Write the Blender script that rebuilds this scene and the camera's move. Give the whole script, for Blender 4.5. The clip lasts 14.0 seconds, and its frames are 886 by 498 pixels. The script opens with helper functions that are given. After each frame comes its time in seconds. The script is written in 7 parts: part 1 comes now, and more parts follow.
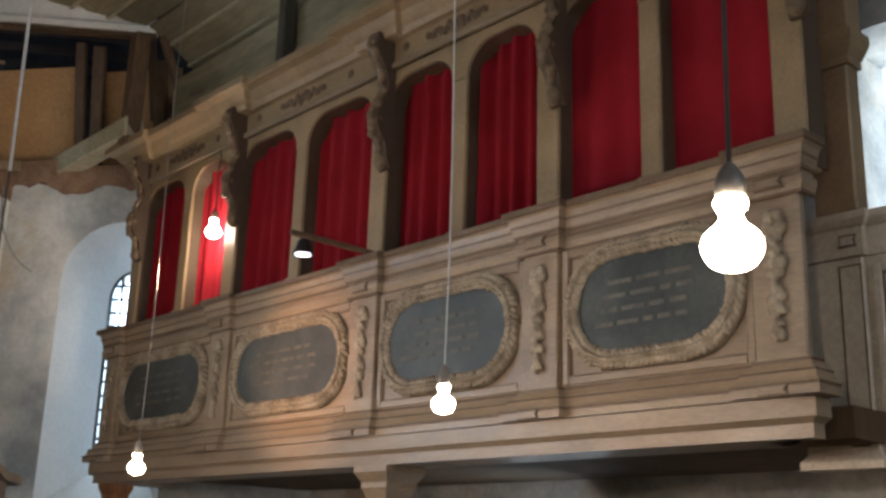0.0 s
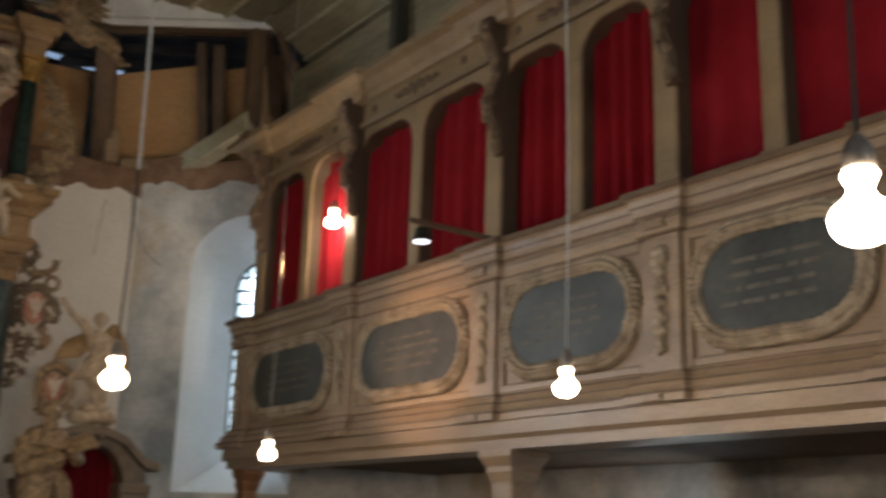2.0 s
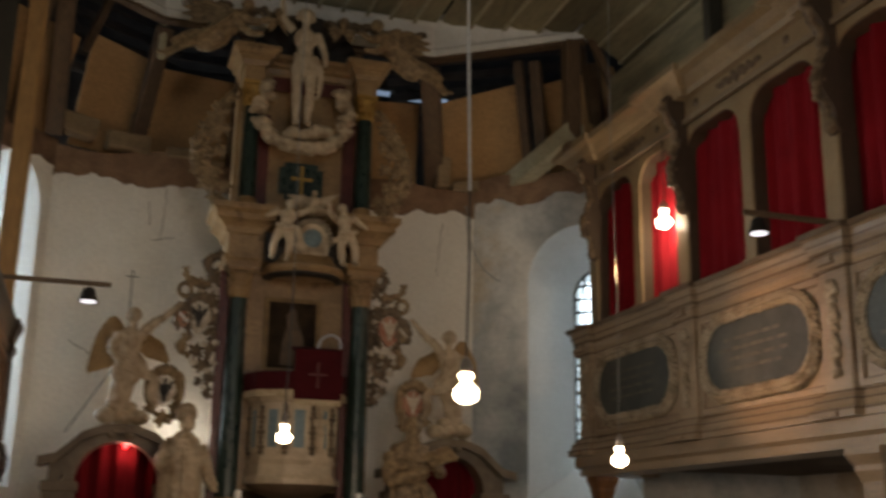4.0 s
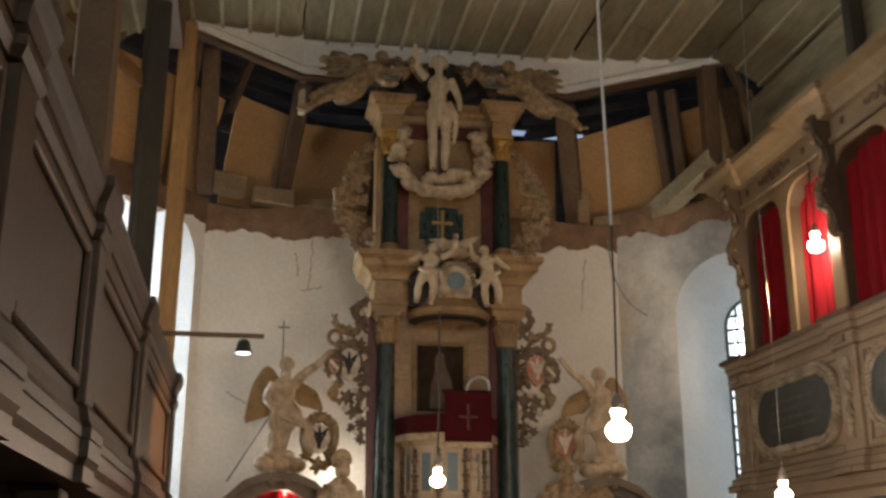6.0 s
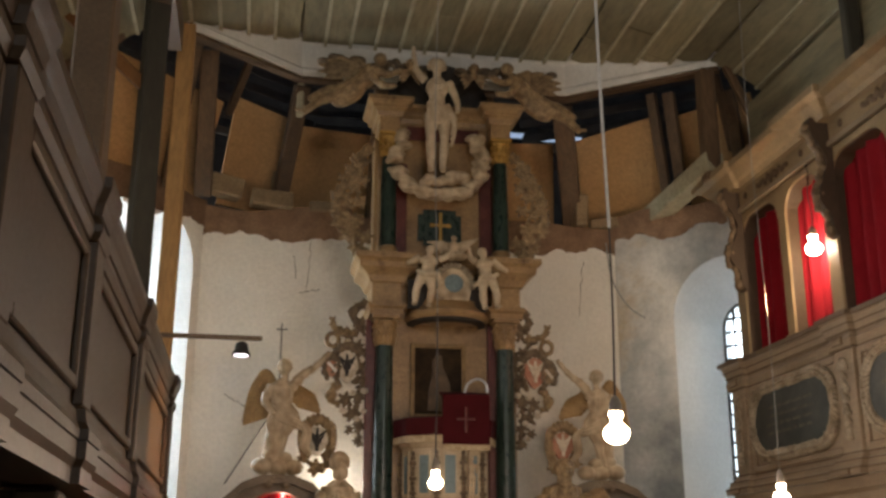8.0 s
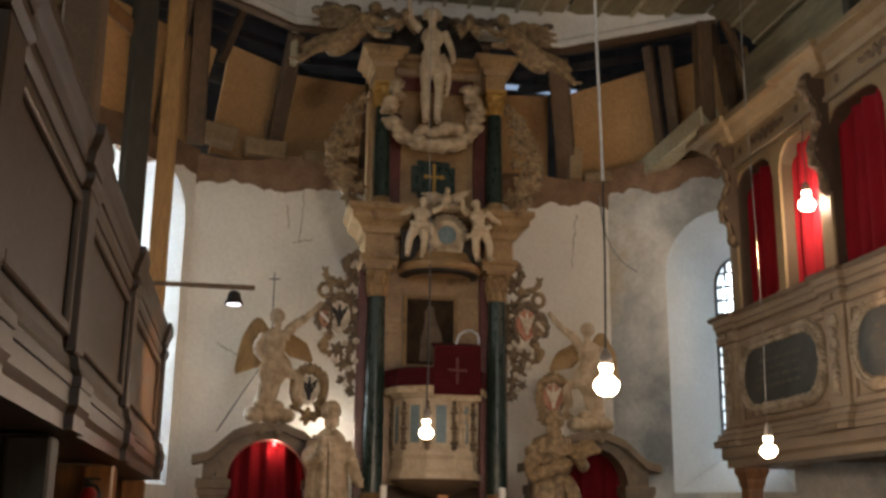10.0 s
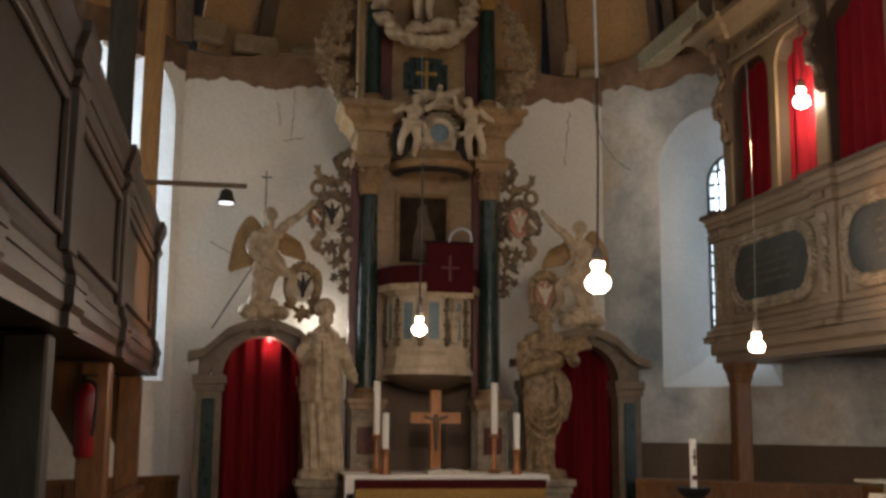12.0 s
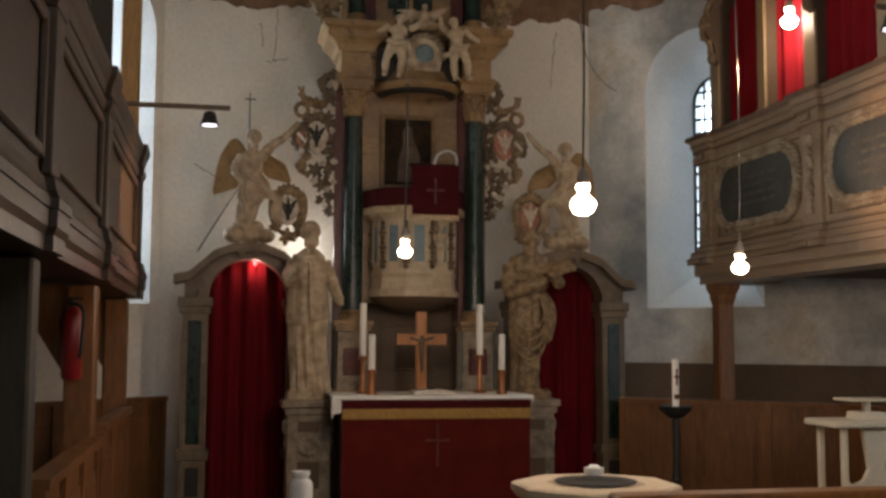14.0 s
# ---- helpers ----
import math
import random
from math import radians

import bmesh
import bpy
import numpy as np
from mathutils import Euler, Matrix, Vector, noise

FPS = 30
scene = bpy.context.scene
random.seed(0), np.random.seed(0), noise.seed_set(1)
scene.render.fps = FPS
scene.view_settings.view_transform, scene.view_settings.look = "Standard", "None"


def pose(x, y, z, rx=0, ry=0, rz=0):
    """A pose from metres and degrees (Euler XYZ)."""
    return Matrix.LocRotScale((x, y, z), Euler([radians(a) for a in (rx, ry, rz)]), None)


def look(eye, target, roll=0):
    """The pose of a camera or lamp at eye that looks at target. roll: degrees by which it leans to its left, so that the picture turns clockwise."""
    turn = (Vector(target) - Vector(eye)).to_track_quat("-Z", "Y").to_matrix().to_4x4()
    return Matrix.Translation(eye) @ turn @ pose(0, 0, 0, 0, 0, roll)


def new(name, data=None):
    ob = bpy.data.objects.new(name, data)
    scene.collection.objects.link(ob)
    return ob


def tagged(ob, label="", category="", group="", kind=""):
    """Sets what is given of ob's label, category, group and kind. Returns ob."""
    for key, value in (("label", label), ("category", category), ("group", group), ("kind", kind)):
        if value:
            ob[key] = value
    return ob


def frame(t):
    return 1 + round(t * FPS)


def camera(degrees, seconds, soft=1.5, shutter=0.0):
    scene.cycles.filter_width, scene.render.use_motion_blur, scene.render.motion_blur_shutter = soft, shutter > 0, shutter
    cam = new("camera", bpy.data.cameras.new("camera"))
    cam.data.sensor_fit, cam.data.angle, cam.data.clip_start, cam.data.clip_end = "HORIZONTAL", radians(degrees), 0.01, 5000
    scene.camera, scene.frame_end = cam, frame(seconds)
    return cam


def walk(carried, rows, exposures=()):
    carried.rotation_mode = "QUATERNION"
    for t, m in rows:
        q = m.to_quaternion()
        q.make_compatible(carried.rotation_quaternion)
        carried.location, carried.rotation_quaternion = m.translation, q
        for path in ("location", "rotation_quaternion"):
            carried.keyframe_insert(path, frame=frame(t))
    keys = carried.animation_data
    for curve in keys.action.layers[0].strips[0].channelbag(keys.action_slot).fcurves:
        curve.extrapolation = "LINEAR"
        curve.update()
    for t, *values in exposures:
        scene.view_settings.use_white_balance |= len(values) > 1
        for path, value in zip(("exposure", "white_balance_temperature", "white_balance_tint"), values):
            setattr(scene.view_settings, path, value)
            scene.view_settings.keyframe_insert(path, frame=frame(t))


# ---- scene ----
cam = camera(44.42, 14.0, soft=2.9, shutter=0.8)
PATH = [
    (0.0, pose(0, 0, 1.6, 105.94, -1.76, -42.45)),
    (0.5, pose(0, 0, 1.6, 105.90, -1.59, -42.26)),
    (1.0, pose(0, 0, 1.6, 105.89, -1.40, -42.02)),
    (1.5, pose(0, 0, 1.6, 105.52, -1.33, -40.10)),
    (2.0, pose(0, 0, 1.6, 104.94, -1.77, -35.99)),
    (2.5, pose(0, 0, 1.6, 104.19, -1.38, -30.71)),
    (3.0, pose(0, 0, 1.6, 104.36, -1.16, -26.23)),
    (3.5, pose(0, 0, 1.6, 104.73, -1.20, -21.61)),
    (4.0, pose(0, 0, 1.6, 104.82, -0.96, -17.76)),
    (4.2, pose(0, 0, 1.6, 104.94, -0.53, -16.22)),
    (6.5, pose(0, 0, 1.6, 107.02, -0.22, -9.53)),
    (7.0, pose(0, 0, 1.6, 107.01, -0.40, -9.77)),
    (7.5, pose(0, 0, 1.6, 107.00, -0.12, -9.80)),
    (9.8, pose(0, 0, 1.6, 104.94, -0.57, -10.26)),
    (10.0, pose(0, 0, 1.6, 104.41, -0.66, -10.36)),
    (10.5, pose(0, 0, 1.6, 103.09, -0.65, -10.56)),
    (11.0, pose(0, 0, 1.6, 101.86, -0.67, -10.54)),
    (11.5, pose(0, 0, 1.6, 100.36, -0.57, -10.55)),
    (12.0, pose(0, 0, 1.6, 99.04, -0.49, -10.72)),
    (12.5, pose(0, 0, 1.6, 97.71, -0.39, -10.83)),
    (13.0, pose(0, 0, 1.6, 96.46, -0.18, -10.86)),
    (13.5, pose(0, 0, 1.6, 95.47, -0.13, -11.34)),
    (14.0, pose(0, 0, 1.6, 94.95, -0.28, -11.47)),
]
EXPOSURES = [(0.0, 0.07, 5850, 7), (1.5, 0.02, 5900, 7), (2.0, -0.22, 6250, 7), (2.5, -0.52, 6550, 7), (3.0, -0.8, 6800, 7), (3.5, -0.88, 6900, 7), (4.2, -0.75, 6900, 8),
             (6.5, 0.03, 6900, 10), (7.7, 0.03, 6900, 10), (10.5, -0.17, 6750, 10), (12.0, -0.4, 6550, 10), (14.0, -0.46, 6500, 10)]
walk(cam, PATH, EXPOSURES)

# ---- world and large lights ----
world = bpy.data.worlds.new("world")
scene.world = world
world.use_nodes = True
wn = world.node_tree.nodes
sky = wn.new("ShaderNodeTexSky")
sky.sky_type = "NISHITA"
sky.sun_disc = False
sky.sun_elevation = radians(38)
sky.sun_rotation = radians(60)
world.node_tree.links.new(sky.outputs[0], wn["Background"].inputs[0])
wn["Background"].inputs[1].default_value = 0.1
sun = new("sun", bpy.data.lights.new("sun", "SUN"))
sun.data.energy, sun.data.angle, sun.data.color = 1.0, radians(12), (1.0, 0.96, 0.9)
sun.matrix_world = look((20, 10, 18), (0, 0, 0))

BULB_W = 23.0
WINDOW_W = 80.0


def lamp_point(name, x, y, z, watts, colour=(1.0, 0.74, 0.555), r=0.032):
    ob = new(name, bpy.data.lights.new(name, "POINT"))
    ob.location = (x, y, z)
    ob.data.energy, ob.data.color, ob.data.shadow_soft_size = watts, colour, r
    return ob


def lamp_spot(name, at, to, watts, degrees, colour, blend=0.6, r=0.03):
    ob = new(name, bpy.data.lights.new(name, "SPOT"))
    ob.data.energy, ob.data.color, ob.data.shadow_soft_size = watts, colour, r
    ob.data.spot_size, ob.data.spot_blend = radians(degrees), blend
    ob.matrix_world = look(at, to)
    return ob


def lamp_area(name, at, to, sx, sz, watts, colour):
    ob = new(name, bpy.data.lights.new(name, "AREA"))
    ob.data.shape, ob.data.size, ob.data.size_y = "RECTANGLE", sx, sz
    ob.data.energy, ob.data.color = watts, colour
    ob.matrix_world = look(at, to)
    return ob


# ---- materials ----
def material(name, base, rough=0.6, metal=0.0, second=None, scale=3.0, amount=0.5, grain=40.0, grain_amount=0.25,
             bump=0.15, stretch=(1, 1, 1), vary=0.0, island=0.0, spec=0.4, transmission=0.0, emit=0.0, dirt=None, dirt_at=0.6):
    """A surface: base colour mottled towards second at one scale, fine grain at another, an optional dirt colour in patches."""
    m = bpy.data.materials.new(name)
    m.use_nodes = True
    nt = m.node_tree
    N, L = nt.nodes, nt.links
    b = N["Principled BSDF"]
    b.inputs["Metallic"].default_value = metal
    b.inputs["Specular IOR Level"].default_value = spec
    b.inputs["Transmission Weight"].default_value = transmission
    tc = N.new("ShaderNodeTexCoord")
    mp = N.new("ShaderNodeMapping")
    mp.inputs["Scale"].default_value = stretch
    L.new(tc.outputs["Object"], mp.inputs[0])

    def noise_at(s, detail, rough_=0.6):
        n = N.new("ShaderNodeTexNoise")
        n.inputs["Scale"].default_value, n.inputs["Detail"].default_value, n.inputs["Roughness"].default_value = s, detail, rough_
        L.new(mp.outputs[0], n.inputs["Vector"])
        return n.outputs[0]

    def ramp(src, lo, hi):
        r = N.new("ShaderNodeMapRange")
        r.inputs[1].default_value, r.inputs[2].default_value = lo, hi
        L.new(src, r.inputs[0])
        return r.outputs[0]

    def mix(kind, fac, a, c):
        x = N.new("ShaderNodeMix")
        x.data_type, x.blend_type = "RGBA", kind
        for sock, v in ((x.inputs[0], fac), (x.inputs[6], a), (x.inputs[7], c)):
            if isinstance(v, (int, float)):
                sock.default_value = v
            elif isinstance(v, tuple):
                sock.default_value = (*v, 1)
            else:
                L.new(v, sock)
        return x.outputs[2]

    second = second or tuple(c * 0.6 for c in base)
    big = noise_at(scale, 5)
    fine = noise_at(grain, 4, 0.7)
    f1 = N.new("ShaderNodeMath")
    f1.operation = "MULTIPLY"
    L.new(ramp(big, 0.38, 0.66), f1.inputs[0])
    f1.inputs[1].default_value = amount
    col = mix("MIX", f1.outputs[0], base, second)
    if dirt:
        d = noise_at(scale * 0.45, 8, 0.68)
        col = mix("MIX", ramp(d, dirt_at, dirt_at + 0.09), col, dirt)
    g = mix("MIX", ramp(fine, 0.3, 0.7), (1 - grain_amount,) * 3, (1 + grain_amount * 0.5,) * 3)
    col = mix("MULTIPLY", 1.0, col, g)
    if vary or island:
        src = N.new("ShaderNodeObjectInfo").outputs["Random"] if vary else N.new("ShaderNodeNewGeometry").outputs["Random Per Island"]
        k = vary or island
        r = N.new("ShaderNodeMapRange")
        r.inputs[3].default_value, r.inputs[4].default_value = 1 - k, 1 + k * 0.6
        L.new(src, r.inputs[0])
        cc = N.new("ShaderNodeCombineColor")
        for i in range(3):
            L.new(r.outputs[0], cc.inputs[i])
        col = mix("MULTIPLY", 1.0, col, cc.outputs[0])
    L.new(col, b.inputs["Base Color"])
    rr = N.new("ShaderNodeMapRange")
    rr.inputs[3].default_value, rr.inputs[4].default_value = max(rough - 0.12, 0.03), min(rough + 0.15, 1)
    L.new(fine, rr.inputs[0])
    L.new(rr.outputs[0], b.inputs["Roughness"])
    if bump:
        bp = N.new("ShaderNodeBump")
        bp.inputs["Strength"].default_value, bp.inputs["Distance"].default_value = bump, 0.02
        add = N.new("ShaderNodeMath")
        add.operation = "ADD"
        L.new(fine, add.inputs[0]), L.new(big, add.inputs[1])
        L.new(add.outputs[0], bp.inputs["Height"])
        L.new(bp.outputs[0], b.inputs["Normal"])
    if emit:
        b.inputs["Emission Color"].default_value = (*base, 1)
        b.inputs["Emission Strength"].default_value = emit
    return m


PLASTER = material("old_plaster", (0.88, 0.85, 0.78), 0.92, second=(0.70, 0.655, 0.575), scale=0.9, amount=0.6, grain=26, grain_amount=0.12, bump=0.35, dirt=(0.48, 0.43, 0.35), dirt_at=0.6)
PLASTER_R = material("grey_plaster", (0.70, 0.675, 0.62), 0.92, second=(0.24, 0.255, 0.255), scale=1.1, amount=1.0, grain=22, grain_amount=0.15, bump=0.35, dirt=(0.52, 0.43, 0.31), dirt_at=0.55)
REVEAL = material("limewash", (0.72, 0.74, 0.74), 0.9, second=(0.55, 0.58, 0.58), scale=1.5, amount=0.5, grain=30, grain_amount=0.1, bump=0.2)
BRICK = material("raw_brick", (0.27, 0.165, 0.10), 0.95, second=(0.17, 0.10, 0.06), scale=6, amount=0.8, grain=40, grain_amount=0.3, bump=0.6, vary=0.3)
CREAM = material("cream_painted_wood", (0.315, 0.24, 0.165), 0.33, second=(0.165, 0.12, 0.078), scale=2.4, amount=0.8, grain=38, grain_amount=0.22, bump=0.08, stretch=(1, 0.35, 1.6), dirt=(0.12, 0.08, 0.05), dirt_at=0.64)
OCHRE = material("ochre_painted_wood", (0.30, 0.215, 0.12), 0.48, second=(0.17, 0.12, 0.065), scale=3.0, amount=0.6, grain=45, grain_amount=0.2, bump=0.12, dirt=(0.2, 0.14, 0.08), dirt_at=0.64)
# brown paint taken darker so its colour holds the backlit shade
SHADEBROWN = material("brown_panelling_with_shade", (0.055, 0.034, 0.018), 0.4, second=(0.032, 0.019, 0.010), scale=2.6, amount=0.7, grain=40, grain_amount=0.25, bump=0.1)
ALTARPAINT = material("warm_ochre_altar_paint", (0.36, 0.235, 0.115), 0.38, second=(0.19, 0.115, 0.055), scale=5, amount=0.8, grain=45, grain_amount=0.25, bump=0.12, dirt=(0.12, 0.07, 0.035), dirt_at=0.62)
PULPITPAINT = material("cream_pulpit_paint", (0.60, 0.50, 0.36), 0.42, second=(0.38, 0.29, 0.185), scale=5, amount=0.7, grain=45, grain_amount=0.2, bump=0.1)
CARVE = material("worn_gilt_carving", (0.36, 0.255, 0.14), 0.42, second=(0.13, 0.082, 0.042), scale=17, amount=0.95, grain=60, grain_amount=0.3, bump=0.3)
# darker copy of the curtain red, with the doorways' shade in it
DOORRED = material("red_door_cloth_with_shade", (0.15, 0.005, 0.010), 0.85, second=(0.09, 0.003, 0.006), scale=3, amount=0.5, grain=120, grain_amount=0.15, bump=0.08, spec=0.15)
LIGHTOAK = material("light_orange_oak", (0.46, 0.26, 0.10), 0.5, second=(0.32, 0.17, 0.06), scale=3, amount=0.6, grain=28, grain_amount=0.3, stretch=(1, 1, 0.2))
CRACK = material("crack_shadow_dirt", (0.30, 0.26, 0.21), 0.95, second=(0.2, 0.17, 0.13), scale=20)
PALECREAM = material("pale_cream_paint", (0.62, 0.55, 0.45), 0.45, second=(0.45, 0.38, 0.29), scale=3.0, amount=0.8, grain=38, grain_amount=0.22, bump=0.12, dirt=(0.24, 0.18, 0.12), dirt_at=0.63)
CONSOLE = material("dark_worn_carving", (0.21, 0.145, 0.085), 0.5, second=(0.08, 0.052, 0.03), scale=12, amount=0.9, grain=60, grain_amount=0.3, bump=0.25)
LINE = material("dark_line_paint_and_shade", (0.12, 0.08, 0.05), 0.6, second=(0.17, 0.115, 0.07), scale=8, amount=0.7, grain=50, grain_amount=0.3, bump=0.05)
# dark brown of the consoles; on jambs and soffits it holds their shade
JAMB = material("dark_brown_paint_and_shade", (0.08, 0.052, 0.032), 0.55, second=(0.05, 0.032, 0.02), scale=3, grain=40, grain_amount=0.25)
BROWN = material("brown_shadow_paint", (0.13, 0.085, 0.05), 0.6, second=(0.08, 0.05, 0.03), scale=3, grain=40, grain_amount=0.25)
GREYBEIGE = material("grey_beige_carving", (0.36, 0.30, 0.22), 0.5, second=(0.15, 0.115, 0.075), scale=9, amount=0.9, grain=50, grain_amount=0.25, bump=0.25)
SLATE = material("slate_painted_board", (0.028, 0.034, 0.034), 0.42, spec=0.35, second=(0.078, 0.086, 0.08), scale=2.2, amount=0.9, grain=30, grain_amount=0.3, bump=0.06)
LETTER = material("faded_lettering", (0.12, 0.115, 0.09), 0.6, second=(0.055, 0.055, 0.05), scale=9, amount=0.9)
CURTAIN = material("red_curtain_cloth", (0.25, 0.009, 0.017), 0.85, second=(0.16, 0.005, 0.01), scale=3, amount=0.5, grain=120, grain_amount=0.15, bump=0.08, spec=0.15)
FRONTAL = material("warm_red_frontal_cloth", (0.105, 0.008, 0.006), 0.9, second=(0.065, 0.005, 0.004), scale=4, amount=0.6, grain=120, grain_amount=0.2, bump=0.1, spec=0.2)
VELVET = material("dark_red_velvet", (0.06, 0.0035, 0.006), 0.9, second=(0.035, 0.002, 0.003), scale=4, amount=0.6, grain=120, grain_amount=0.2, bump=0.1, spec=0.2)
GREEN = material("green_marbled_wood", (0.012, 0.026, 0.021), 0.28, second=(0.028, 0.05, 0.04), scale=7, amount=0.7, grain=30, grain_amount=0.3, bump=0.03, stretch=(1, 1, 0.4))
REDMARBLE = material("red_marbled_wood", (0.085, 0.016, 0.012), 0.4, second=(0.15, 0.04, 0.028), scale=8, amount=0.6, grain=30, grain_amount=0.3, bump=0.05)
# the dark patches are dirt and also shading contrast put into the colour
STONE = material("pale_carved_wood", (0.58, 0.47, 0.33), 0.4, second=(0.24, 0.17, 0.10), scale=10, amount=0.85, grain=40, grain_amount=0.18, bump=0.15, dirt=(0.14, 0.095, 0.055), dirt_at=0.6)
FLESH = material("ivory_painted_carving", (0.60, 0.50, 0.36), 0.45, second=(0.34, 0.25, 0.16), scale=9, amount=0.7, grain=50, grain_amount=0.15, bump=0.08)
GOLD = material("dull_gilding", (0.55, 0.34, 0.10), 0.42, metal=0.75, second=(0.34, 0.2, 0.06), scale=9, amount=0.6, grain=60, grain_amount=0.25, bump=0.12)
WINGS = material("brown_gilt_feathers", (0.36, 0.23, 0.10), 0.5, second=(0.22, 0.13, 0.06), scale=8, amount=0.7, grain=50, grain_amount=0.3, bump=0.3)
TIMBER = material("old_timber", (0.15, 0.092, 0.05), 0.75, second=(0.075, 0.046, 0.026), scale=3, amount=0.8, grain=30, grain_amount=0.35, bump=0.3, stretch=(1, 1, 0.25), vary=0.3)
OAK = material("varnished_pew_oak", (0.22, 0.095, 0.03), 0.4, second=(0.11, 0.045, 0.015), scale=3, amount=0.7, grain=26, grain_amount=0.35, bump=0.1, stretch=(1, 1, 0.2))
DARKPOST = material("dark_green_brown_post", (0.045, 0.04, 0.028), 0.6, second=(0.025, 0.02, 0.014), scale=4, grain=30, grain_amount=0.3, stretch=(1, 1, 0.25))
CEILING = material("weathered_plank", (0.28, 0.245, 0.15), 0.78, second=(0.17, 0.145, 0.085), scale=1.6, amount=0.8, grain=18, grain_amount=0.3, bump=0.2, stretch=(1, 0.2, 1), island=0.22, dirt=(0.13, 0.105, 0.065), dirt_at=0.62)
BATTEN = material("pale_batten", (0.46, 0.42, 0.29), 0.75, second=(0.3, 0.26, 0.17), scale=3, amount=0.6, grain=26, grain_amount=0.3)
WHITEWOOD = material("white_painted_cornice", (0.85, 0.84, 0.80), 0.7, second=(0.58, 0.56, 0.5), scale=2, amount=0.5, grain=30, grain_amount=0.12, dirt=(0.42, 0.38, 0.3), dirt_at=0.66)
BOARDS = material("straw_brown_board", (0.52, 0.31, 0.14), 0.85, second=(0.38, 0.215, 0.09), scale=1.4, amount=0.7, grain=30, grain_amount=0.25, bump=0.2, vary=0.12)
ROOFDARK = material("dark_roof_void", (0.035, 0.03, 0.028), 0.9, second=(0.08, 0.075, 0.07), scale=4, amount=0.5)
LINEN = material("white_linen", (0.80, 0.79, 0.76), 0.9, second=(0.7, 0.69, 0.66), scale=4, amount=0.4, grain=120, grain_amount=0.08)
FRINGE = material("gold_fringe", (0.42, 0.26, 0.07), 0.7, second=(0.28, 0.16, 0.04), scale=30, amount=0.7, grain=90, grain_amount=0.35, bump=0.3)
WAX = material("white_wax", (0.85, 0.83, 0.77), 0.45, second=(0.78, 0.74, 0.66), scale=5, amount=0.4, grain=30, grain_amount=0.05, bump=0.03)
CROSSWOOD = material("orange_varnished_wood", (0.42, 0.17, 0.05), 0.35, second=(0.27, 0.1, 0.03), scale=4, amount=0.6, grain=30, grain_amount=0.3, stretch=(1, 1, 0.3))
BRASS = material("reddish_brass", (0.45, 0.2, 0.09), 0.35, metal=0.8, second=(0.3, 0.12, 0.05), scale=10)
IRON = material("black_iron", (0.025, 0.024, 0.023), 0.5, metal=0.5, second=(0.05, 0.045, 0.04), scale=10)
SANDSTONE = material("pale_font_stone", (0.60, 0.52, 0.40), 0.8, second=(0.46, 0.38, 0.28), scale=5, amount=0.6, grain=60, grain_amount=0.2, bump=0.25)
CREAMWOOD = material("cream_stand_paint", (0.66, 0.60, 0.47), 0.5, second=(0.55, 0.48, 0.36), scale=4, amount=0.5, grain=40, grain_amount=0.1)
PORCELAIN = material("white_porcelain", (0.82, 0.82, 0.80), 0.2, second=(0.74, 0.74, 0.74), scale=4, amount=0.4, grain=30, grain_amount=0.04, bump=0)
EXTRED = material("red_enamel", (0.22, 0.008, 0.01), 0.3, second=(0.16, 0.006, 0.008), scale=5, grain=30, grain_amount=0.1, bump=0)
BLUEPANEL = material("grey_blue_panel", (0.19, 0.27, 0.30), 0.5, second=(0.12, 0.18, 0.2), scale=6, amount=0.6)
DARKPAINT = material("dark_oil_painting", (0.022, 0.015, 0.01), 0.75, spec=0.1, second=(0.06, 0.038, 0.02), scale=4, amount=0.9, grain=40, grain_amount=0.3)
PAINTLIGHT = material("warm_painted_tone", (0.11, 0.07, 0.035), 0.5, second=(0.045, 0.028, 0.014), scale=6, amount=0.9)
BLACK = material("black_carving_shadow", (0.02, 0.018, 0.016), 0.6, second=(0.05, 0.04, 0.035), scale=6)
SHIELDRED = material("faded_red_shield", (0.36, 0.13, 0.08), 0.55, second=(0.5, 0.3, 0.2), scale=7, amount=0.7)
WHITEMETAL = material("pale_metal", (0.62, 0.64, 0.68), 0.3, metal=0.8, second=(0.5, 0.52, 0.55), scale=8, bump=0)
CABLE_W = material("white_cable", (0.72, 0.72, 0.70), 0.5, bump=0)
CABLE_G = material("grey_cable", (0.3, 0.3, 0.29), 0.5, bump=0)
CABLE_D = material("dark_cable", (0.05, 0.045, 0.04), 0.6, bump=0)
SOCKET = material("grey_lamp_socket", (0.20, 0.175, 0.155), 0.4, bump=0)
GLOW = material("lit_bulb_glass", (1.0, 0.80, 0.55), 0.3, emit=40.0, bump=0)
LENS = material("lit_lamp_lens", (0.9, 0.88, 1.0), 0.3, emit=2.5, bump=0)
# glow of the helper added for the streak on the door curtain
STREAKGLOW = material("red_streak_glow", (1.0, 0.05, 0.05), 0.3, emit=14.0, bump=0)
FLOOR = material("floor_stone", (0.15, 0.12, 0.09), 0.7, second=(0.08, 0.065, 0.048), scale=2, amount=0.7, grain=30, grain_amount=0.25, bump=0.2, vary=0.2)
DOORWOOD = material("brown_grey_door_wood", (0.21, 0.16, 0.105), 0.45, second=(0.11, 0.08, 0.05), scale=5, amount=0.8, grain=45, grain_amount=0.25, bump=0.12)
DARKCARVE = material("darkened_carving", (0.20, 0.145, 0.09), 0.42, second=(0.07, 0.048, 0.03), scale=15, amount=0.9, grain=50, grain_amount=0.3, bump=0.25)
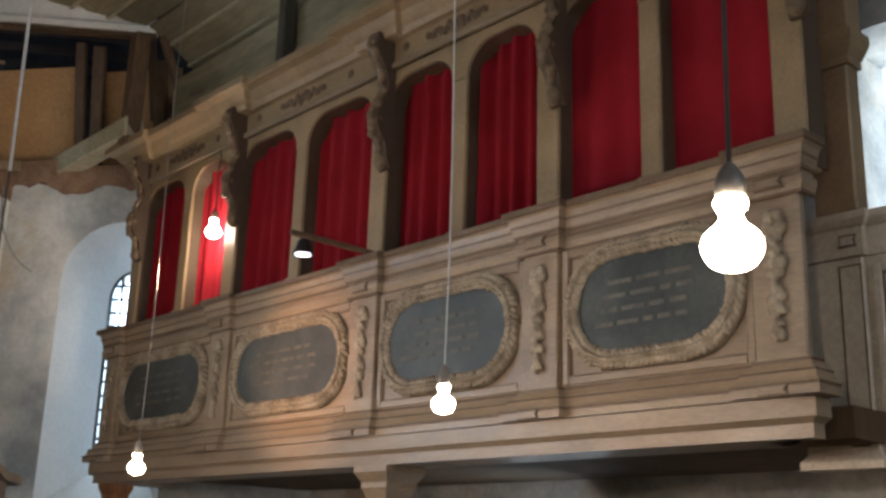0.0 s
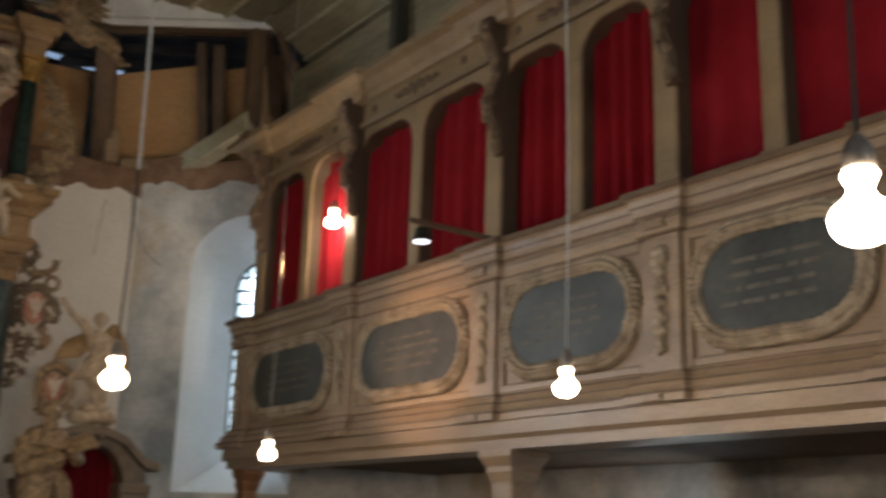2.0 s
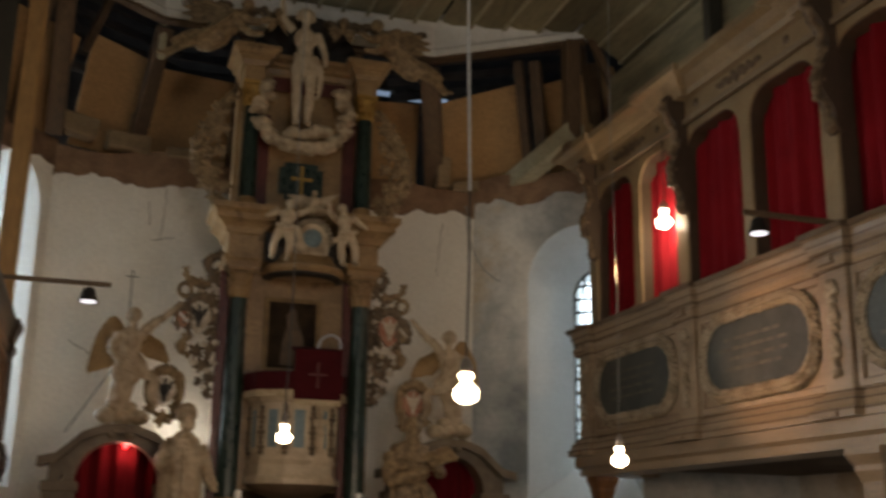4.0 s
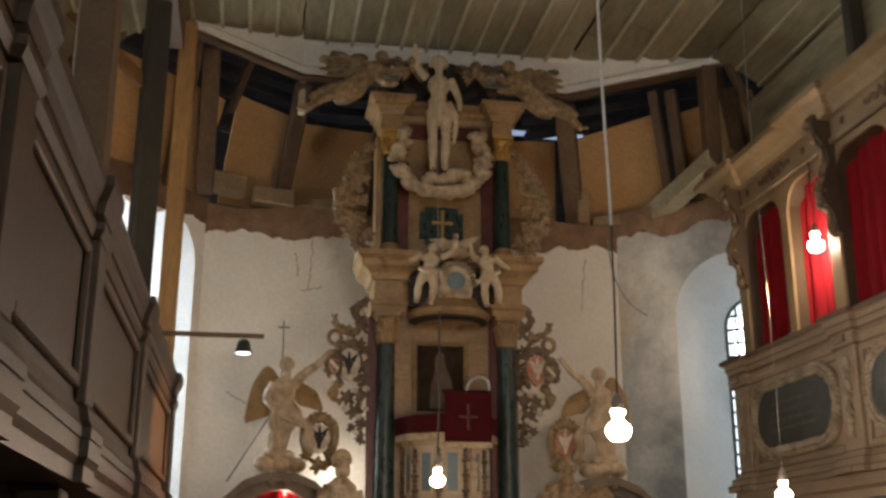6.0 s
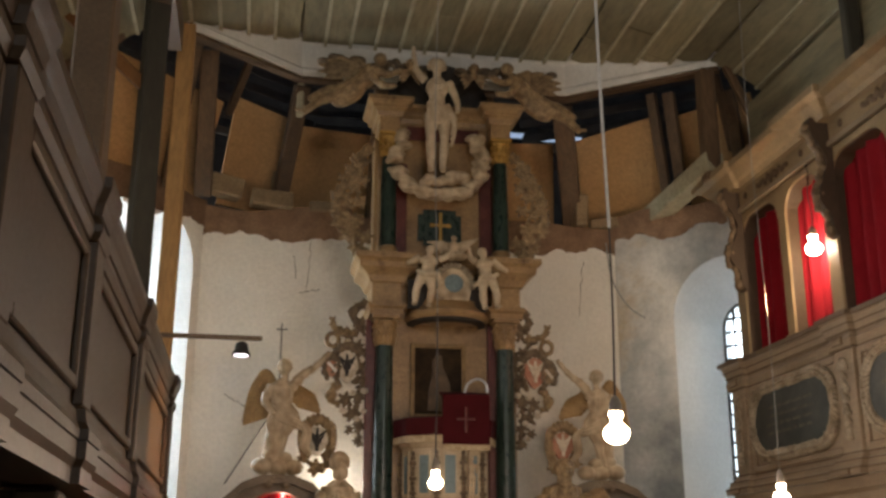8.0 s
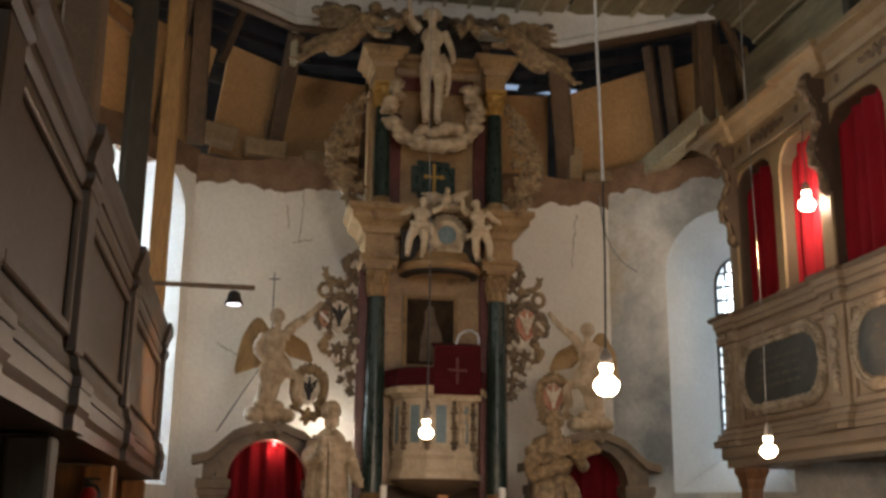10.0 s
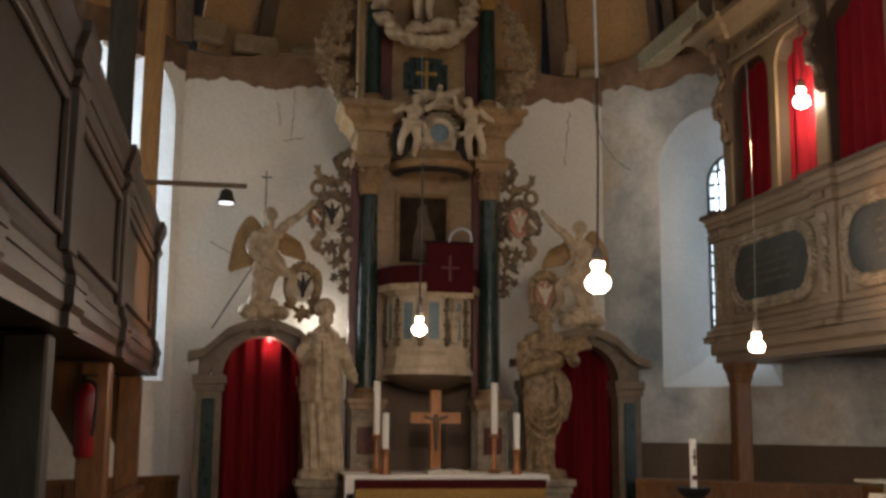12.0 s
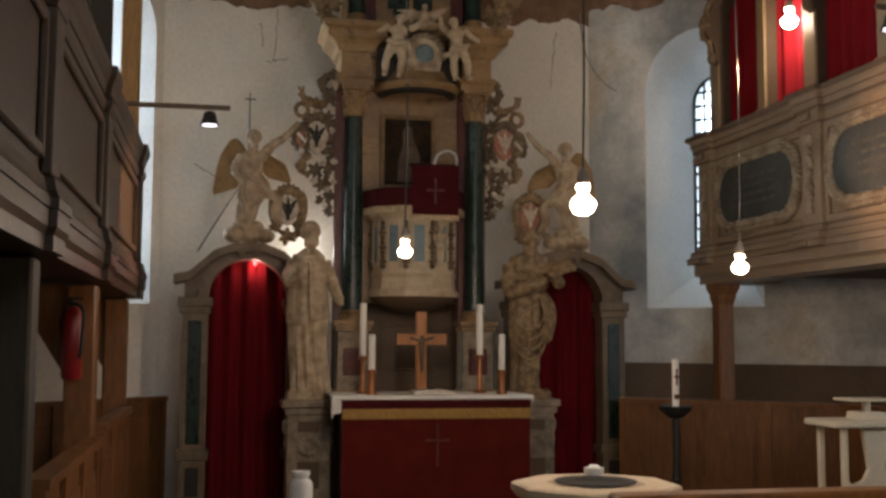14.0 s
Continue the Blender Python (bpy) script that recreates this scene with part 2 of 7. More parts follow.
PALECARVE = material("chalk_white_carving", (0.68, 0.61, 0.50), 0.42, second=(0.36, 0.29, 0.2), scale=14, amount=0.8, grain=50, grain_amount=0.2, bump=0.2)
CLAY = material("pale_clay_block", (0.36, 0.26, 0.15), 0.9, second=(0.24, 0.16, 0.09), scale=8, amount=0.7, grain=40, grain_amount=0.3, bump=0.4, vary=0.25)
DULLGILT = material("dull_gilt_moulding", (0.24, 0.15, 0.055), 0.45, second=(0.10, 0.06, 0.025), scale=9, amount=0.8, grain=50, grain_amount=0.3, bump=0.1)
LACE = material("cream_lace_fringe", (0.55, 0.45, 0.30), 0.8, second=(0.32, 0.22, 0.11), scale=25, amount=0.7, grain=90, grain_amount=0.3, bump=0.3)
PAPER = material("paper_page", (0.74, 0.70, 0.60), 0.8, bump=0)
GLASSM = material("window_glass", (0.9, 0.95, 1.0), 0.05, transmission=1.0, bump=0, spec=0.5, grain_amount=0.0, amount=0.0)
LEAD = material("dark_window_bar", (0.06, 0.055, 0.05), 0.5, bump=0)


# ---- building helpers ----
def bm_new():
    return bmesh.new()


def graft(bm, co, faces):
    v = [bm.verts.new(c) for c in co]
    for f in faces:
        bm.faces.new([v[k] for k in f])
    return v


BOX_FACES = ((0, 3, 2, 1), (4, 5, 6, 7), (0, 1, 5, 4), (1, 2, 6, 5), (2, 3, 7, 6), (3, 0, 4, 7))


def box(bm, x0, x1, y0, y1, z0, z1, bevel=0.0):
    co = [(x0, y0, z0), (x1, y0, z0), (x1, y1, z0), (x0, y1, z0), (x0, y0, z1), (x1, y0, z1), (x1, y1, z1), (x0, y1, z1)]
    if not bevel:
        return graft(bm, co, BOX_FACES)
    b = min(bevel, (x1 - x0) * 0.4, (y1 - y0) * 0.4, (z1 - z0) * 0.4)
    tmp = bmesh.new()
    graft(tmp, co, BOX_FACES)
    bmesh.ops.bevel(tmp, geom=tmp.edges[:], offset=b, segments=1, affect="EDGES")
    tmp.verts.index_update()
    v = graft(bm, [p.co.copy() for p in tmp.verts], [[p.index for p in f.verts] for f in tmp.faces])
    tmp.free()
    return v


def move(verts, m):
    for p in verts:
        p.co = m @ p.co


def lathe(bm, profile, cx=0, cy=0, cz=0, n=20, sx=1.0, sy=1.0, a0=0.0, a1=360.0, turn=0.0):
    """Turns (radius, height) pairs round a vertical axis."""
    full = abs(a1 - a0) >= 360
    k = n if full else n + 1
    rings = []
    for r, z in profile:
        rings.append([bm.verts.new((cx + sx * r * math.cos(radians(turn + a0 + (a1 - a0) * i / n)), cy + sy * r * math.sin(radians(turn + a0 + (a1 - a0) * i / n)), cz + z)) for i in range(k)])
    for a, b in zip(rings, rings[1:]):
        for i in range(n):
            j = (i + 1) % k
            bm.faces.new((a[i], a[j], b[j], b[i]))
    if full:
        bm.faces.new(rings[0][::-1])
        bm.faces.new(rings[-1])
    return [p for r in rings for p in r]


BALLS = {}


def unit_ball(seg):
    if seg not in BALLS:
        rows = max(seg * 2 // 3, 5)
        co = [(0, 0, 1)] + [(math.sin(math.pi * r / rows) * math.cos(2 * math.pi * k / seg), math.sin(math.pi * r / rows) * math.sin(2 * math.pi * k / seg), math.cos(math.pi * r / rows)) for r in range(1, rows) for k in range(seg)] + [(0, 0, -1)]
        last = len(co) - 1
        fs = [(0, 1 + k, 1 + (k + 1) % seg) for k in range(seg)]
        fs += [(1 + r * seg + k, 1 + (r + 1) * seg + k, 1 + (r + 1) * seg + (k + 1) % seg, 1 + r * seg + (k + 1) % seg) for r in range(rows - 2) for k in range(seg)]
        fs += [(last, last - seg + (k + 1) % seg, last - seg + k) for k in range(seg)]
        BALLS[seg] = ([Vector(c) for c in co], fs)
    return BALLS[seg]


def ball(bm, x, y, z, rx, ry=None, rz=None, m=None, seg=12):
    ry, rz = ry or rx, rz or rx
    co, fs = unit_ball(seg)
    t = Matrix.Translation((x, y, z)) @ (m or Matrix()) @ Matrix.Diagonal((rx, ry, rz, 1))
    return graft(bm, [t @ c for c in co], fs)


def tube(bm, pts, radii, n=8, flat=1.0):
    """A round limb along the given points; radii one for all or one a point; flat squeezes it across."""
    pts = [Vector(p) for p in pts]
    if isinstance(radii, (int, float)):
        radii = [radii] * len(pts)
    rings = []
    for i, p in enumerate(pts):
        way = (pts[min(i + 1, len(pts) - 1)] - pts[max(i - 1, 0)]).normalized()
        side = way.cross(Vector((0, 1, 0.02))).normalized()
        if side.length < 0.1:
            side = Vector((1, 0, 0))
        up = side.cross(way).normalized()
        rings.append([bm.verts.new(p + radii[i] * (side * math.cos(2 * math.pi * k / n) + up * flat * math.sin(2 * math.pi * k / n))) for k in range(n)])
    for a, b in zip(rings, rings[1:]):
        for i in range(n):
            bm.faces.new((a[i], a[(i + 1) % n], b[(i + 1) % n], b[i]))
    bm.faces.new(rings[0][::-1])
    bm.faces.new(rings[-1])
    return [p for r in rings for p in r]


def curve_pts(pts, n=6):
    """Points of a smooth line through pts."""
    pts = [Vector(p) for p in pts]
    out = []
    for i in range(len(pts) - 1):
        p0, p1, p2, p3 = pts[max(i - 1, 0)], pts[i], pts[i + 1], pts[min(i + 2, len(pts) - 1)]
        for k in range(n):
            t = k / n
            out.append(0.5 * ((2 * p1) + (p2 - p0) * t + (2 * p0 - 5 * p1 + 4 * p2 - p3) * t * t + (3 * p1 - p0 - 3 * p2 + p3) * t ** 3))
    out.append(pts[-1])
    return out


def sweep(bm, profile, path, closed=False):
    """A profile of (out, up) pairs carried along a flat path of (x, y) points, out to its right; mitred."""
    n = len(path)
    rings = []
    for i, (x, y) in enumerate(path):
        a = Vector(path[i]) - Vector(path[i - 1]) if (i or closed) else None
        b = Vector(path[(i + 1) % n]) - Vector(path[i]) if (i < n - 1 or closed) else None
        a, b = (a or b).normalized(), (b or a).normalized()
        na, nb = Vector((a.y, -a.x)), Vector((b.y, -b.x))
        s = (na + nb)
        s = s / max(s.length_squared / 2, 0.2)
        rings.append([bm.verts.new((x + s.x * o, y + s.y * o, z)) for o, z in profile])
    m = len(profile)
    for i in range(n if closed else n - 1):
        a, b = rings[i], rings[(i + 1) % n]
        for k in range(m):
            bm.faces.new((a[k], b[k], b[(k + 1) % m], a[(k + 1) % m]))
    if not closed:
        bm.faces.new(rings[0][::-1])
        bm.faces.new(rings[-1])


def prism(bm, outline, depth_a, depth_b, axis):
    """A flat outline of (u, v) pairs given thickness. axis: x (u=y, v=z), y (u=x, v=z) or z (u=x, v=y)."""
    def at(u, v, d):
        return {"x": (d, u, v), "y": (u, d, v), "z": (u, v, d)}[axis]
    a = [bm.verts.new(at(u, v, depth_a)) for u, v in outline]
    b = [bm.verts.new(at(u, v, depth_b)) for u, v in outline]
    bm.faces.new(a[::-1])
    bm.faces.new(b)
    n = len(a)
    for i in range(n):
        bm.faces.new((a[i], a[(i + 1) % n], b[(i + 1) % n], b[i]))
    return a + b


BASES = {}


def finish(name, bm, mat, smooth):
    bmesh.ops.recalc_face_normals(bm, faces=bm.faces[:])
    me = bpy.data.meshes.new(name)
    bm.to_mesh(me)
    bm.free()
    for m in mat if isinstance(mat, tuple) else (mat,):
        me.materials.append(m)
    if smooth:
        me.shade_smooth()
        if smooth is not True:
            me.set_sharp_from_angle(angle=radians(smooth))
    return me


def thing(name, loc, label, category, group="", kind=""):
    """An empty at the base of a thing whose parts follow in world metres."""
    ob = new(name)
    ob.location = loc
    BASES[ob] = Vector(loc)
    return tagged(ob, label, category, group, kind)


def part(name, bm, mat, parent, label="", smooth=35):
    """One mesh, built in world metres, under a thing or a part."""
    base = BASES[parent]
    for v in bm.verts:
        v.co -= base
    ob = new(name, finish(name, bm, mat, smooth))
    ob.parent = parent
    BASES[ob] = base
    return tagged(ob, label)


def solo(name, bm, mat, label, category="", group="", kind="", smooth=35, loc=None):
    """A thing or piece of the setting that is one mesh."""
    loc = Vector(loc or (0, 0, 0))
    for v in bm.verts:
        v.co -= loc
    ob = new(name, finish(name, bm, mat, smooth))
    ob.location = loc
    BASES[ob] = loc
    return tagged(ob, label, category, group, kind)


def fuse(ob, voxel):
    """Melts the overlapping masses of a carving into one skin."""
    md = ob.modifiers.new("fuse", "REMESH")
    md.mode, md.voxel_size, md.use_smooth_shade = "VOXEL", voxel, True
    return ob


# ---- structure ----
CX = 1.62          # the church's middle line
BACK_Y = 10.5
SIDE_R, SIDE_L = 5.9, -2.9


def wall_with_window(name, a, b, z1, mat, niche, rag=None, thick=0.7, strength=1.0, f=0.62, tint=(0.86, 0.94, 1.0)):
    """A wall from plan point a to b (the room on its right-hand side when walking), with one splayed arched window: (u0, u1, sill, spring)
    in metres along the wall; rag: heights of a broken upper edge."""
    a, b = Vector(a), Vector(b)
    way = (b - a).normalized()
    length = (b - a).length
    out = Vector((-way.y, way.x))

    def at(u, d, z):
        p = a + way * u + out * d
        return (p.x, p.y, z)
    bm = bm_new()
    u0, u1, sill, spring = niche
    r, mid, n = (u1 - u0) / 2, (u0 + u1) / 2, 14
    arch = [(mid - r * math.cos(math.pi * i / n), spring + r * math.sin(math.pi * i / n)) for i in range(n + 1)]

    def top(u):
        return z1 if not rag else z1 + rag * noise.noise((u * 1.9, a.x, 3.1)) + rag * 0.4 * noise.noise((u * 7, a.x, 1.1))

    def face(*pts):
        bm.faces.new([bm.verts.new(p) for p in pts])

    def strip(ua, ub, zlow):
        k = max(int((ub - ua) / 0.12), 1)
        for i in range(k):
            p, q = ua + (ub - ua) * i / k, ua + (ub - ua) * (i + 1) / k
            face(at(p, 0, zlow), at(q, 0, zlow), at(q, 0, top(q)), at(p, 0, top(p)))
            face(at(p, 0, top(p)), at(q, 0, top(q)), at(q, thick, top(q)), at(p, thick, top(p)))
            face(at(p, thick, zlow), at(q, thick, zlow), at(q, thick, top(q)), at(p, thick, top(p)))
    strip(0, u0, 0)
    strip(u1, length, 0)
    face(at(u0, 0, 0), at(u1, 0, 0), at(u1, 0, sill), at(u0, 0, sill))
    face(at(u0, thick, 0), at(u1, thick, 0), at(u1, thick, sill), at(u0, thick, sill))
    for (p, zp), (q, zq) in zip(arch, arch[1:]):
        for d in (0, thick):
            face(at(p, d, zp), at(q, d, zq), at(q, d, top(q)), at(p, d, top(p)))
        face(at(p, 0, top(p)), at(q, 0, top(q)), at(q, thick, top(q)), at(p, thick, top(p)))
    bmesh.ops.remove_doubles(bm, verts=bm.verts[:], dist=0.0005)
    wall = solo(name, bm, mat, "old lime-plastered church wall with stains and cracks", kind="structure", smooth=False)
    # the splayed reveal, then the glazed opening
    bm = bm_new()
    s_in = sill + 0.32
    outer = [(u0, sill)] + arch + [(u1, sill)]
    inner = [(mid + (u - mid) * f, s_in if z == sill else spring - 0.05 + (z - spring) * f) for u, z in outer]
    deep = 0.5
    k = len(outer)
    o3 = [bm.verts.new(at(u, 0.0, z)) for u, z in outer]
    i3 = [bm.verts.new(at(u, deep, z)) for u, z in inner]
    t3 = [bm.verts.new(at(u, thick + 0.02, z)) for u, z in inner]
    for i in range(k):
        j = (i + 1) % k
        bm.faces.new((o3[i], o3[j], i3[j], i3[i]))
        bm.faces.new((i3[i], i3[j], t3[j], t3[i]))
    reveal = solo(name.replace("wall", "window_reveal"), bm, REVEAL, "white limewashed splayed window reveal", kind="structure", smooth=50)
    win = thing(name.replace("wall", "window"), at(mid, deep + 0.06, s_in), "tall round-arched window with dark glazing bars", "window", kind="structure")
    iu0, iu1 = inner[0][0], inner[-1][0]
    ztop = spring + r * f
    bm = bm_new()
    tube(bm, [at(u, deep + 0.07, z) for u, z in inner], 0.025, 6)
    part("window_frame", bm, LEAD, win)
    for i in range(1, 5):
        bm = bm_new()
        u = iu0 + (iu1 - iu0) * i / 5
        tube(bm, [at(u, deep + 0.08, s_in), at(u, deep + 0.08, ztop - 0.05)], 0.014, 6)
        part("glazing_bar", bm, LEAD, win)
    z = s_in + 0.22
    while z < ztop - 0.1:
        bm = bm_new()
        tube(bm, [at(iu0, deep + 0.08, z), at(iu1, deep + 0.08, z)], 0.013, 6)
        part("glazing_bar", bm, LEAD, win)
        z += 0.14
    bm = bm_new()
    bm.faces.new([bm.verts.new(at(u, deep + 0.1, z)) for u, z in inner])
    pane = part("pane", bm, GLASSM, win, smooth=False)
    pane.visible_shadow = False
    c = at(mid, thick + 0.35, (s_in + ztop) / 2)
    lamp_area("window_and_fill_light", c, at(mid, -1, (s_in + ztop) / 2), (iu1 - iu0) * 2.2, (ztop - s_in) * 1.25, WINDOW_W * strength, tint)
    return wall


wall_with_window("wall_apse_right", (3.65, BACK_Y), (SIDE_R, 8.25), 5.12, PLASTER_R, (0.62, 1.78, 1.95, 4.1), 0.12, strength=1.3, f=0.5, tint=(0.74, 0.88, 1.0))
wall_with_window("wall_apse_left", (SIDE_L, 8.2), (-0.6, BACK_Y), 5.12, PLASTER, (2.0, 3.15, 1.95, 4.5), 0.12, strength=3.6)

bm = bm_new()
k = 40
for i in range(k):
    p, q = -0.6 + 4.25 * i / k, -0.6 + 4.25 * (i + 1) / k
    tp, tq = (5.0 + 0.16 * noise.noise((u * 1.7, 2.3, 0.4)) + 0.06 * noise.noise((u * 9, 2.3, 0.4)) for u in (p, q))
    for d in (0, 0.6):
        bm.faces.new([bm.verts.new(c) for c in ((p, BACK_Y + d, 0), (q, BACK_Y + d, 0), (q, BACK_Y + d, tq), (p, BACK_Y + d, tp))])
    bm.faces.new([bm.verts.new(c) for c in ((p, BACK_Y, tp), (q, BACK_Y, tq), (q, BACK_Y + 0.6, tq), (p, BACK_Y + 0.6, tp))])
bmesh.ops.remove_doubles(bm, verts=bm.verts[:], dist=0.0005)
solo("wall_apse_back", bm, PLASTER, "dirty white plaster wall with a broken upper edge", kind="structure", smooth=False)

# the nave's outer walls
bm = bm_new()
box(bm, SIDE_R, SIDE_R + 0.6, -5.5, 2.55, 0, 7.2)
box(bm, SIDE_R, SIDE_R + 0.6, 2.95, 4.3, 0, 7.2)
box(bm, SIDE_R, SIDE_R + 0.6, 5.7, 8.25, 0, 7.2)
box(bm, SIDE_R, SIDE_R + 0.6, 4.3, 5.7, 0, 1.44)
box(bm, SIDE_R, SIDE_R + 0.6, 4.3, 5.7, 1.72, 7.2)
box(bm, SIDE_R, SIDE_R + 0.6, 2.55, 2.95, 0, 3.2)
box(bm, SIDE_R, SIDE_R + 0.6, 2.55, 2.95, 4.8, 7.2)
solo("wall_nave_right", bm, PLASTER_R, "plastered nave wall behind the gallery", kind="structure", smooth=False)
# lamp in an unseen low slot, added to light the wall under the gallery
lamp_area("window_and_fill_light", (SIDE_R + 0.12, 5.0, 1.58), (4.6, 7.6, 1.58), 1.2, 0.24, WINDOW_W * 0.2, (0.74, 0.88, 1.0))
lamp_area("window_and_fill_light", (SIDE_R + 0.65, 2.75, 4.0), (0, 2.75, 3.8), 0.9, 1.8, WINDOW_W * 0.3, (0.86, 0.94, 1.0))
bm = bm_new()
ys = [-5.5, 1.2, 2.8, 5.2, 6.8, 8.2]
for i, (ya, yb) in enumerate(zip(ys, ys[1:])):
    if i % 2 == 0:
        box(bm, SIDE_L - 0.6, SIDE_L, ya, yb, 0, 7.2)
    else:
        box(bm, SIDE_L - 0.6, SIDE_L, ya, yb, 0, 3.2)
        box(bm, SIDE_L - 0.6, SIDE_L, ya, yb, 5.2, 7.2)
        lamp_area("window_and_fill_light", (SIDE_L - 0.45, (ya + yb) / 2, 4.2), (4, (ya + yb) / 2, 2.6), 1.6, 2.0, WINDOW_W * 0.35, (0.97, 0.97, 0.95))
solo("wall_nave_left", bm, PLASTER, "plastered nave wall behind the gallery", kind="structure", smooth=False)
bm = bm_new()
box(bm, SIDE_L - 0.6, 0.6, -6.1, -5.5, 0, 7.2)
box(bm, 2.6, SIDE_R + 0.6, -6.1, -5.5, 0, 7.2)
box(bm, 0.6, 2.6, -6.1, -5.5, 0, 4.3)
box(bm, 0.6, 2.6, -6.1, -5.5, 6.3, 7.2)
# unseen opening and fill lamp, added to brighten the apse from behind
lamp_area("window_and_fill_light", (1.6, -6.0, 5.3), (0.8, 9.5, 4.6), 2.0, 2.0, WINDOW_W * 1.9, (0.9, 0.95, 1.0))
solo("wall_nave_back", bm, PLASTER, "plain plastered end wall", kind="structure", smooth=False)
bm = bm_new()
box(bm, SIDE_L - 0.6, SIDE_R + 0.6, -6.1, 12.5, -0.3, 0)
solo("floor", bm, FLOOR, "worn stone church floor", kind="structure", smooth=False)

# plank ceiling: facets across the nave, planks along it
FACETS = [(-2.6, 5.25), (-1.0, 6.35), (0.25, 6.72), (3.0, 6.72), (4.15, 6.42), (5.95, 5.3)]


def plank_end(x):
    return 9.86 if 0.27 < x < 2.98 else max(9.86 - (0.27 - x) * 0.72, 8.95) if x < 1 else max(9.86 - (x - 2.98) * 0.72, 8.9)


bm, bt = bm_new(), bm_new()
for (xa, za), (xb, zb) in zip(FACETS, FACETS[1:]):
    w = math.hypot(xb - xa, zb - za)
    n = max(int(w / 0.24), 1)
    nx, nz = (zb - za) / w, -(xb - xa) / w
    for i in range(n):
        f0, f1 = i / n + 0.006, (i + 1) / n - 0.006
        y0, end = -5.5, plank_end(xa + (xb - xa) * (i + 0.5) / n)
        while y0 < end - 0.01:
            y1 = min(y0 + random.uniform(2.2, 4.4), end)
            lift = random.uniform(0, 0.012)
            pts = [(xa + (xb - xa) * f - nx * (lift + d), za + (zb - za) * f - nz * (lift + d)) for f, d in ((f0, 0), (f1, 0), (f1, 0.03), (f0, 0.03))]
            prism(bm, pts, y0 + 0.004, y1 - 0.004, "y")
            y0 = y1
        if i:
            f = i / n
            cx, cz = xa + (xb - xa) * f + nx * 0.012, za + (zb - za) * f + nz * 0.012
            prism(bt, [(cx - 0.016, cz - 0.01), (cx + 0.016, cz - 0.01), (cx + 0.016, cz + 0.015), (cx - 0.016, cz + 0.015)], -5.5, plank_end(cx) - 0.01, "y")
    d = 0.09
    bt2 = [(xa, za + d), (xb, zb + d), (xb, zb + d + 0.05), (xa, za + d + 0.05)]
    prism(bm, bt2, -5.5, plank_end((xa + xb) / 2) - 0.03, "y")
solo("ceiling", bm, CEILING, "weathered grey-green plank ceiling over the nave", kind="structure", smooth=False)
solo("ceiling_battens", bt, BATTEN, "pale cover battens of the plank ceiling", kind="structure", smooth=False)

# white cornice ring where the ceiling of the apse is gone
RING = [(4.25, 8.95), (2.98, 9.87), (0.27, 9.87), (-0.75, 9.1)]
bm = bm_new()
sweep(bm, [(0.0, 6.36), (0.05, 6.36), (0.05, 6.42), (0.02, 6.46), (0.02, 6.70), (0.07, 6.74), (0.07, 6.80), (-0.08, 6.80), (-0.08, 6.36)], RING[::-1])
solo("cornice_ring", bm, WHITEWOOD, "white painted wooden cornice under the ceiling edge", kind="structure", smooth=False)
bm = bm_new()
sweep(bm, [(0.0, 6.32), (0.03, 6.32), (0.03, 6.355), (-0.07, 6.355), (-0.07, 6.32)], RING[::-1])
solo("cornice_beam", bm, TIMBER, "bare brown timber under the white cornice", kind="structure", smooth=False)

# roof void over the apse, with daylight through a gap under the tiles
GAP_Z = 6.95
bm = bm_new()
box(bm, -4, 2.70, 12.2, 12.4, 4.5, 9.5)
box(bm, 3.94, 7.2, 12.2, 12.4, 4.5, 9.5)
box(bm, 2.70, 3.94, 12.2, 12.4, 4.5, GAP_Z - 0.1)
box(bm, 2.70, 3.94, 12.2, 12.4, GAP_Z + 0.08, 9.5)
box(bm, 3.18, 3.32, 12.2, 12.4, GAP_Z - 0.1, GAP_Z + 0.08)
box(bm, -4, 7.2, 9.95, 12.4, 9.3, 9.5)
box(bm, -4.0, -3.8, 7.5, 12.4, 5.0, 9.5)
box(bm, 7.0, 7.2, 7.5, 12.4, 5.0, 9.5)
box(bm, -4, 7.2, 7.6, 7.75, 6.9, 9.5)
solo("wall_roof_void", bm, ROOFDARK, "dark inside of the old roof", kind="structure", smooth=False)

# cracks in the plaster
rng = random.Random(9)
for x0, z0, x1, z1 in ((0.47, 4.86, 0.44, 4.35), (0.36, 4.32, 0.56, 4.36), (0.3, 4.7, 0.34, 4.45), (3.3, 4.8, 3.24, 4.2), (-0.3, 3.3, 0.0, 3.1)):
    bm = bm_new()
    n = 12
    line = [(x0 + (x1 - x0) * i / n + rng.uniform(-0.012, 0.012), z0 + (z1 - z0) * i / n + rng.uniform(-0.012, 0.012)) for i in range(n + 1)]
    for (xa, za), (xb, zb) in zip(line, line[1:]):
        d = Vector((xb - xa, zb - za)).normalized() * rng.uniform(0.002, 0.005)
        prism(bm, [(xa - d.y, za + d.x), (xb - d.y, zb + d.x), (xb + d.y, zb - d.x), (xa + d.y, za - d.x)], BACK_Y - 0.003, BACK_Y + 0.01, "y")
    solo("wall_crack", bm, CRACK, "dark crack in the plaster wall", kind="structure", smooth=False)

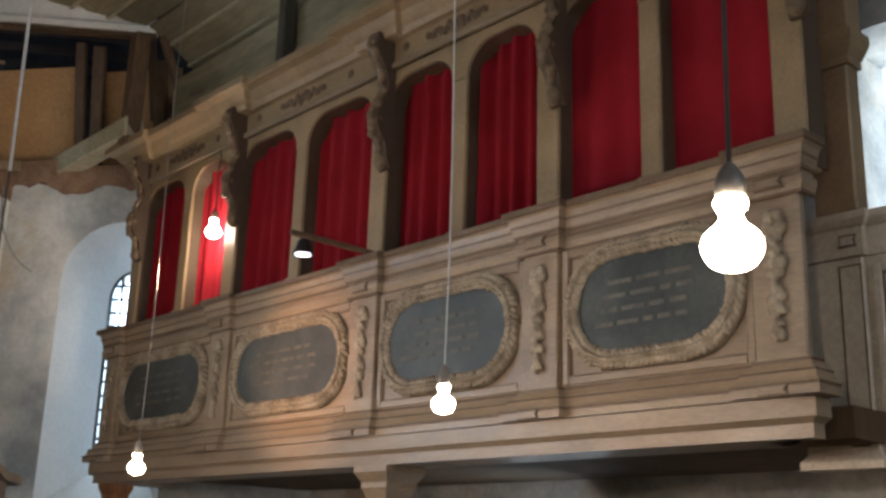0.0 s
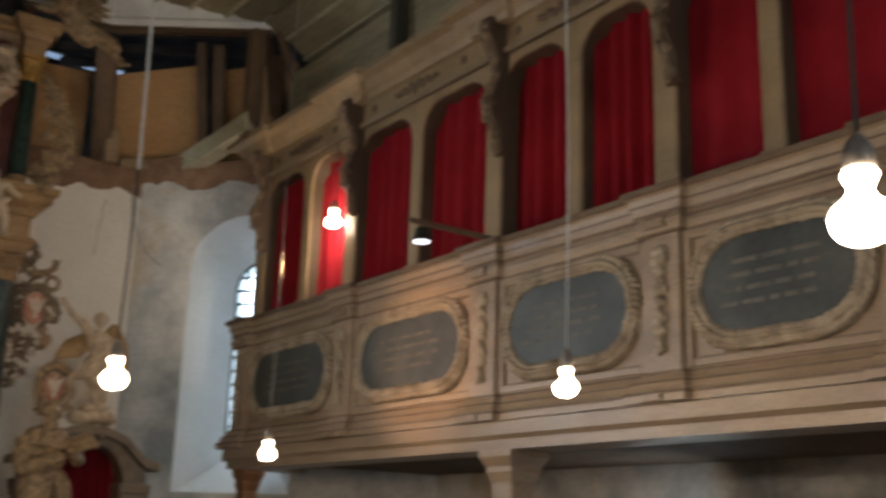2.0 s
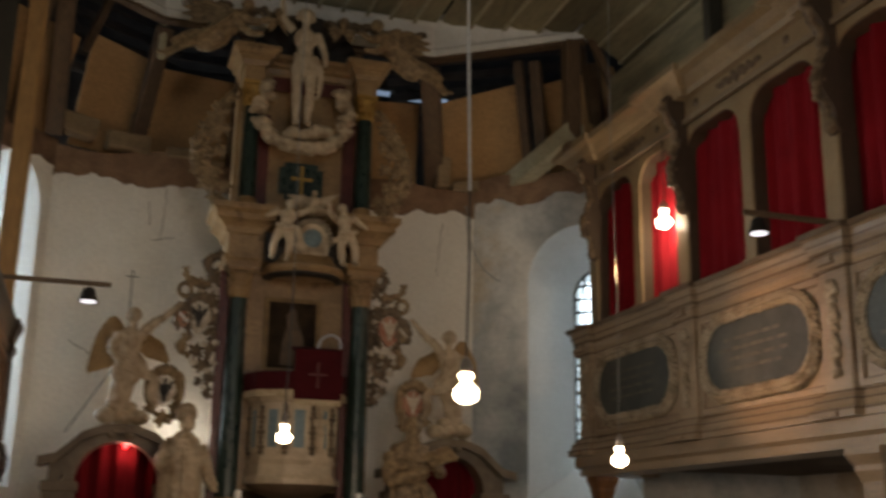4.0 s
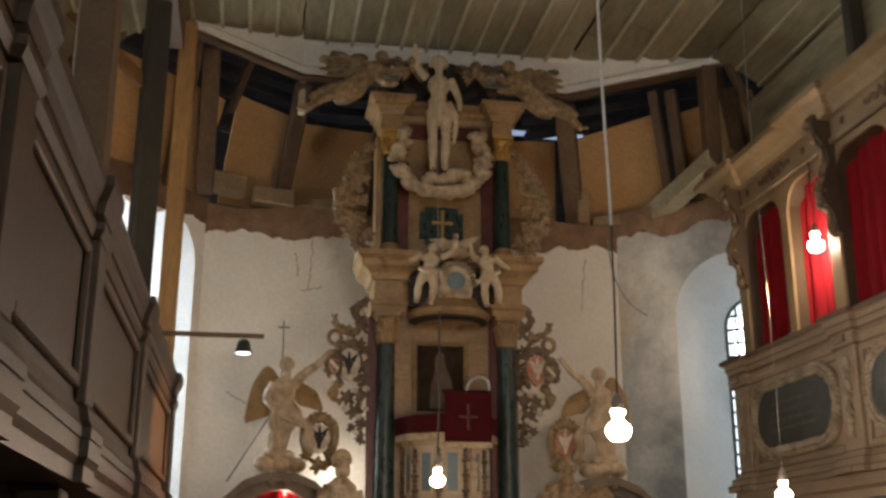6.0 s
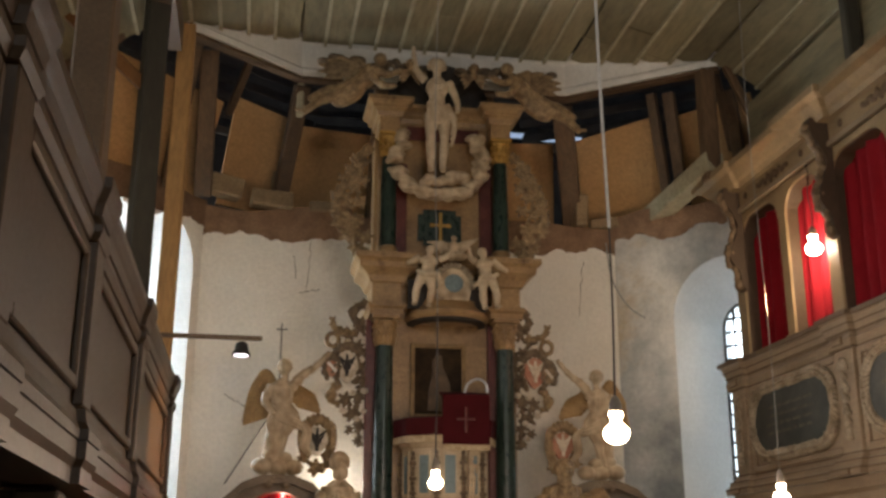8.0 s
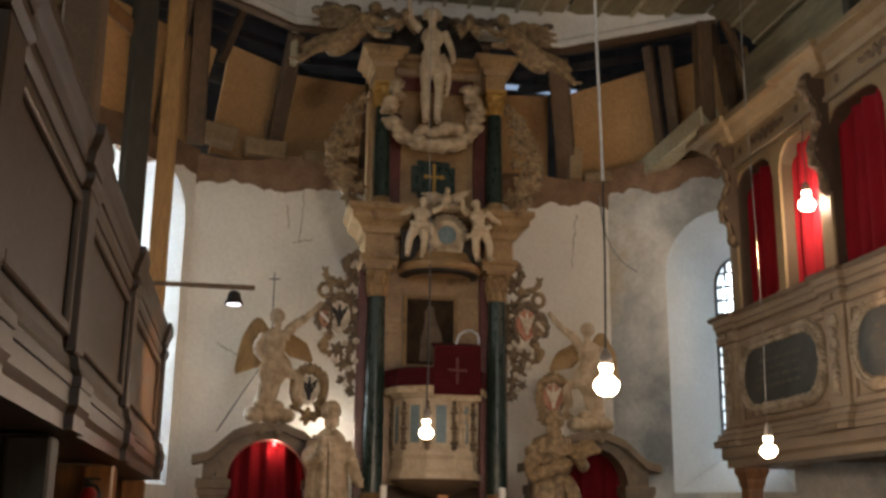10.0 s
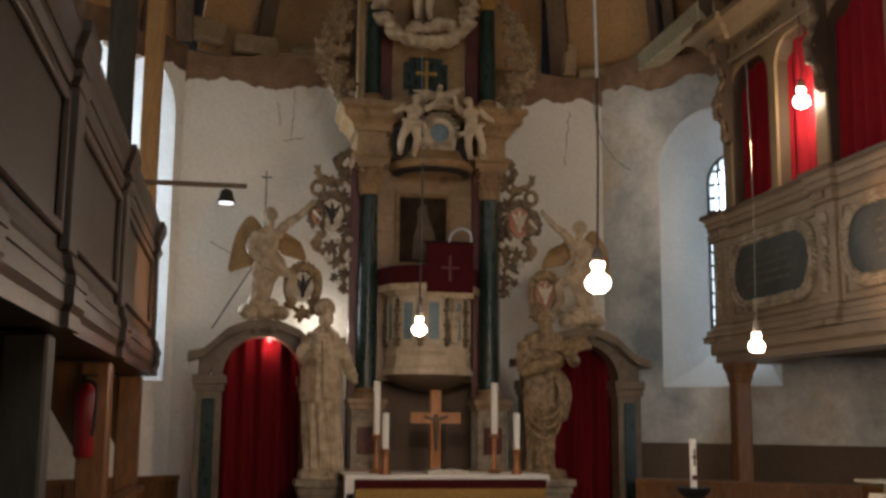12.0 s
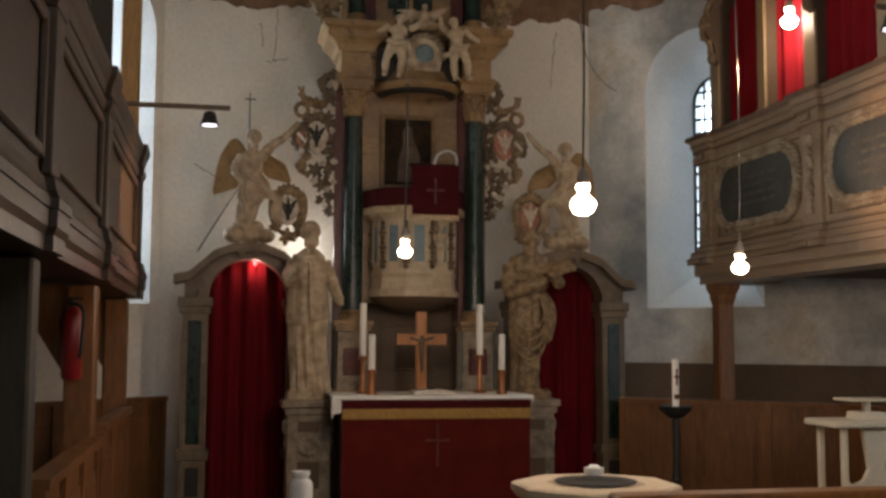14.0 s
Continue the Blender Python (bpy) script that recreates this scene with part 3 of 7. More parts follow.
# timbers, boards and broken masonry in the open roof over the apse
def beam(name, a, b, w, h, mat=None, label="old brown roof timber", group="roof timbers over the apse"):
    a, b = Vector(a), Vector(b)
    bm = bm_new()
    v = box(bm, -w / 2, w / 2, -h / 2, h / 2, 0, (b - a).length, 0.012)
    q = (b - a).to_track_quat("Z", "Y").to_matrix().to_4x4()
    move(bm.verts, Matrix.Translation(a) @ q)
    return solo(name, bm, mat or TIMBER, label, "beam", group, loc=a)


ROOF = [((-2.5, 8.9, 5.0), (-0.95, 8.9, 6.6), 0.14), ((-0.95, 10.1, 5.2), (-0.72, 9.45, 6.5), 0.13), ((-0.62, 10.28, 5.2), (-0.6, 9.62, 6.45), 0.17),
        ((0.12, 10.6, 5.25), (0.30, 9.98, 6.32), 0.15), ((1.1, 10.75, 5.2), (1.1, 10.1, 6.4), 0.14), ((2.2, 10.75, 5.2), (2.2, 10.1, 6.4), 0.14),
        ((3.26, 10.66, 5.2), (2.98, 10.0, 6.3), 0.2), ((4.13, 10.08, 5.2), (3.86, 9.75, 6.42), 0.1), ((4.27, 10.02, 5.2), (4.03, 9.7, 6.42), 0.12), ((4.75, 9.6, 5.3), (4.5, 9.3, 6.3), 0.12)]
for a, b, w in ROOF:
    beam("roof_timber", a, b, w, w * 0.9)
for a, b in [((-0.42, 10.2, 6.05), (-0.2, 9.75, 6.5)), ((4.62, 9.55, 5.75), (4.38, 9.3, 6.45)), ((4.55, 8.9, 5.8), (4.3, 8.9, 6.35))]:
    beam("roof_strut", a, b, 0.075, 0.075)
beam("cornice_hanger", (0.28, 9.98, 5.98), (0.28, 9.98, 6.75), 0.07, 0.07, BATTEN, "weathered pale hanger under the cornice corner")
beam("tie_beam", (4.14, 8.95, 5.37), (4.02, 10.35, 5.26), 0.19, 0.2, BATTEN, "pale bare end of a wall beam above the gallery")
beam("corner_post", (4.13, 9.02, 5.2), (4.13, 9.02, 6.34), 0.15, 0.15, TIMBER, "brown timber post between gallery and ceiling")
# each board: foot line in plan, height of foot and head, lean towards the nave
for p, q, z0, z1, z2 in [((-1.75, 9.5), (-0.72, 10.45), 5.2, 6.2, 6.15), ((-0.5, 10.62), (0.06, 10.9), 5.24, 6.27, 6.18), ((0.2, 10.92), (1.05, 10.98), 5.24, 6.12, 6.08), ((1.15, 10.98), (2.15, 10.98), 5.24, 6.12, 6.12),
                     ((2.25, 10.98), (3.12, 10.94), 5.14, 6.08, 6.12), ((3.38, 10.86), (4.16, 10.35), 5.16, 6.12, 6.28), ((4.36, 10.15), (5.0, 9.6), 5.3, 6.2, 6.3)]:
    bm = bm_new()
    a, b = Vector((*p, z0)), Vector((*q, z0))
    inw = (Vector((CX, 6.5, z0)) - (a + b) / 2).normalized() * 0.4
    f = [a, b, Vector((b.x, b.y, z2)) + inw, Vector((a.x, a.y, z1)) + inw]
    thick = inw.normalized() * -0.03
    vs = [bm.verts.new(c) for c in f] + [bm.verts.new(c + thick) for c in f]
    for idx in ((0, 1, 2, 3), (7, 6, 5, 4), (0, 4, 5, 1), (1, 5, 6, 2), (2, 6, 7, 3), (3, 7, 4, 0)):
        bm.faces.new([vs[k] for k in idx])
    solo("roof_board", bm, BOARDS, "straw-brown insulation board leaning between the roof timbers", "board", "boards in the open roof", smooth=False, loc=a)
for (p, q) in [((-1.6, 9.9), (0.4, 11.2)), ((0.4, 11.3), (2.9, 11.3)), ((2.9, 11.2), (4.9, 9.9))]:
    for k in range(5):
        a, b = Vector((*p, 6.05 + 0.16 * k)), Vector((*q, 6.05 + 0.16 * k))
        d = Vector((CX, 7, 0)) - Vector(((p[0] + q[0]) / 2, (p[1] + q[1]) / 2, 0))
        d = d.normalized() * 0.07 * k
        beam("roof_lath", a + d, b + d, 0.03, 0.1, ROOFDARK, "dark weathered roof batten", "battens of the old roof")
# broken brick band on the wall head
rng = random.Random(4)
for a, b, depth in [((-2.0, 9.1), (-0.6, 10.5), 5.0), ((-0.6, 10.5), (3.65, 10.5), 4.9), ((3.65, 10.5), (5.2, 8.95), 5.02)]:
    a, b = Vector(a), Vector(b)
    way, L_ = (b - a).normalized(), (b - a).length
    out = Vector((-way.y, way.x))
    bm = bm_new()
    n = int(L_ / 0.035)
    prof = []
    for i in range(n + 1):
        u = L_ * i / n
        prof.append((u, depth - 0.03 + 0.09 * noise.noise((u * 2.1, a.x, 5.0)) + 0.05 * noise.noise((u * 8, a.x, 5.0)) + 0.03 * noise.noise((u * 23, a.x, 5.0)), depth + 0.27 + 0.1 * noise.noise((u * 1.3, a.x, 9.0))))
    ring = [[bm.verts.new(((a + way * u + out * d).x, (a + way * u + out * d).y, z)) for d, z in ((-0.018, lo), (-0.03, hi), (0.5, hi), (0.5, lo))] for u, lo, hi in prof]
    for r0, r1 in zip(ring, ring[1:]):
        for k in range(4):
            bm.faces.new((r0[k], r1[k], r1[(k + 1) % 4], r0[(k + 1) % 4]))
    head = solo("wall_head", bm, BRICK, "bare brown wall head with crumbling clay and brick", kind="structure", smooth=False)
for x, y, z, w, h, rot in [(-0.43, 10.46, 5.27, 0.36, 0.2, 20), (0.05, 10.5, 5.18, 0.42, 0.17, 8), (0.1, 10.62, 5.34, 0.12, 0.26, 4), (0.66, 10.55, 5.17, 0.44, 0.11, -2), (3.28, 10.5, 5.17, 0.13, 0.34, 4), (3.55, 10.5, 5.16, 0.3, 0.1, -12)]:
    bm = bm_new()
    box(bm, -w / 2, w / 2, -0.1, 0.1, 0, h, 0.015)
    for v in bm.verts:
        v.co += Vector((noise.noise(v.co * 9), noise.noise(v.co * 9 + Vector((3, 0, 0))), noise.noise(v.co * 9 + Vector((0, 5, 0))))) * 0.014
    move(bm.verts, pose(x, y, z, 0, rot / 3, rot))
    solo("loose_block", bm, CLAY, "loose clay block lying on the wall head", "block", "loose blocks on the wall head", loc=(x, y, z))


# ---- right-hand gallery ----
GX = 4.20
PIL = [8.87, 7.10, 5.36, 3.84, 2.43]      # pilasters along the parapet
CAPRAIL = [(0.0, 3.30), (0.02, 3.30), (0.035, 3.335), (0.04, 3.355), (0.05, 3.395), (0.07, 3.41), (0.075, 3.44), (-0.16, 3.44), (-0.16, 3.30)]
RAILSUB = [(0.0, 3.20), (0.014, 3.20), (0.03, 3.235), (0.03, 3.262), (0.012, 3.28), (0.012, 3.298), (-0.04, 3.298), (-0.04, 3.20)]
FOOT = [(0.0, 2.30), (0.075, 2.30), (0.075, 2.345), (0.055, 2.37), (0.045, 2.405), (0.02, 2.42), (0.0, 2.46), (-0.05, 2.46), (-0.05, 2.30)]
BEAMP = [(0.0, 2.13), (0.05, 2.13), (0.05, 2.19), (0.085, 2.215), (0.085, 2.296), (-0.25, 2.296), (-0.25, 2.13)]


def breaks(x, ys, w, deep, ya, yb):
    """A plan line along y at x that steps out by deep at each pilaster, from ya down to yb; the room lies towards -x."""
    path = [(x, ya)]
    for y in sorted(ys, reverse=True):
        path += [(x, y + w / 2), (x - deep, y + w / 2), (x - deep, y - w / 2), (x, y - w / 2)]
    path.append((x, yb))
    out = [path[0]]
    for p in path[1:]:
        if (Vector(p) - Vector(out[-1])).length > 0.004:
            out.append(p)
    return out


def stadium(cy, cz, ry, rz, n=12):
    r = rz
    pts = []
    for i in range(n + 1):
        a = -math.pi / 2 + math.pi * i / n
        pts.append((cy + ry - r + r * math.cos(a), cz + r * math.sin(a)))
    for i in range(n + 1):
        a = math.pi / 2 + math.pi * i / n
        pts.append((cy - ry + r + r * math.cos(a), cz + r * math.sin(a)))
    return pts


def along(pts, n):
    """n even steps round a closed outline: (u, v, angle)."""
    seg = [(Vector(a), Vector(b)) for a, b in zip(pts, pts[1:] + pts[:1])]
    total = sum((b - a).length for a, b in seg)
    out = []
    for i in range(n):
        s = total * i / n
        for a, b in seg:
            l = (b - a).length
            if s <= l and l > 1e-6:
                p = a + (b - a) * s / l
                d = b - a
                out.append((p.x, p.y, math.atan2(d.y, d.x)))
                break
            s -= l
    return out


def garland(bm, x, y, z0, z1, w, rng):
    """A hanging carved drop of fruit and leaves on a surface that looks towards -x."""
    n = int((z1 - z0) / 0.05)
    for i in range(n):
        z = z1 - (z1 - z0) * (i + 0.5) / n
        ww = w * (0.75 + 0.35 * math.sin(i * 1.9)) * (1 - 0.35 * i / n)
        for s in (-1, 1):
            ball(bm, x - 0.008, y + s * ww * 0.42, z + rng.uniform(-0.01, 0.01), 0.02, ww * 0.42, 0.034, pose(0, 0, 0, s * rng.uniform(15, 50)), 8)
        ball(bm, x - 0.016, y, z - 0.012, 0.018, 0.02, 0.026, None, 8)


def inset(parent, x, y0, y1, z0, z1, w):
    """A thin dark line of paint and edge shade round a panel on a face at x that looks towards -x."""
    bm = bm_new()
    for r in ((y0, y0 + w, z0, z1), (y1 - w, y1, z0, z1), (y0 + w, y1 - w, z0, z0 + w), (y0 + w, y1 - w, z1 - w, z1)):
        box(bm, x - 0.003, x + 0.002, *r)
    bmesh.ops.remove_doubles(bm, verts=bm.verts, dist=0.0001)
    return part("painted_line", bm, LINE, parent, "thin dark brown line of paint and moulding shade", smooth=False)


def tablet_on(parent, x, y, hw, z, hz, mat):
    """A small raised tablet with waisted ends and a dark painted edge, on a face at x."""
    def waisted(a, h):
        return [(y - a, z - h), (y + a, z - h), (y + a * 0.82, z), (y + a, z + h), (y - a, z + h), (y - a * 0.82, z)]
    bm = bm_new()
    prism(bm, waisted(hw, hz), x - 0.006, x + 0.003, "x")
    edge = part("tablet_edge", bm, LINE, parent, smooth=False)
    bm = bm_new()
    prism(bm, waisted(hw - 0.011, hz - 0.01), x - 0.014, x - 0.004, "x")
    part("raised_tablet", bm, mat, edge, smooth=False)


parapet = thing("gallery_parapet", (GX, 5.6, 2.13), "cream painted baroque gallery parapet with oval text panels and carved wreaths", "parapet")
for nm, prof in (("cap_rail", CAPRAIL), ("rail_moulding", RAILSUB), ("foot_moulding", FOOT)):
    bm = bm_new()
    path = breaks(GX, PIL, 0.27, 0.05, PIL[0] + 0.135, PIL[-1] - 0.135)
    path = [(GX + 0.9, PIL[0] + 0.135)] + path + [(GX + 0.05, PIL[-1] - 0.135)]
    sweep(bm, prof, path)
    moulding = part(nm, bm, CREAM, parapet, smooth=False)
    # dark strips: painted cap edge, and shadow lines of the mouldings as colour
    edge = {"cap_rail": [(0.066, 3.408), (0.08, 3.412), (0.08, 3.446), (0.066, 3.446)], "rail_moulding": [(0.0, 3.19), (0.018, 3.19), (0.018, 3.203), (0.0, 3.203)], "foot_moulding": [(0.0, 2.452), (0.009, 2.452), (0.009, 2.464), (0.0, 2.464)]}[nm]
    bm = bm_new()
    sweep(bm, edge, path)
    if nm == "cap_rail":
        sweep(bm, [(0.018, 3.296), (0.027, 3.296), (0.032, 3.31), (0.018, 3.31)], path)
        sweep(bm, [(0.03, 3.352), (0.044, 3.352), (0.046, 3.362), (0.03, 3.362)], path)
    if nm == "foot_moulding":
        sweep(bm, [(0.06, 2.338), (0.079, 2.338), (0.079, 2.352), (0.06, 2.352)], path)
        sweep(bm, [(0.03, 2.4), (0.05, 2.4), (0.048, 2.41), (0.03, 2.41)], path)
    part("painted_line", bm, LINE, moulding, "thin dark brown line of paint and moulding shade", smooth=False)
bm = bm_new()
sweep(bm, BEAMP, [(GX + 0.6, 8.98), (GX + 0.02, 8.98), (GX + 0.02, 2.36), (GX + 0.06, 2.36)])
part("bressummer", bm, CREAM, parapet, "worn pale beam below the parapet", smooth=False)
bm = bm_new()
box(bm, GX, GX + 0.06, 2.36, 8.98, 2.31, 3.32)
box(bm, GX + 0.06, GX + 0.9, 8.92, 8.98, 2.31, 3.32)
part("back_board", bm, CREAM, parapet, smooth=False)
rng = random.Random(7)
for y in PIL:
    bm = bm_new()
    box(bm, GX - 0.046, GX - 0.002, y - 0.125, y + 0.125, 2.46, 3.2, 0.006)
    pil = part("pilaster", bm, CREAM, parapet)
    tablet_on(parapet, GX - 0.127, y, 0.075, 2.3225, 0.026, CREAM)
    tablet_on(parapet, GX - 0.082, y, 0.075, 3.25, 0.03, CREAM)
    bm = bm_new()
    garland(bm, GX - 0.052, y, 2.55, 3.14, 0.075, rng)
    fuse(part("garland", bm, GREYBEIGE, pil, "grey-beige carved fruit and leaf garland", smooth=True), 0.006)
for b0, b1 in zip(PIL, PIL[1:]):
    ya, yb = b1 + 0.135, b0 - 0.135
    cy, cz = (ya + yb) / 2, 2.85
    bm = bm_new()
    m = 0.045
    for r in ((ya, ya + m, 2.47, 3.19), (yb - m, yb, 2.47, 3.19)):
        box(bm, GX - 0.022, GX - 0.002, *r, 0.006)
    box(bm, GX - 0.022, GX - 0.002, ya + m, yb - m, 2.47, 2.47 + m, 0.006)
    box(bm, GX - 0.022, GX - 0.002, ya + m, yb - m, 3.19 - m, 3.19, 0.006)
    framing = part("panel_frame", bm, CREAM, parapet)
    inset(framing, GX - 0.002, ya + 0.043, yb - 0.043, 2.513, 3.147, 0.011)
    ry, rz = (yb - ya) / 2 - 0.075, 0.282
    bm = bm_new()
    prism(bm, stadium(cy, cz, ry - 0.02, rz - 0.02), GX - 0.03, GX - 0.004, "x")
    tablet = part("text_panel", bm, SLATE, parapet, "dark slate-grey oval board with faded illegible lettering")
    bm = bm_new()
    for row in range(4):
        z = cz + 0.11 - row * 0.07
        u = cy - ry * 0.55 + rng.uniform(0, 0.08)
        while u < cy + ry * 0.5:
            l = rng.uniform(0.05, 0.16)
            box(bm, GX - 0.034, GX - 0.0305, u, u + l, z - 0.011, z + 0.011)
            u += l + 0.03
    part("faded_text_bar", bm, LETTER, tablet, smooth=False)
    bm = bm_new()
    ring = stadium(cy, cz, ry, rz)
    for i, (u, v, a) in enumerate(along(ring, 84)):
        for row, off in enumerate((-0.03, 0.0, 0.03)):
            k = rng.uniform(0.85, 1.2)
            ball(bm, GX - (0.046 if row == 1 else 0.03), u + off * math.sin(a), v - off * math.cos(a), 0.03 * k, 0.034 * k, 0.013, Matrix.Rotation(a + (0.7, 0.0, -0.7)[row] + rng.uniform(-0.3, 0.3), 4, "X"), 6)
    for off, r in ((0.03, 0.02), (0.0, 0.034), (-0.03, 0.02)):
        tube(bm, [(GX - 0.012, u + off * math.sin(a), v - off * math.cos(a)) for u, v, a in along(ring, 60)], r, 6)
    tube(bm, [(GX - 0.012, u, v) for u, v in ring + ring[:1]], 0.034, 6)
    fuse(part("wreath", bm, GREYBEIGE, parapet, "thick carved grey-beige leaf wreath round the oval board", smooth=True), 0.0055)

# floor, soffit and posts of the gallery
bm = bm_new()
box(bm, GX + 0.3, SIDE_R, 2.3, 8.3, 2.16, 2.3)
solo("gallery_floor", bm, TIMBER, "dark wooden gallery floor", kind="structure", smooth=False)
for y in (8.84, 5.2):
    slim = 0.024 if y > 8 else 0.0
    p = thing("gallery_post", (GX + 0.1, y, 0), "brown wooden post carrying the gallery", "post", "posts under the gallery")
    bm = bm_new()
    box(bm, GX + slim, GX + 0.19 - slim, y - 0.1 + slim, y + 0.1 - slim, 0, 1.95, 0.015)
    part("shaft", bm, OAK if y > 8 else CREAM, p)
    bm = bm_new()
    lathe(bm, [(r * (1 - 13 * slim), z) for r, z in ((0.13, 1.93), (0.15, 1.97), (0.17, 2.0), (0.17, 2.03), (0.22, 2.09), (0.22, 2.128))], GX + 0.095, y, 0, 4, turn=45)
    part("capital", bm, OAK if y > 8 else CREAM, p, smooth=False)

# arcade above the parapet
MAIN = [9.08, 7.44, 5.55, 3.98, 2.44]
MID = [8.2, 6.5, 4.74, 3.245]
posts = sorted(MAIN + MID, reverse=True)
AX0, AX1 = 4.36, 4.48
arcade = thing("gallery_arcade", (AX0, 5.6, 3.44), "cream painted arcade with rounded openings above the gallery parapet", "arcade")
ZS, ZA, ZF = 4.58, 4.80, 4.86
for y in posts:
    w = 0.085 if y in MAIN else 0.066
    bm = bm_new()
    box(bm, AX0, AX1, y - w, y + w, 3.38, ZS, 0.008)
    box(bm, AX0 - 0.015, AX0 - 0.001, y - w - 0.012, y + w + 0.012, 3.43, 3.56, 0.005)
    post = part("arcade_post", bm, OCHRE, arcade)
    # boards on the post sides, coloured dark for the shade in the openings
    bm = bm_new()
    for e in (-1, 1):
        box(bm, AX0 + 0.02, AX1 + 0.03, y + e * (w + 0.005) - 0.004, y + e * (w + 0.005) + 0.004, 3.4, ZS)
    part("jamb", bm, JAMB, post, "jamb board with the opening's shade in its dark brown", smooth=False)
for p, q in zip(posts, posts[1:]):
    bm = bm_new()
    wp, wq = (0.085 if p in MAIN else 0.066), (0.085 if q in MAIN else 0.066)
    a, b = q + wq, p - wp
    r = ZA - ZS
    pts = [(a, ZS)] + [(a + r - r * math.cos(i * math.pi / 12), ZS + r * math.sin(i * math.pi / 12)) for i in range(1, 7)]
    pts += [(b - r + r * math.cos(i * math.pi / 12), ZS + r * math.sin(i * math.pi / 12)) for i in range(6, 0, -1)] + [(b, ZS)]
    outline = pts + [(p + (wp if p == posts[0] else 0), ZS), (p + (wp if p == posts[0] else 0), ZF), (q - (wq if q == posts[-1] else 0), ZF), (q - (wq if q == posts[-1] else 0), ZS)]
    prism(bm, outline, AX0, AX1, "x")
    arch = part("arch_board", bm, OCHRE, arcade, smooth=False)
    # soffit strips, the shade under the arch put into their colour
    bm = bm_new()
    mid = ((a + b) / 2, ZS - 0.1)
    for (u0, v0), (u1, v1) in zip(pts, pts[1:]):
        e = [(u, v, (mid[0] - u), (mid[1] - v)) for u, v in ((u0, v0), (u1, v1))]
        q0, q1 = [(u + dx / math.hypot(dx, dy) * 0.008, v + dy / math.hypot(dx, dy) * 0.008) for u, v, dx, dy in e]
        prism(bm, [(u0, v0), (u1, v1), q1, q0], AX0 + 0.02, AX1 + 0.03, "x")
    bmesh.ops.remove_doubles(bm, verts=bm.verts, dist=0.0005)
    part("soffit", bm, JAMB, arch, "arch soffit board with the opening's shade in its dark brown", smooth=False)
bm = bm_new()
box(bm, AX0 - 0.02, AX1, 2.3, 9.16, 4.86, 5.1)
part("frieze", bm, OCHRE, arcade, smooth=False)
bm = bm_new()
sweep(bm, [(0.02, 4.86), (0.045, 4.86), (0.045, 4.9), (0.02, 4.915), (-0.02, 4.915), (-0.02, 4.86)], [(AX0, 9.16), (AX0, 2.3)])
part("architrave_moulding", bm, CREAM, arcade, smooth=False)
bm = bm_new()
sweep(bm, [(0.0, 5.06), (0.05, 5.06), (0.07, 5.10), (0.10, 5.12), (0.14, 5.17), (0.21, 5.19), (0.21, 5.25), (-0.1, 5.27), (-0.1, 5.06)], breaks(AX0 - 0.02, [y - 0.06 for y in MAIN], 0.34, 0.05, 9.19, 2.21))
part("cornice", bm, OCHRE, arcade, smooth=False)
for p, q in zip(MAIN, MAIN[1:]):
    bm = bm_new()
    cy = (p + q) / 2
    for i in range(26):
        u = cy + (i - 12.5) * 0.022
        k = 1 - abs(i - 12.5) / 15
        ball(bm, AX0 - 0.025, u, 4.985 + 0.03 * math.sin(i * 1.3) * k, 0.014, 0.024, 0.022 + 0.02 * k, Matrix.Rotation(i, 4, "X"), 7)
    for s in (-1, 1):
        ball(bm, AX0 - 0.025, cy + s * (p - q) * 0.32, 4.985, 0.012, 0.035, 0.035, None, 8)
    tagged(part("frieze_carving", bm, BROWN, arcade, "small dark carved scroll ornament"), kind="stuff")
for y in MAIN:
    yy = y - 0.1
    bm = bm_new()
    pts = curve_pts([(AX0 - 0.17, 5.1), (AX0 - 0.17, 4.98), (AX0 - 0.1, 4.86), (AX0 - 0.06, 4.74), (AX0 - 0.09, 4.62), (AX0 - 0.14, 4.5), (AX0 - 0.14, 4.4), (AX0 - 0.07, 4.3), (AX0 - 0.05, 4.2), (AX0 - 0.03, 4.13)], 4)
    out = [(p[0], p[1]) for p in pts] + [(AX0 - 0.001, 4.13), (AX0 - 0.001, 5.1)]
    prism(bm, out, yy - 0.055, yy + 0.055, "y")
    br = part("console", bm, JAMB, arcade, "dark brown carved scroll console")
    bm = bm_new()
    for i in range(22):
        z = 5.04 - i * 0.042
        x = min(pts, key=lambda p: abs(p[1] - z))[0]
        ball(bm, x - 0.012, yy + 0.02 * math.sin(i * 2.1), z, 0.03, 0.05 - 0.001 * i, 0.03, Matrix.Rotation(i * 0.9, 4, "X"), 8)
    ball(bm, AX0 - 0.12, yy, 4.47, 0.06, 0.06, 0.06)
    ball(bm, AX0 - 0.06, yy, 4.18, 0.045, 0.05, 0.06)
    fuse(part("acanthus", bm, CONSOLE, br, "worn carved leaves and mask", smooth=True), 0.009)

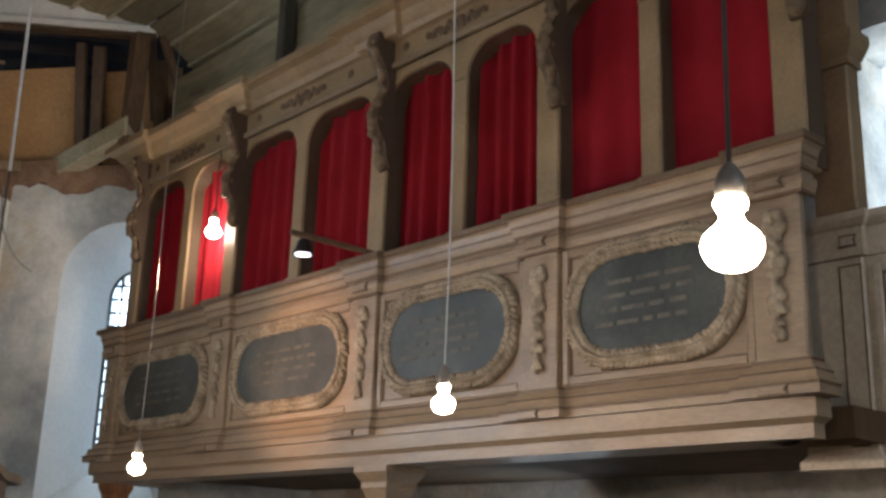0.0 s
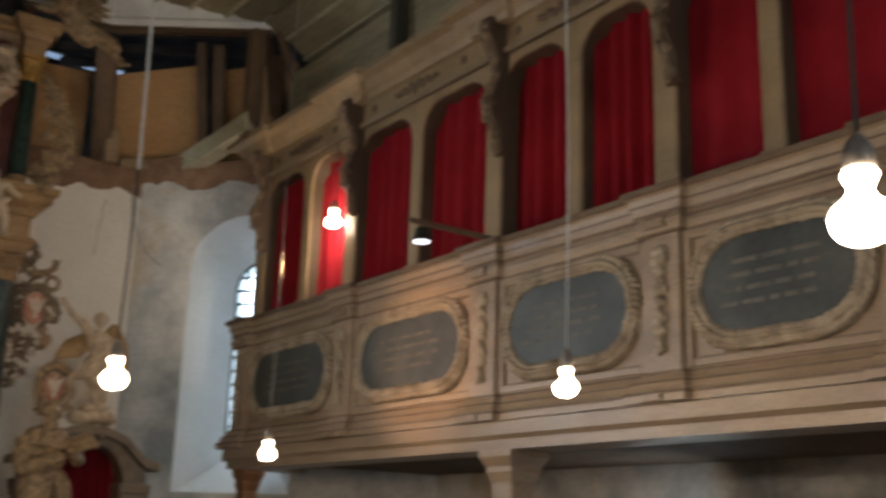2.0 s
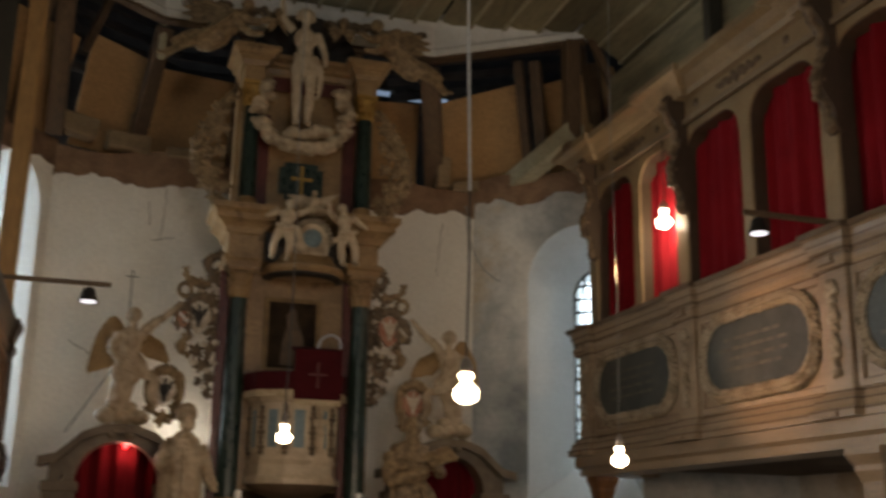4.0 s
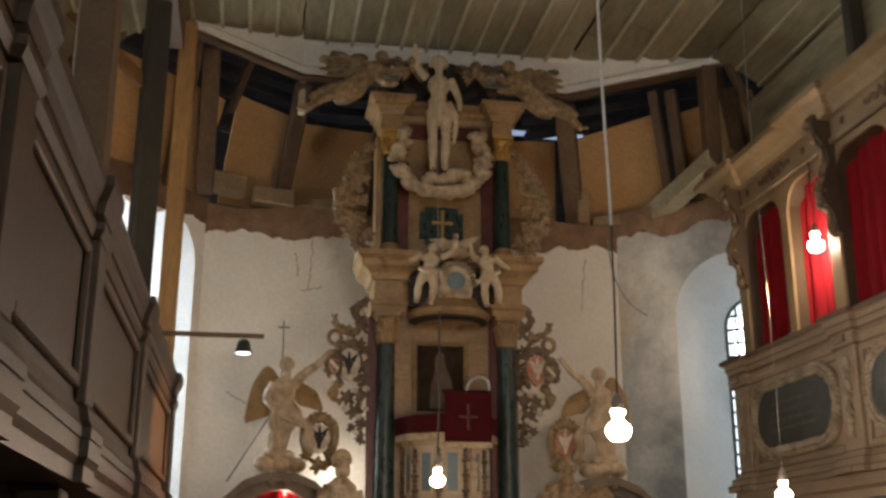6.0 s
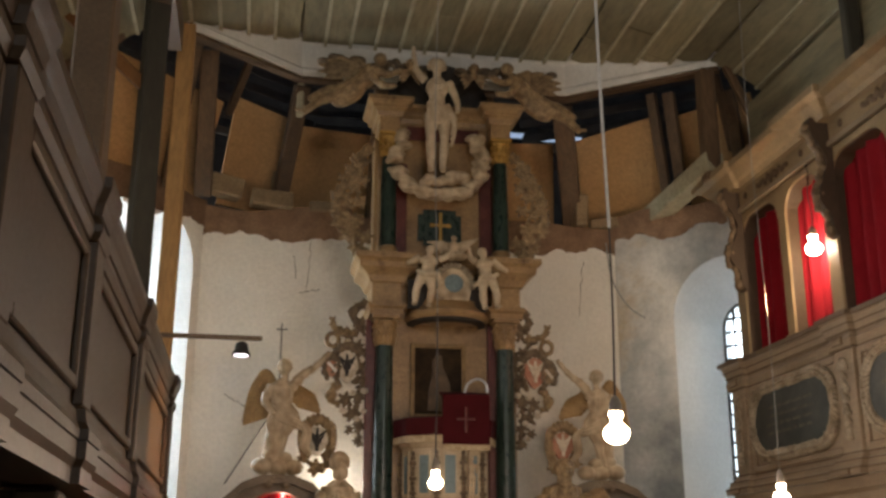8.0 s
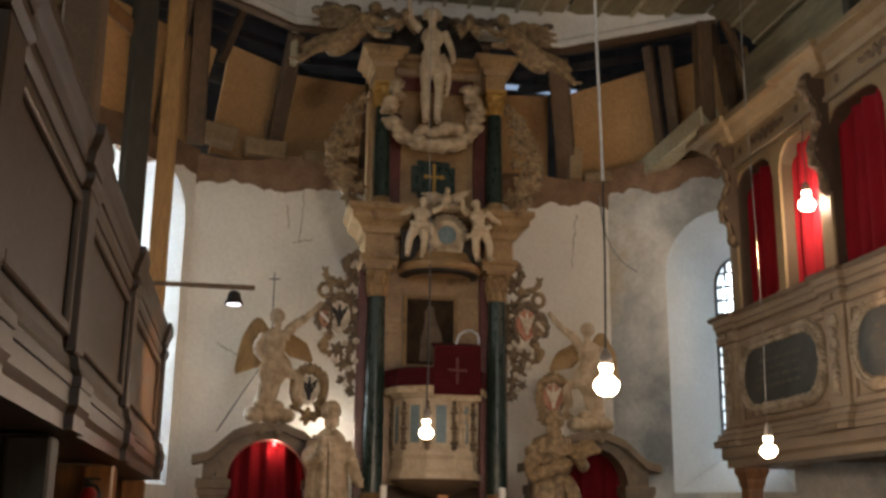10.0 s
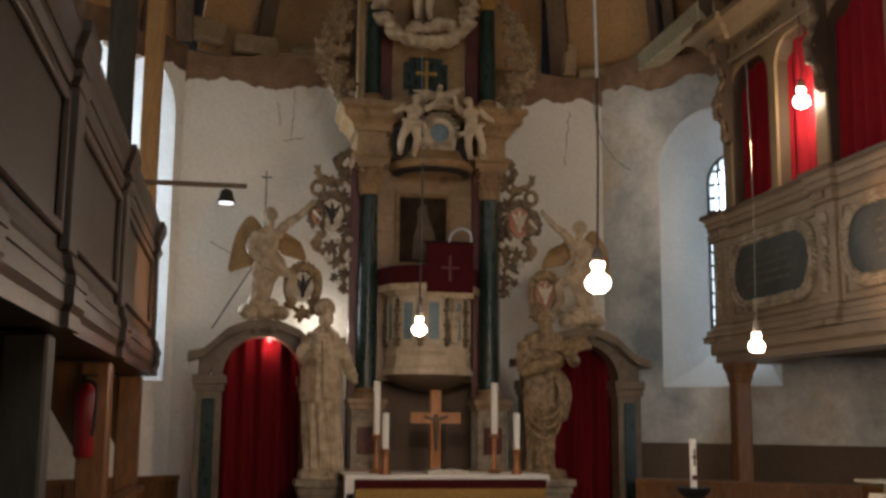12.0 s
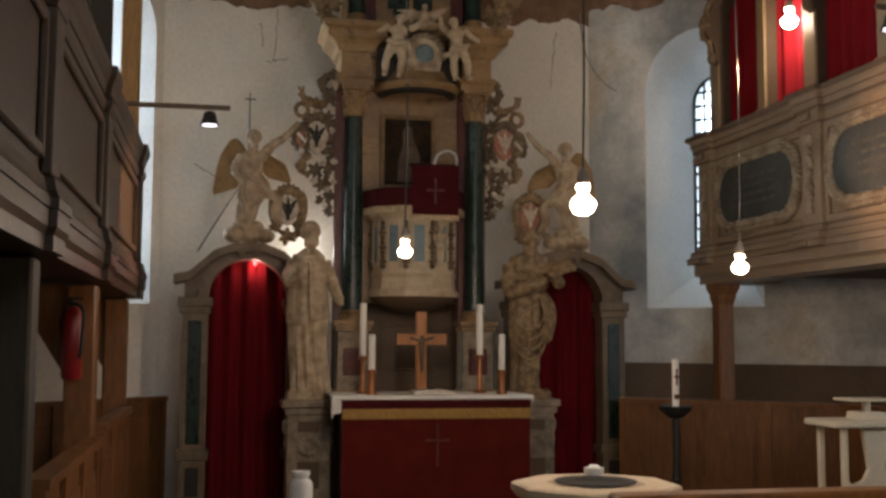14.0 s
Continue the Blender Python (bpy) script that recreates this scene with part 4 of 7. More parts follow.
# curtains
def curtain(y0, y1, x, z0, z1, folds, amp, seed, group="red curtains in the gallery openings", mat=None, axis="x", label="dark red cloth curtain hanging in folds"):
    rng = random.Random(seed)
    bm = bm_new()
    n = max(int(folds * 8), 12)
    offs = [rng.uniform(-0.5, 0.5) for _ in range(8)]
    rows = []
    zs = [z0 + (z1 - z0) * k / 8 for k in range(9)]
    for z in zs:
        t = (z - z0) / (z1 - z0)
        row = []
        for i in range(n + 1):
            f = i / n
            d = amp * (1.15 - 0.35 * t) * (math.sin(2 * math.pi * folds * f + offs[0] + 0.5 * math.sin(5 * f + offs[1]) + 0.25 * t * offs[2]) + 0.4 * math.sin(2 * math.pi * folds * 0.43 * f + offs[3] * 6))
            u = y0 + (y1 - y0) * f
            row.append((x + d, u, z) if axis == "x" else (u, x + d, z))
        rows.append(row)
    th = 0.006
    fr = [[bm.verts.new(c) for c in row] for row in rows]
    bk = [[bm.verts.new((c[0] + (th if axis == "x" else 0), c[1] + (0 if axis == "x" else th), c[2])) for c in row] for row in rows]
    for a, b in zip(fr, fr[1:]):
        for i in range(n):
            bm.faces.new((a[i], a[i + 1], b[i + 1], b[i]))
    for a, b in zip(bk, bk[1:]):
        for i in range(n):
            bm.faces.new((b[i], b[i + 1], a[i + 1], a[i]))
    for k in range(8):
        for i in (0, n):
            bm.faces.new((fr[k][i], fr[k + 1][i], bk[k + 1][i], bk[k][i]))
    return solo("curtain", bm, mat or CURTAIN, label, "curtain", group, smooth=True, loc=(x, y0, z0) if axis == "x" else (y0, x, z0))


for i, (p, q) in enumerate(zip(posts, posts[1:])):
    flat = q < 3.9
    gap = (0.0, 0.02, 0.05, 0.0, 0.0, 0.03, 0, 0)[i]
    curtain(q + 0.03, p - 0.03 - gap, AX1 + (0.0 if flat else 0.02), 3.34, 4.93, 3.0 if flat else 5.0, 0.012 if flat else 0.034, 10 + i)
bm = bm_new()
tube(bm, [(AX1 + 0.04, 2.3, 4.95), (AX1 + 0.04, 9.0, 4.95)], 0.012, 8)
solo("curtain_rod", bm, IRON, "thin dark curtain rod behind the arcade", "rod", loc=(AX1 + 0.06, 2.3, 4.95))
# wall above the arcade, behind the cornice
bm = bm_new()
box(bm, AX1, AX1 + 0.12, 2.3, 8.9, 4.96, 5.95)
solo("wall_above_arcade", bm, CEILING, "plank wall between gallery cornice and ceiling", kind="structure", smooth=False)
beam("ceiling_hanger", (4.4, 6.9, 5.25), (4.4, 6.9, 6.35), 0.12, 0.1, DARKPOST, "dark iron-bound hanger post above the gallery cornice")

# set-back part of the gallery next to the camera
pier = thing("corner_pier", (4.8, 2.44, 3.26), "cream painted flat pier with a moulded capital", "pier")
bm = bm_new()
box(bm, 4.74, 4.86, 2.33, 2.55, 3.26, 4.05, 0.01)
part("shaft", bm, OCHRE, pier)
bm = bm_new()
sweep(bm, [(0, 4.02), (0.02, 4.02), (0.02, 4.06), (0.05, 4.1), (0.07, 4.14), (0.07, 4.18), (0.03, 4.2), (0.03, 4.42), (0.09, 4.5), (0.09, 4.6), (-0.04, 4.6), (-0.04, 4.02)], [(4.86, 2.55), (4.74, 2.55), (4.74, 2.33), (4.86, 2.33)])
part("capital", bm, OCHRE, pier, smooth=False)
bm = bm_new()
box(bm, 4.75, 4.85, 2.34, 2.54, 4.6, 5.8)
part("upper_shaft", bm, OCHRE, pier)
setback = thing("gallery_parapet", (4.85, 0.9, 2.05), "pale cream painted panelled parapet of the set-back gallery", "parapet")
STEP = [2.5, 1.5, 0.6, -0.3]
for prof in ([(0, 3.05), (0.012, 3.05), (0.012, 3.19), (0.03, 3.2), (0.05, 3.225), (0.055, 3.26), (-0.15, 3.26), (-0.15, 3.05)], [(0, 2.05), (0.05, 2.05), (0.05, 2.085), (0.03, 2.11), (0.018, 2.13), (0.018, 2.22), (0, 2.245), (-0.05, 2.245), (-0.05, 2.05)]):
    bm = bm_new()
    sweep(bm, prof, breaks(4.82, STEP, 0.31, 0.035, 2.7, -1.5))
    part("moulding", bm, PALECREAM, setback, smooth=False)
bm = bm_new()
box(bm, 4.82, 4.88, -1.5, 2.7, 2.06, 3.13)
part("back_board", bm, PALECREAM, setback, smooth=False)
for y in STEP:
    bm = bm_new()
    box(bm, 4.785, 4.818, y - 0.15, y + 0.15, 2.25, 3.045, 0.005)
    pil = part("pilaster", bm, PALECREAM, setback)
    inset(pil, 4.785, y - 0.145, y - 0.03, 2.28, 3.01, 0.008)
    tablet_on(pil, 4.773, y - 0.09, 0.045, 3.125, 0.03, PALECREAM)
    tablet_on(pil, 4.767, y - 0.09, 0.045, 2.175, 0.026, PALECREAM)
for p, q in zip(STEP, STEP[1:]):
    y0, y1 = q + 0.19, p - 0.19
    bm = bm_new()
    for r in ((y0, y0 + 0.04, 2.3, 3.0), (y1 - 0.04, y1, 2.3, 3.0), (y0 + 0.04, y1 - 0.04, 2.3, 2.34), (y0 + 0.04, y1 - 0.04, 2.96, 3.0)):
        box(bm, 4.795, 4.818, *r, 0.005)
    frame_part = part("panel_frame", bm, PALECREAM, setback)
    inset(frame_part, 4.818, y0 + 0.035, y1 - 0.035, 2.335, 2.965, 0.014)
bm = bm_new()
box(bm, 4.85, SIDE_R, -1.5, 2.28, 1.95, 2.04)
solo("gallery_floor_near", bm, TIMBER, "dark wooden floor of the set-back gallery", kind="structure", smooth=False)

# ---- left-hand gallery ----
LX = -0.70
# the parapet's shade against the windows is put into its paint colour
left = thing("gallery_parapet", (LX, 4.0, 1.94), "brown painted panelled gallery parapet with its shadow in the colour", "parapet")
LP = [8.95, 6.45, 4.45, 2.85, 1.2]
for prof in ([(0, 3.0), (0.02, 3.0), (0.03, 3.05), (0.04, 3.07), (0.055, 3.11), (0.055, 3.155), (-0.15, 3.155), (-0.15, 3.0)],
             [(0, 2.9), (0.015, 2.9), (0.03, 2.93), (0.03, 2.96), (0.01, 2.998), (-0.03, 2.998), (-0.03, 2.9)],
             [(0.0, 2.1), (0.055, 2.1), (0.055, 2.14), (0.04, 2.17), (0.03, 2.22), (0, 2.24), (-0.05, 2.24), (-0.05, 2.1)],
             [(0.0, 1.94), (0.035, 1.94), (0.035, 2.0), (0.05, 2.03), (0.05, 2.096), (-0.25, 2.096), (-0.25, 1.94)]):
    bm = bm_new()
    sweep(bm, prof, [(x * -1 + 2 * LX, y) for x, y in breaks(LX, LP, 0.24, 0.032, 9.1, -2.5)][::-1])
    part("moulding", bm, SHADEBROWN, left, smooth=False)
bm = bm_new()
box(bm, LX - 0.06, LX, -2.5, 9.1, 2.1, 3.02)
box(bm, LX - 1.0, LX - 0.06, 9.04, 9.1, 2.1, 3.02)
part("back_board", bm, SHADEBROWN, left, smooth=False)
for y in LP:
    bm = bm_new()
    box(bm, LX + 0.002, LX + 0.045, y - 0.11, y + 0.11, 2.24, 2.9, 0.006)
    part("pilaster", bm, SHADEBROWN, left)
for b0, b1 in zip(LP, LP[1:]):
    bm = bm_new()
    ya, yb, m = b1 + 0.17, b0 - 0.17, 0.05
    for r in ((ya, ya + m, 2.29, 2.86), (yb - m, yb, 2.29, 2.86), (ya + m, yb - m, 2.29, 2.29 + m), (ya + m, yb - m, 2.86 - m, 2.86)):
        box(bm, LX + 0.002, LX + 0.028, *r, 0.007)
    part("panel_frame", bm, SHADEBROWN, left)
bm = bm_new()
box(bm, SIDE_L, LX - 0.3, -2.5, 9.0, 1.96, 2.1)
solo("gallery_floor_left", bm, TIMBER, "dark wooden gallery floor", kind="structure", smooth=False)
for y, mat in ((8.85, OAK), (6.75, OAK), (4.55, DARKPOST), (2.3, DARKPOST)):
    p = thing("gallery_post", (LX - 0.1, y, 0), "brown wooden post with a curved bracket under the gallery", "post", "posts under the gallery")
    bm = bm_new()
    box(bm, LX - 0.2, LX - 0.03, y - 0.09, y + 0.09, 0, 1.93, 0.012)
    part("shaft", bm, mat, p)
    bm = bm_new()
    pts = [(LX - 0.2, 1.93)] + [(LX - 0.2 - 0.5 + 0.5 * math.cos(a * math.pi / 16), 1.93 - 0.5 + 0.5 * math.sin(a * math.pi / 16) - 0.1) for a in range(8, -1, -1)]
    prism(bm, [(LX - 0.201, 1.4), (LX - 0.201, 1.93), (LX - 0.75, 1.93), (LX - 0.6, 1.85), (LX - 0.4, 1.72)], y - 0.05, y + 0.05, "y")
    part("bracket", bm, mat, p, smooth=False)
beam("gallery_upright", (-0.78, 9.02, 3.15), (-0.78, 9.08, 6.4), 0.15, 0.12, LIGHTOAK, "light ochre post standing on the gallery end", "posts above the gallery")
beam("gallery_upright", (-0.93, 8.1, 3.1), (-0.95, 8.15, 6.35), 0.17, 0.17, DARKPOST, "dark green-brown post rising from the gallery", "posts above the gallery")
beam("gallery_upright", (-0.95, 5.6, 3.1), (-0.98, 5.6, 6.3), 0.24, 0.2, BROWN, "dark brown post rising from the gallery", "posts above the gallery")
bm = bm_new()
box(bm, LX - 0.3, LX - 0.1, -2.5, 8.9, 6.05, 6.3)
solo("wall_plate", bm, BROWN, "brown timber plate under the ceiling", kind="structure", smooth=False)
for y in (8.1, 5.6):
    beam("brace", (-0.95, y + 0.05, 5.3), (-1.7, y + 0.1, 6.0), 0.1, 0.1, OAK, "brown diagonal timber brace above the gallery", "braces above the gallery")


# ---- lamps ----
def bulb(x, y, z, top, white_from, watts=1.0, thin=0.0055, pale=None, group="bare bulbs hanging on cables", size=1.0):
    """A bare lit bulb hanging base up from its cable; z is the middle of the glass."""
    b = thing("pendant_bulb", (x, y, z), "bare lit light bulb hanging from a long thin cable", "lamp", group)
    bm = bm_new()
    outline = curve_pts([(0.004, -0.064), (0.024, -0.061), (0.047, -0.05), (0.062, -0.028), (0.066, -0.004), (0.056, 0.018), (0.035, 0.037), (0.026, 0.052), (0.027, 0.064), (0.035, 0.08), (0.036, 0.092), (0.028, 0.1), (0.012, 0.101)], 4)
    lathe(bm, [(p[0] * size, 0.1 + (p[1] - 0.1) * size) for p in outline], x, y, z, 32)
    g = part("glass", bm, GLOW, b, "glowing white bulb", smooth=True)
    g.visible_shadow = False
    bm = bm_new()
    lathe(bm, [(r * size, h) for r, h in ((0.03, 0.099), (0.034, 0.104), (0.034, 0.135), (0.029, 0.15), (0.02, 0.165), (0.008, 0.18))], x, y, z, 18)
    part("socket", bm, SOCKET, b, smooth=True)
    n = 10
    lean = [(x + 0.01 * math.sin(k), y, z + 0.175 + (top - z - 0.175) * k / n) for k in range(n + 1)]
    k = int(n * white_from)
    if k > 0:
        bm = bm_new()
        tube(bm, lean[:k + 1], 0.0055, 6)
        part("cable", bm, CABLE_D, b)
    if k < n:
        bm = bm_new()
        tube(bm, lean[k:], thin, 6)
        part("cable", bm, pale or CABLE_W, b)
    lamp_point("bulb_light", x, y, z, BULB_W * watts)


bulb(1.93, 1.23, 2.265, 6.72, 0.2)
bulb(2.95, 3.25, 2.18, 6.72, 0.0, 1.0, 0.0035, size=0.72)
bulb(2.92, 5.782, 2.018, 6.72, 0.0, 0.55, 0.0025, CABLE_G, size=0.7)
bulb(1.70, 4.98, 2.27, 6.72, 0.2, 2.0, 0.008, size=0.92)
bulb(1.072, 6.456, 2.12, 6.72, 0.2, 1.7, 0.003, CABLE_G, size=0.66)
bulb(4.335, 7.67, 4.15, 4.9, 1.0, 1.0)


# ---- carved figures ----
def drape(bm, rows, n=96, k=9, crease=0.12, twist=1.6, seed=1):
    """A carved garment: oval rings (z, cx, cy, rx, ry) joined to one skin with sharp upright creases that twist on the way up."""
    rng = random.Random(seed)
    ph = [rng.uniform(0, 6.3) for _ in range(4)]
    line = []
    for a, b in zip(rows, rows[1:]):
        for i in range(5):
            f = i / 5
            f = f * f * (3 - 2 * f)
            line.append([p + (q - p) * f for p, q in zip(a, b)])
    line.append(list(rows[-1]))
    z0, z1 = rows[0][0], rows[-1][0]
    rings = []
    for z, cx, cy, rx, ry in line:
        t = (z - z0) / (z1 - z0)
        amp = crease * (1 - 0.55 * t)
        ring = []
        for j in range(n):
            a = 2 * math.pi * j / n
            w = abs(math.sin(k * 0.5 * a + ph[0] + twist * t + 0.5 * math.sin(2 * a + ph[1]))) - 0.6
            w += 0.45 * (abs(math.sin(k * 0.83 * a + ph[2] - twist * 1.7 * t)) - 0.6)
            ring.append(bm.verts.new((cx + rx * (1 + amp * w) * math.cos(a), cy + ry * (1 + amp * w) * math.sin(a), z)))
        rings.append(ring)
    for a, b in zip(rings, rings[1:]):
        for j in range(n):
            bm.faces.new((a[j], a[(j + 1) % n], b[(j + 1) % n], b[j]))
    bm.faces.new(rings[0][::-1])
    bm.faces.new(rings[-1])


def carved_head(bm, x, y, z, r, beard=True, tilt=0.0):
    """A carved head looking towards -y, with brow, nose, locks and, for the old men, a parted beard."""
    m = pose(x, y, z, 0, tilt, 0)

    def b(dx, dy, dz, rx, ry, rz, seg=10):
        ball(bm, *(m @ Vector((dx * r, dy * r, dz * r))), rx * r, ry * r, rz * r, None, seg)
    b(0, 0, 0, 0.8, 0.9, 1.1, 16)
    b(0, -0.62, -0.25, 0.55, 0.35, 0.6)
    b(0, -0.98, -0.08, 0.13, 0.2, 0.28)
    for e in (-1, 1):
        b(e * 0.32, -0.8, 0.2, 0.28, 0.16, 0.1)
        b(e * 0.36, -0.72, -0.2, 0.24, 0.2, 0.2)
    for i in range(13):
        a = math.pi * (i - 1) / 10
        b(0.8 * math.cos(a), 0.12, 0.15 + 0.85 * math.sin(a), 0.26, 0.6, 0.3, 8)
    if beard:
        for i in range(7):
            d = (i - 3) * 0.2
            b(d, -0.75 + abs(d) * 0.35, -0.95 - 0.22 * (3 - abs(i - 3)) * 0.5, 0.17, 0.24, 0.55, 8)
    b(0, 0.05, -1.15, 0.48, 0.48, 0.6)


def sleeve(bm, pts, radii, hand=0.0):
    """An arm in a wide creased sleeve; the last point is the hand."""
    line = curve_pts(pts, 5)
    n = len(line)
    rad = [radii[0] + (radii[1] - radii[0]) * i / (n - 1) for i in range(n)]
    tube(bm, line, [r * (1 + 0.13 * math.sin(i * 2.4)) for i, r in enumerate(rad)], 12)
    if hand:
        ball(bm, *line[-1], hand, hand, hand * 1.2, None, 10)
        d = (line[-1] - line[-3]).normalized()
        for e in (-1, 0, 1):
            p = line[-1] + d * hand
            tube(bm, [line[-1] + Vector((e * hand * 0.5, 0, 0)), p + Vector((e * hand * 0.6, 0, -hand * 0.3))], hand * 0.32, 6)


def swag(bm, pts, r, rows=3, gap=0.035, drop=(0, 0, -1)):
    """Parallel rounded folds of cloth pulled across a body."""
    d = Vector(drop)
    for i in range(rows):
        line = curve_pts([Vector(p) + d * gap * i for p in pts], 5)
        n = len(line)
        tube(bm, line, [r * (0.35 + 0.75 * math.sin(math.pi * min(max(k / (n - 1), 0.06), 0.94))) for k in range(n)], 8, 0.8)


def wing(bm, root, top, tip, deep=0.03):
    """A half-folded wing: bony front edge from root over top to tip, with three layers of overlapping feathers behind it."""
    root, top, tip = Vector(root), Vector(top), Vector(tip)
    edge = curve_pts([root, root.lerp(top, 0.55) + Vector((0, 0, 0.04)), top, top.lerp(tip, 0.35) + (top - root).normalized() * 0.05], 5)
    n = len(edge)
    tube(bm, edge, [0.034 - 0.012 * i / n for i in range(n)], 8, 0.8)
    for row, (length, w) in enumerate(((1.0, 0.032), (0.66, 0.032), (0.36, 0.03))):
        for i in range(n):
            f = i / (n - 1)
            end = (root + (tip - top) * 0.55).lerp(tip, f)
            p = edge[i] + Vector((0, -0.012 * row, 0))
            q = p + (end - p) * length
            tube(bm, [p, p.lerp(q, 0.5) + Vector((0, -0.012 * row, 0)), p.lerp(q, 0.88), q], [w * 0.7, w, w * 0.8, 0.006], 7, 0.45)


def nude(bm, x, y, z, h, arm_l, arm_r, step=0.03, chub=1.0):
    """A plain standing figure of simple rounded masses, looking towards -y."""
    r = h * 0.045 * chub
    for s in (-1, 1):
        tube(bm, curve_pts([(x + s * 0.045 * h, y, z + 0.5 * h), (x + s * (0.05 + step) * h, y - 0.03 * h, z + 0.27 * h), (x + s * (0.04 + step) * h, y + 0.01 * h, z + 0.03 * h)], 4),
             [r * 1.55, r * 1.6, r * 1.45, r * 1.2, r * 1.0, r * 1.1, r * 1.0, r * 0.75, r * 0.6], 10)
        ball(bm, x + s * (0.045 + step) * h, y - 0.03 * h, z + 0.015 * h, r * 0.8, r * 1.5, r * 0.55, None, 8)
    ball(bm, x, y, z + 0.53 * h, 0.095 * h * chub, 0.07 * h * chub, 0.075 * h)
    ball(bm, x, y, z + 0.62 * h, 0.085 * h * chub, 0.065 * h * chub, 0.09 * h)
    ball(bm, x, y, z + 0.73 * h, 0.115 * h * chub, 0.075 * h * chub, 0.1 * h)
    tube(bm, [(x, y, z + 0.78 * h), (x, y - 0.01 * h, z + 0.87 * h)], r * 0.9, 10)
    ball(bm, x, y - 0.015 * h, z + 0.92 * h, 0.058 * h * chub ** 0.5, 0.065 * h * chub ** 0.5, 0.078 * h * chub ** 0.5)
    for k in range(7):
        a = math.pi * k / 6
        ball(bm, x + 0.06 * h * math.cos(a), y + 0.015 * h, z + (0.925 + 0.06 * math.sin(a)) * h, 0.025 * h, 0.045 * h, 0.028 * h, None, 8)
    for s, hand in ((-1, arm_l), (1, arm_r)):
        sh = Vector((x + s * 0.12 * h * chub, y, z + 0.79 * h))
        hd = Vector((x + hand[0] * h, y + hand[1] * h, z + hand[2] * h))
        el = (sh + hd) / 2 + Vector((s * 0.03 * h, 0.01 * h, -0.03 * h))
        tube(bm, curve_pts([sh, el, hd], 3), [r * 1.0, r * 0.98, r * 0.9, r * 0.8, r * 0.72, r * 0.6, r * 0.45], 8)
        ball(bm, *hd, r * 0.6, r * 0.6, r * 0.8, None, 8)


def scrolls(bm, pts, r0, r1, rng, y, leafy=0.05, deep=0.05):
    """A carved acanthus band: a tapering stem along (x, z) points with leaves to both sides."""
    line = curve_pts([(px, y, pz) for px, pz in pts], 6)
    n = len(line)
    tube(bm, line, [r0 + (r1 - r0) * i / (n - 1) for i in range(n)], 8)
    for i in range(1, n - 1):
        d = (line[i + 1] - line[i - 1]).normalized()
        for s in (-1, 1):
            a = math.atan2(d.z, d.x) + s * rng.uniform(0.5, 1.1)
            L_ = leafy * rng.uniform(0.7, 1.3) * (1 - 0.4 * i / n)
            c = line[i] + Vector((math.cos(a) * L_ * 0.8, -deep * rng.uniform(0, 0.5), math.sin(a) * L_ * 0.8))
            ball(bm, *c, L_, 0.028, L_ * 0.45, Matrix.Rotation(-a, 4, "Y"), 8)


def rosettes(bm, spots, y, rng):
    """Curled acanthus tufts: (x, z, radius) each, leaves fanning out from a rolled middle."""
    for x, z, r in spots:
        a0 = rng.uniform(0, 6.3)
        for k in range(6):
            a = a0 + k * 1.05 + rng.uniform(-0.2, 0.2)
            L_ = r * rng.uniform(0.8, 1.15)
            d = Vector((math.cos(a), 0, math.sin(a)))
            c = Vector((x, y, z))
            w = r * 0.3
            tube(bm, [c, c + d * L_ * 0.45 + Vector((0, -0.028, 0)), c + d * L_ * 0.85 + Vector((0, -0.012, 0)), c + d * L_ + Vector((0, -0.04, 0))], [w * 0.6, w, w * 0.75, w * 0.3], 7, 0.5)
        ball(bm, x, y - 0.03, z, r * 0.24, r * 0.22, r * 0.24, None, 8)


# ---- the altar ----
AC, AY = 1.66, 9.5
altar = thing("altar_retable", (AC, 9.7, 0), "tall baroque pulpit altar of painted marbled wood with green columns", "altar")
bm = bm_new()
box(bm, 0.98, 2.34, 9.62, 9.9, 1.96, 3.88)
part("lower_wall", bm, ALTARPAINT, altar, smooth=False)
# recess board and panel in dark brown: the pulpit's shadow as colour
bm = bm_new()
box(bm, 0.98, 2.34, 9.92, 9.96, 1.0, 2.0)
part("recess_back", bm, BROWN, altar, "brown board with the recess shade below the pulpit in its colour", smooth=False)
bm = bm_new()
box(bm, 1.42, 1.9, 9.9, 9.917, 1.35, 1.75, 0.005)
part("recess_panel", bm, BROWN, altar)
bm = bm_new()
box(bm, 1.0, 2.3, 9.64, 9.86, 4.38, 5.66)
part("upper_wall", bm, ALTARPAINT, altar, smooth=False)
bm = bm_new()
box(bm, 0.72, 2.62, 9.45, 9.9, 0.0, 1.14, 0.01)
part("plinth", bm, GREYBEIGE, altar)
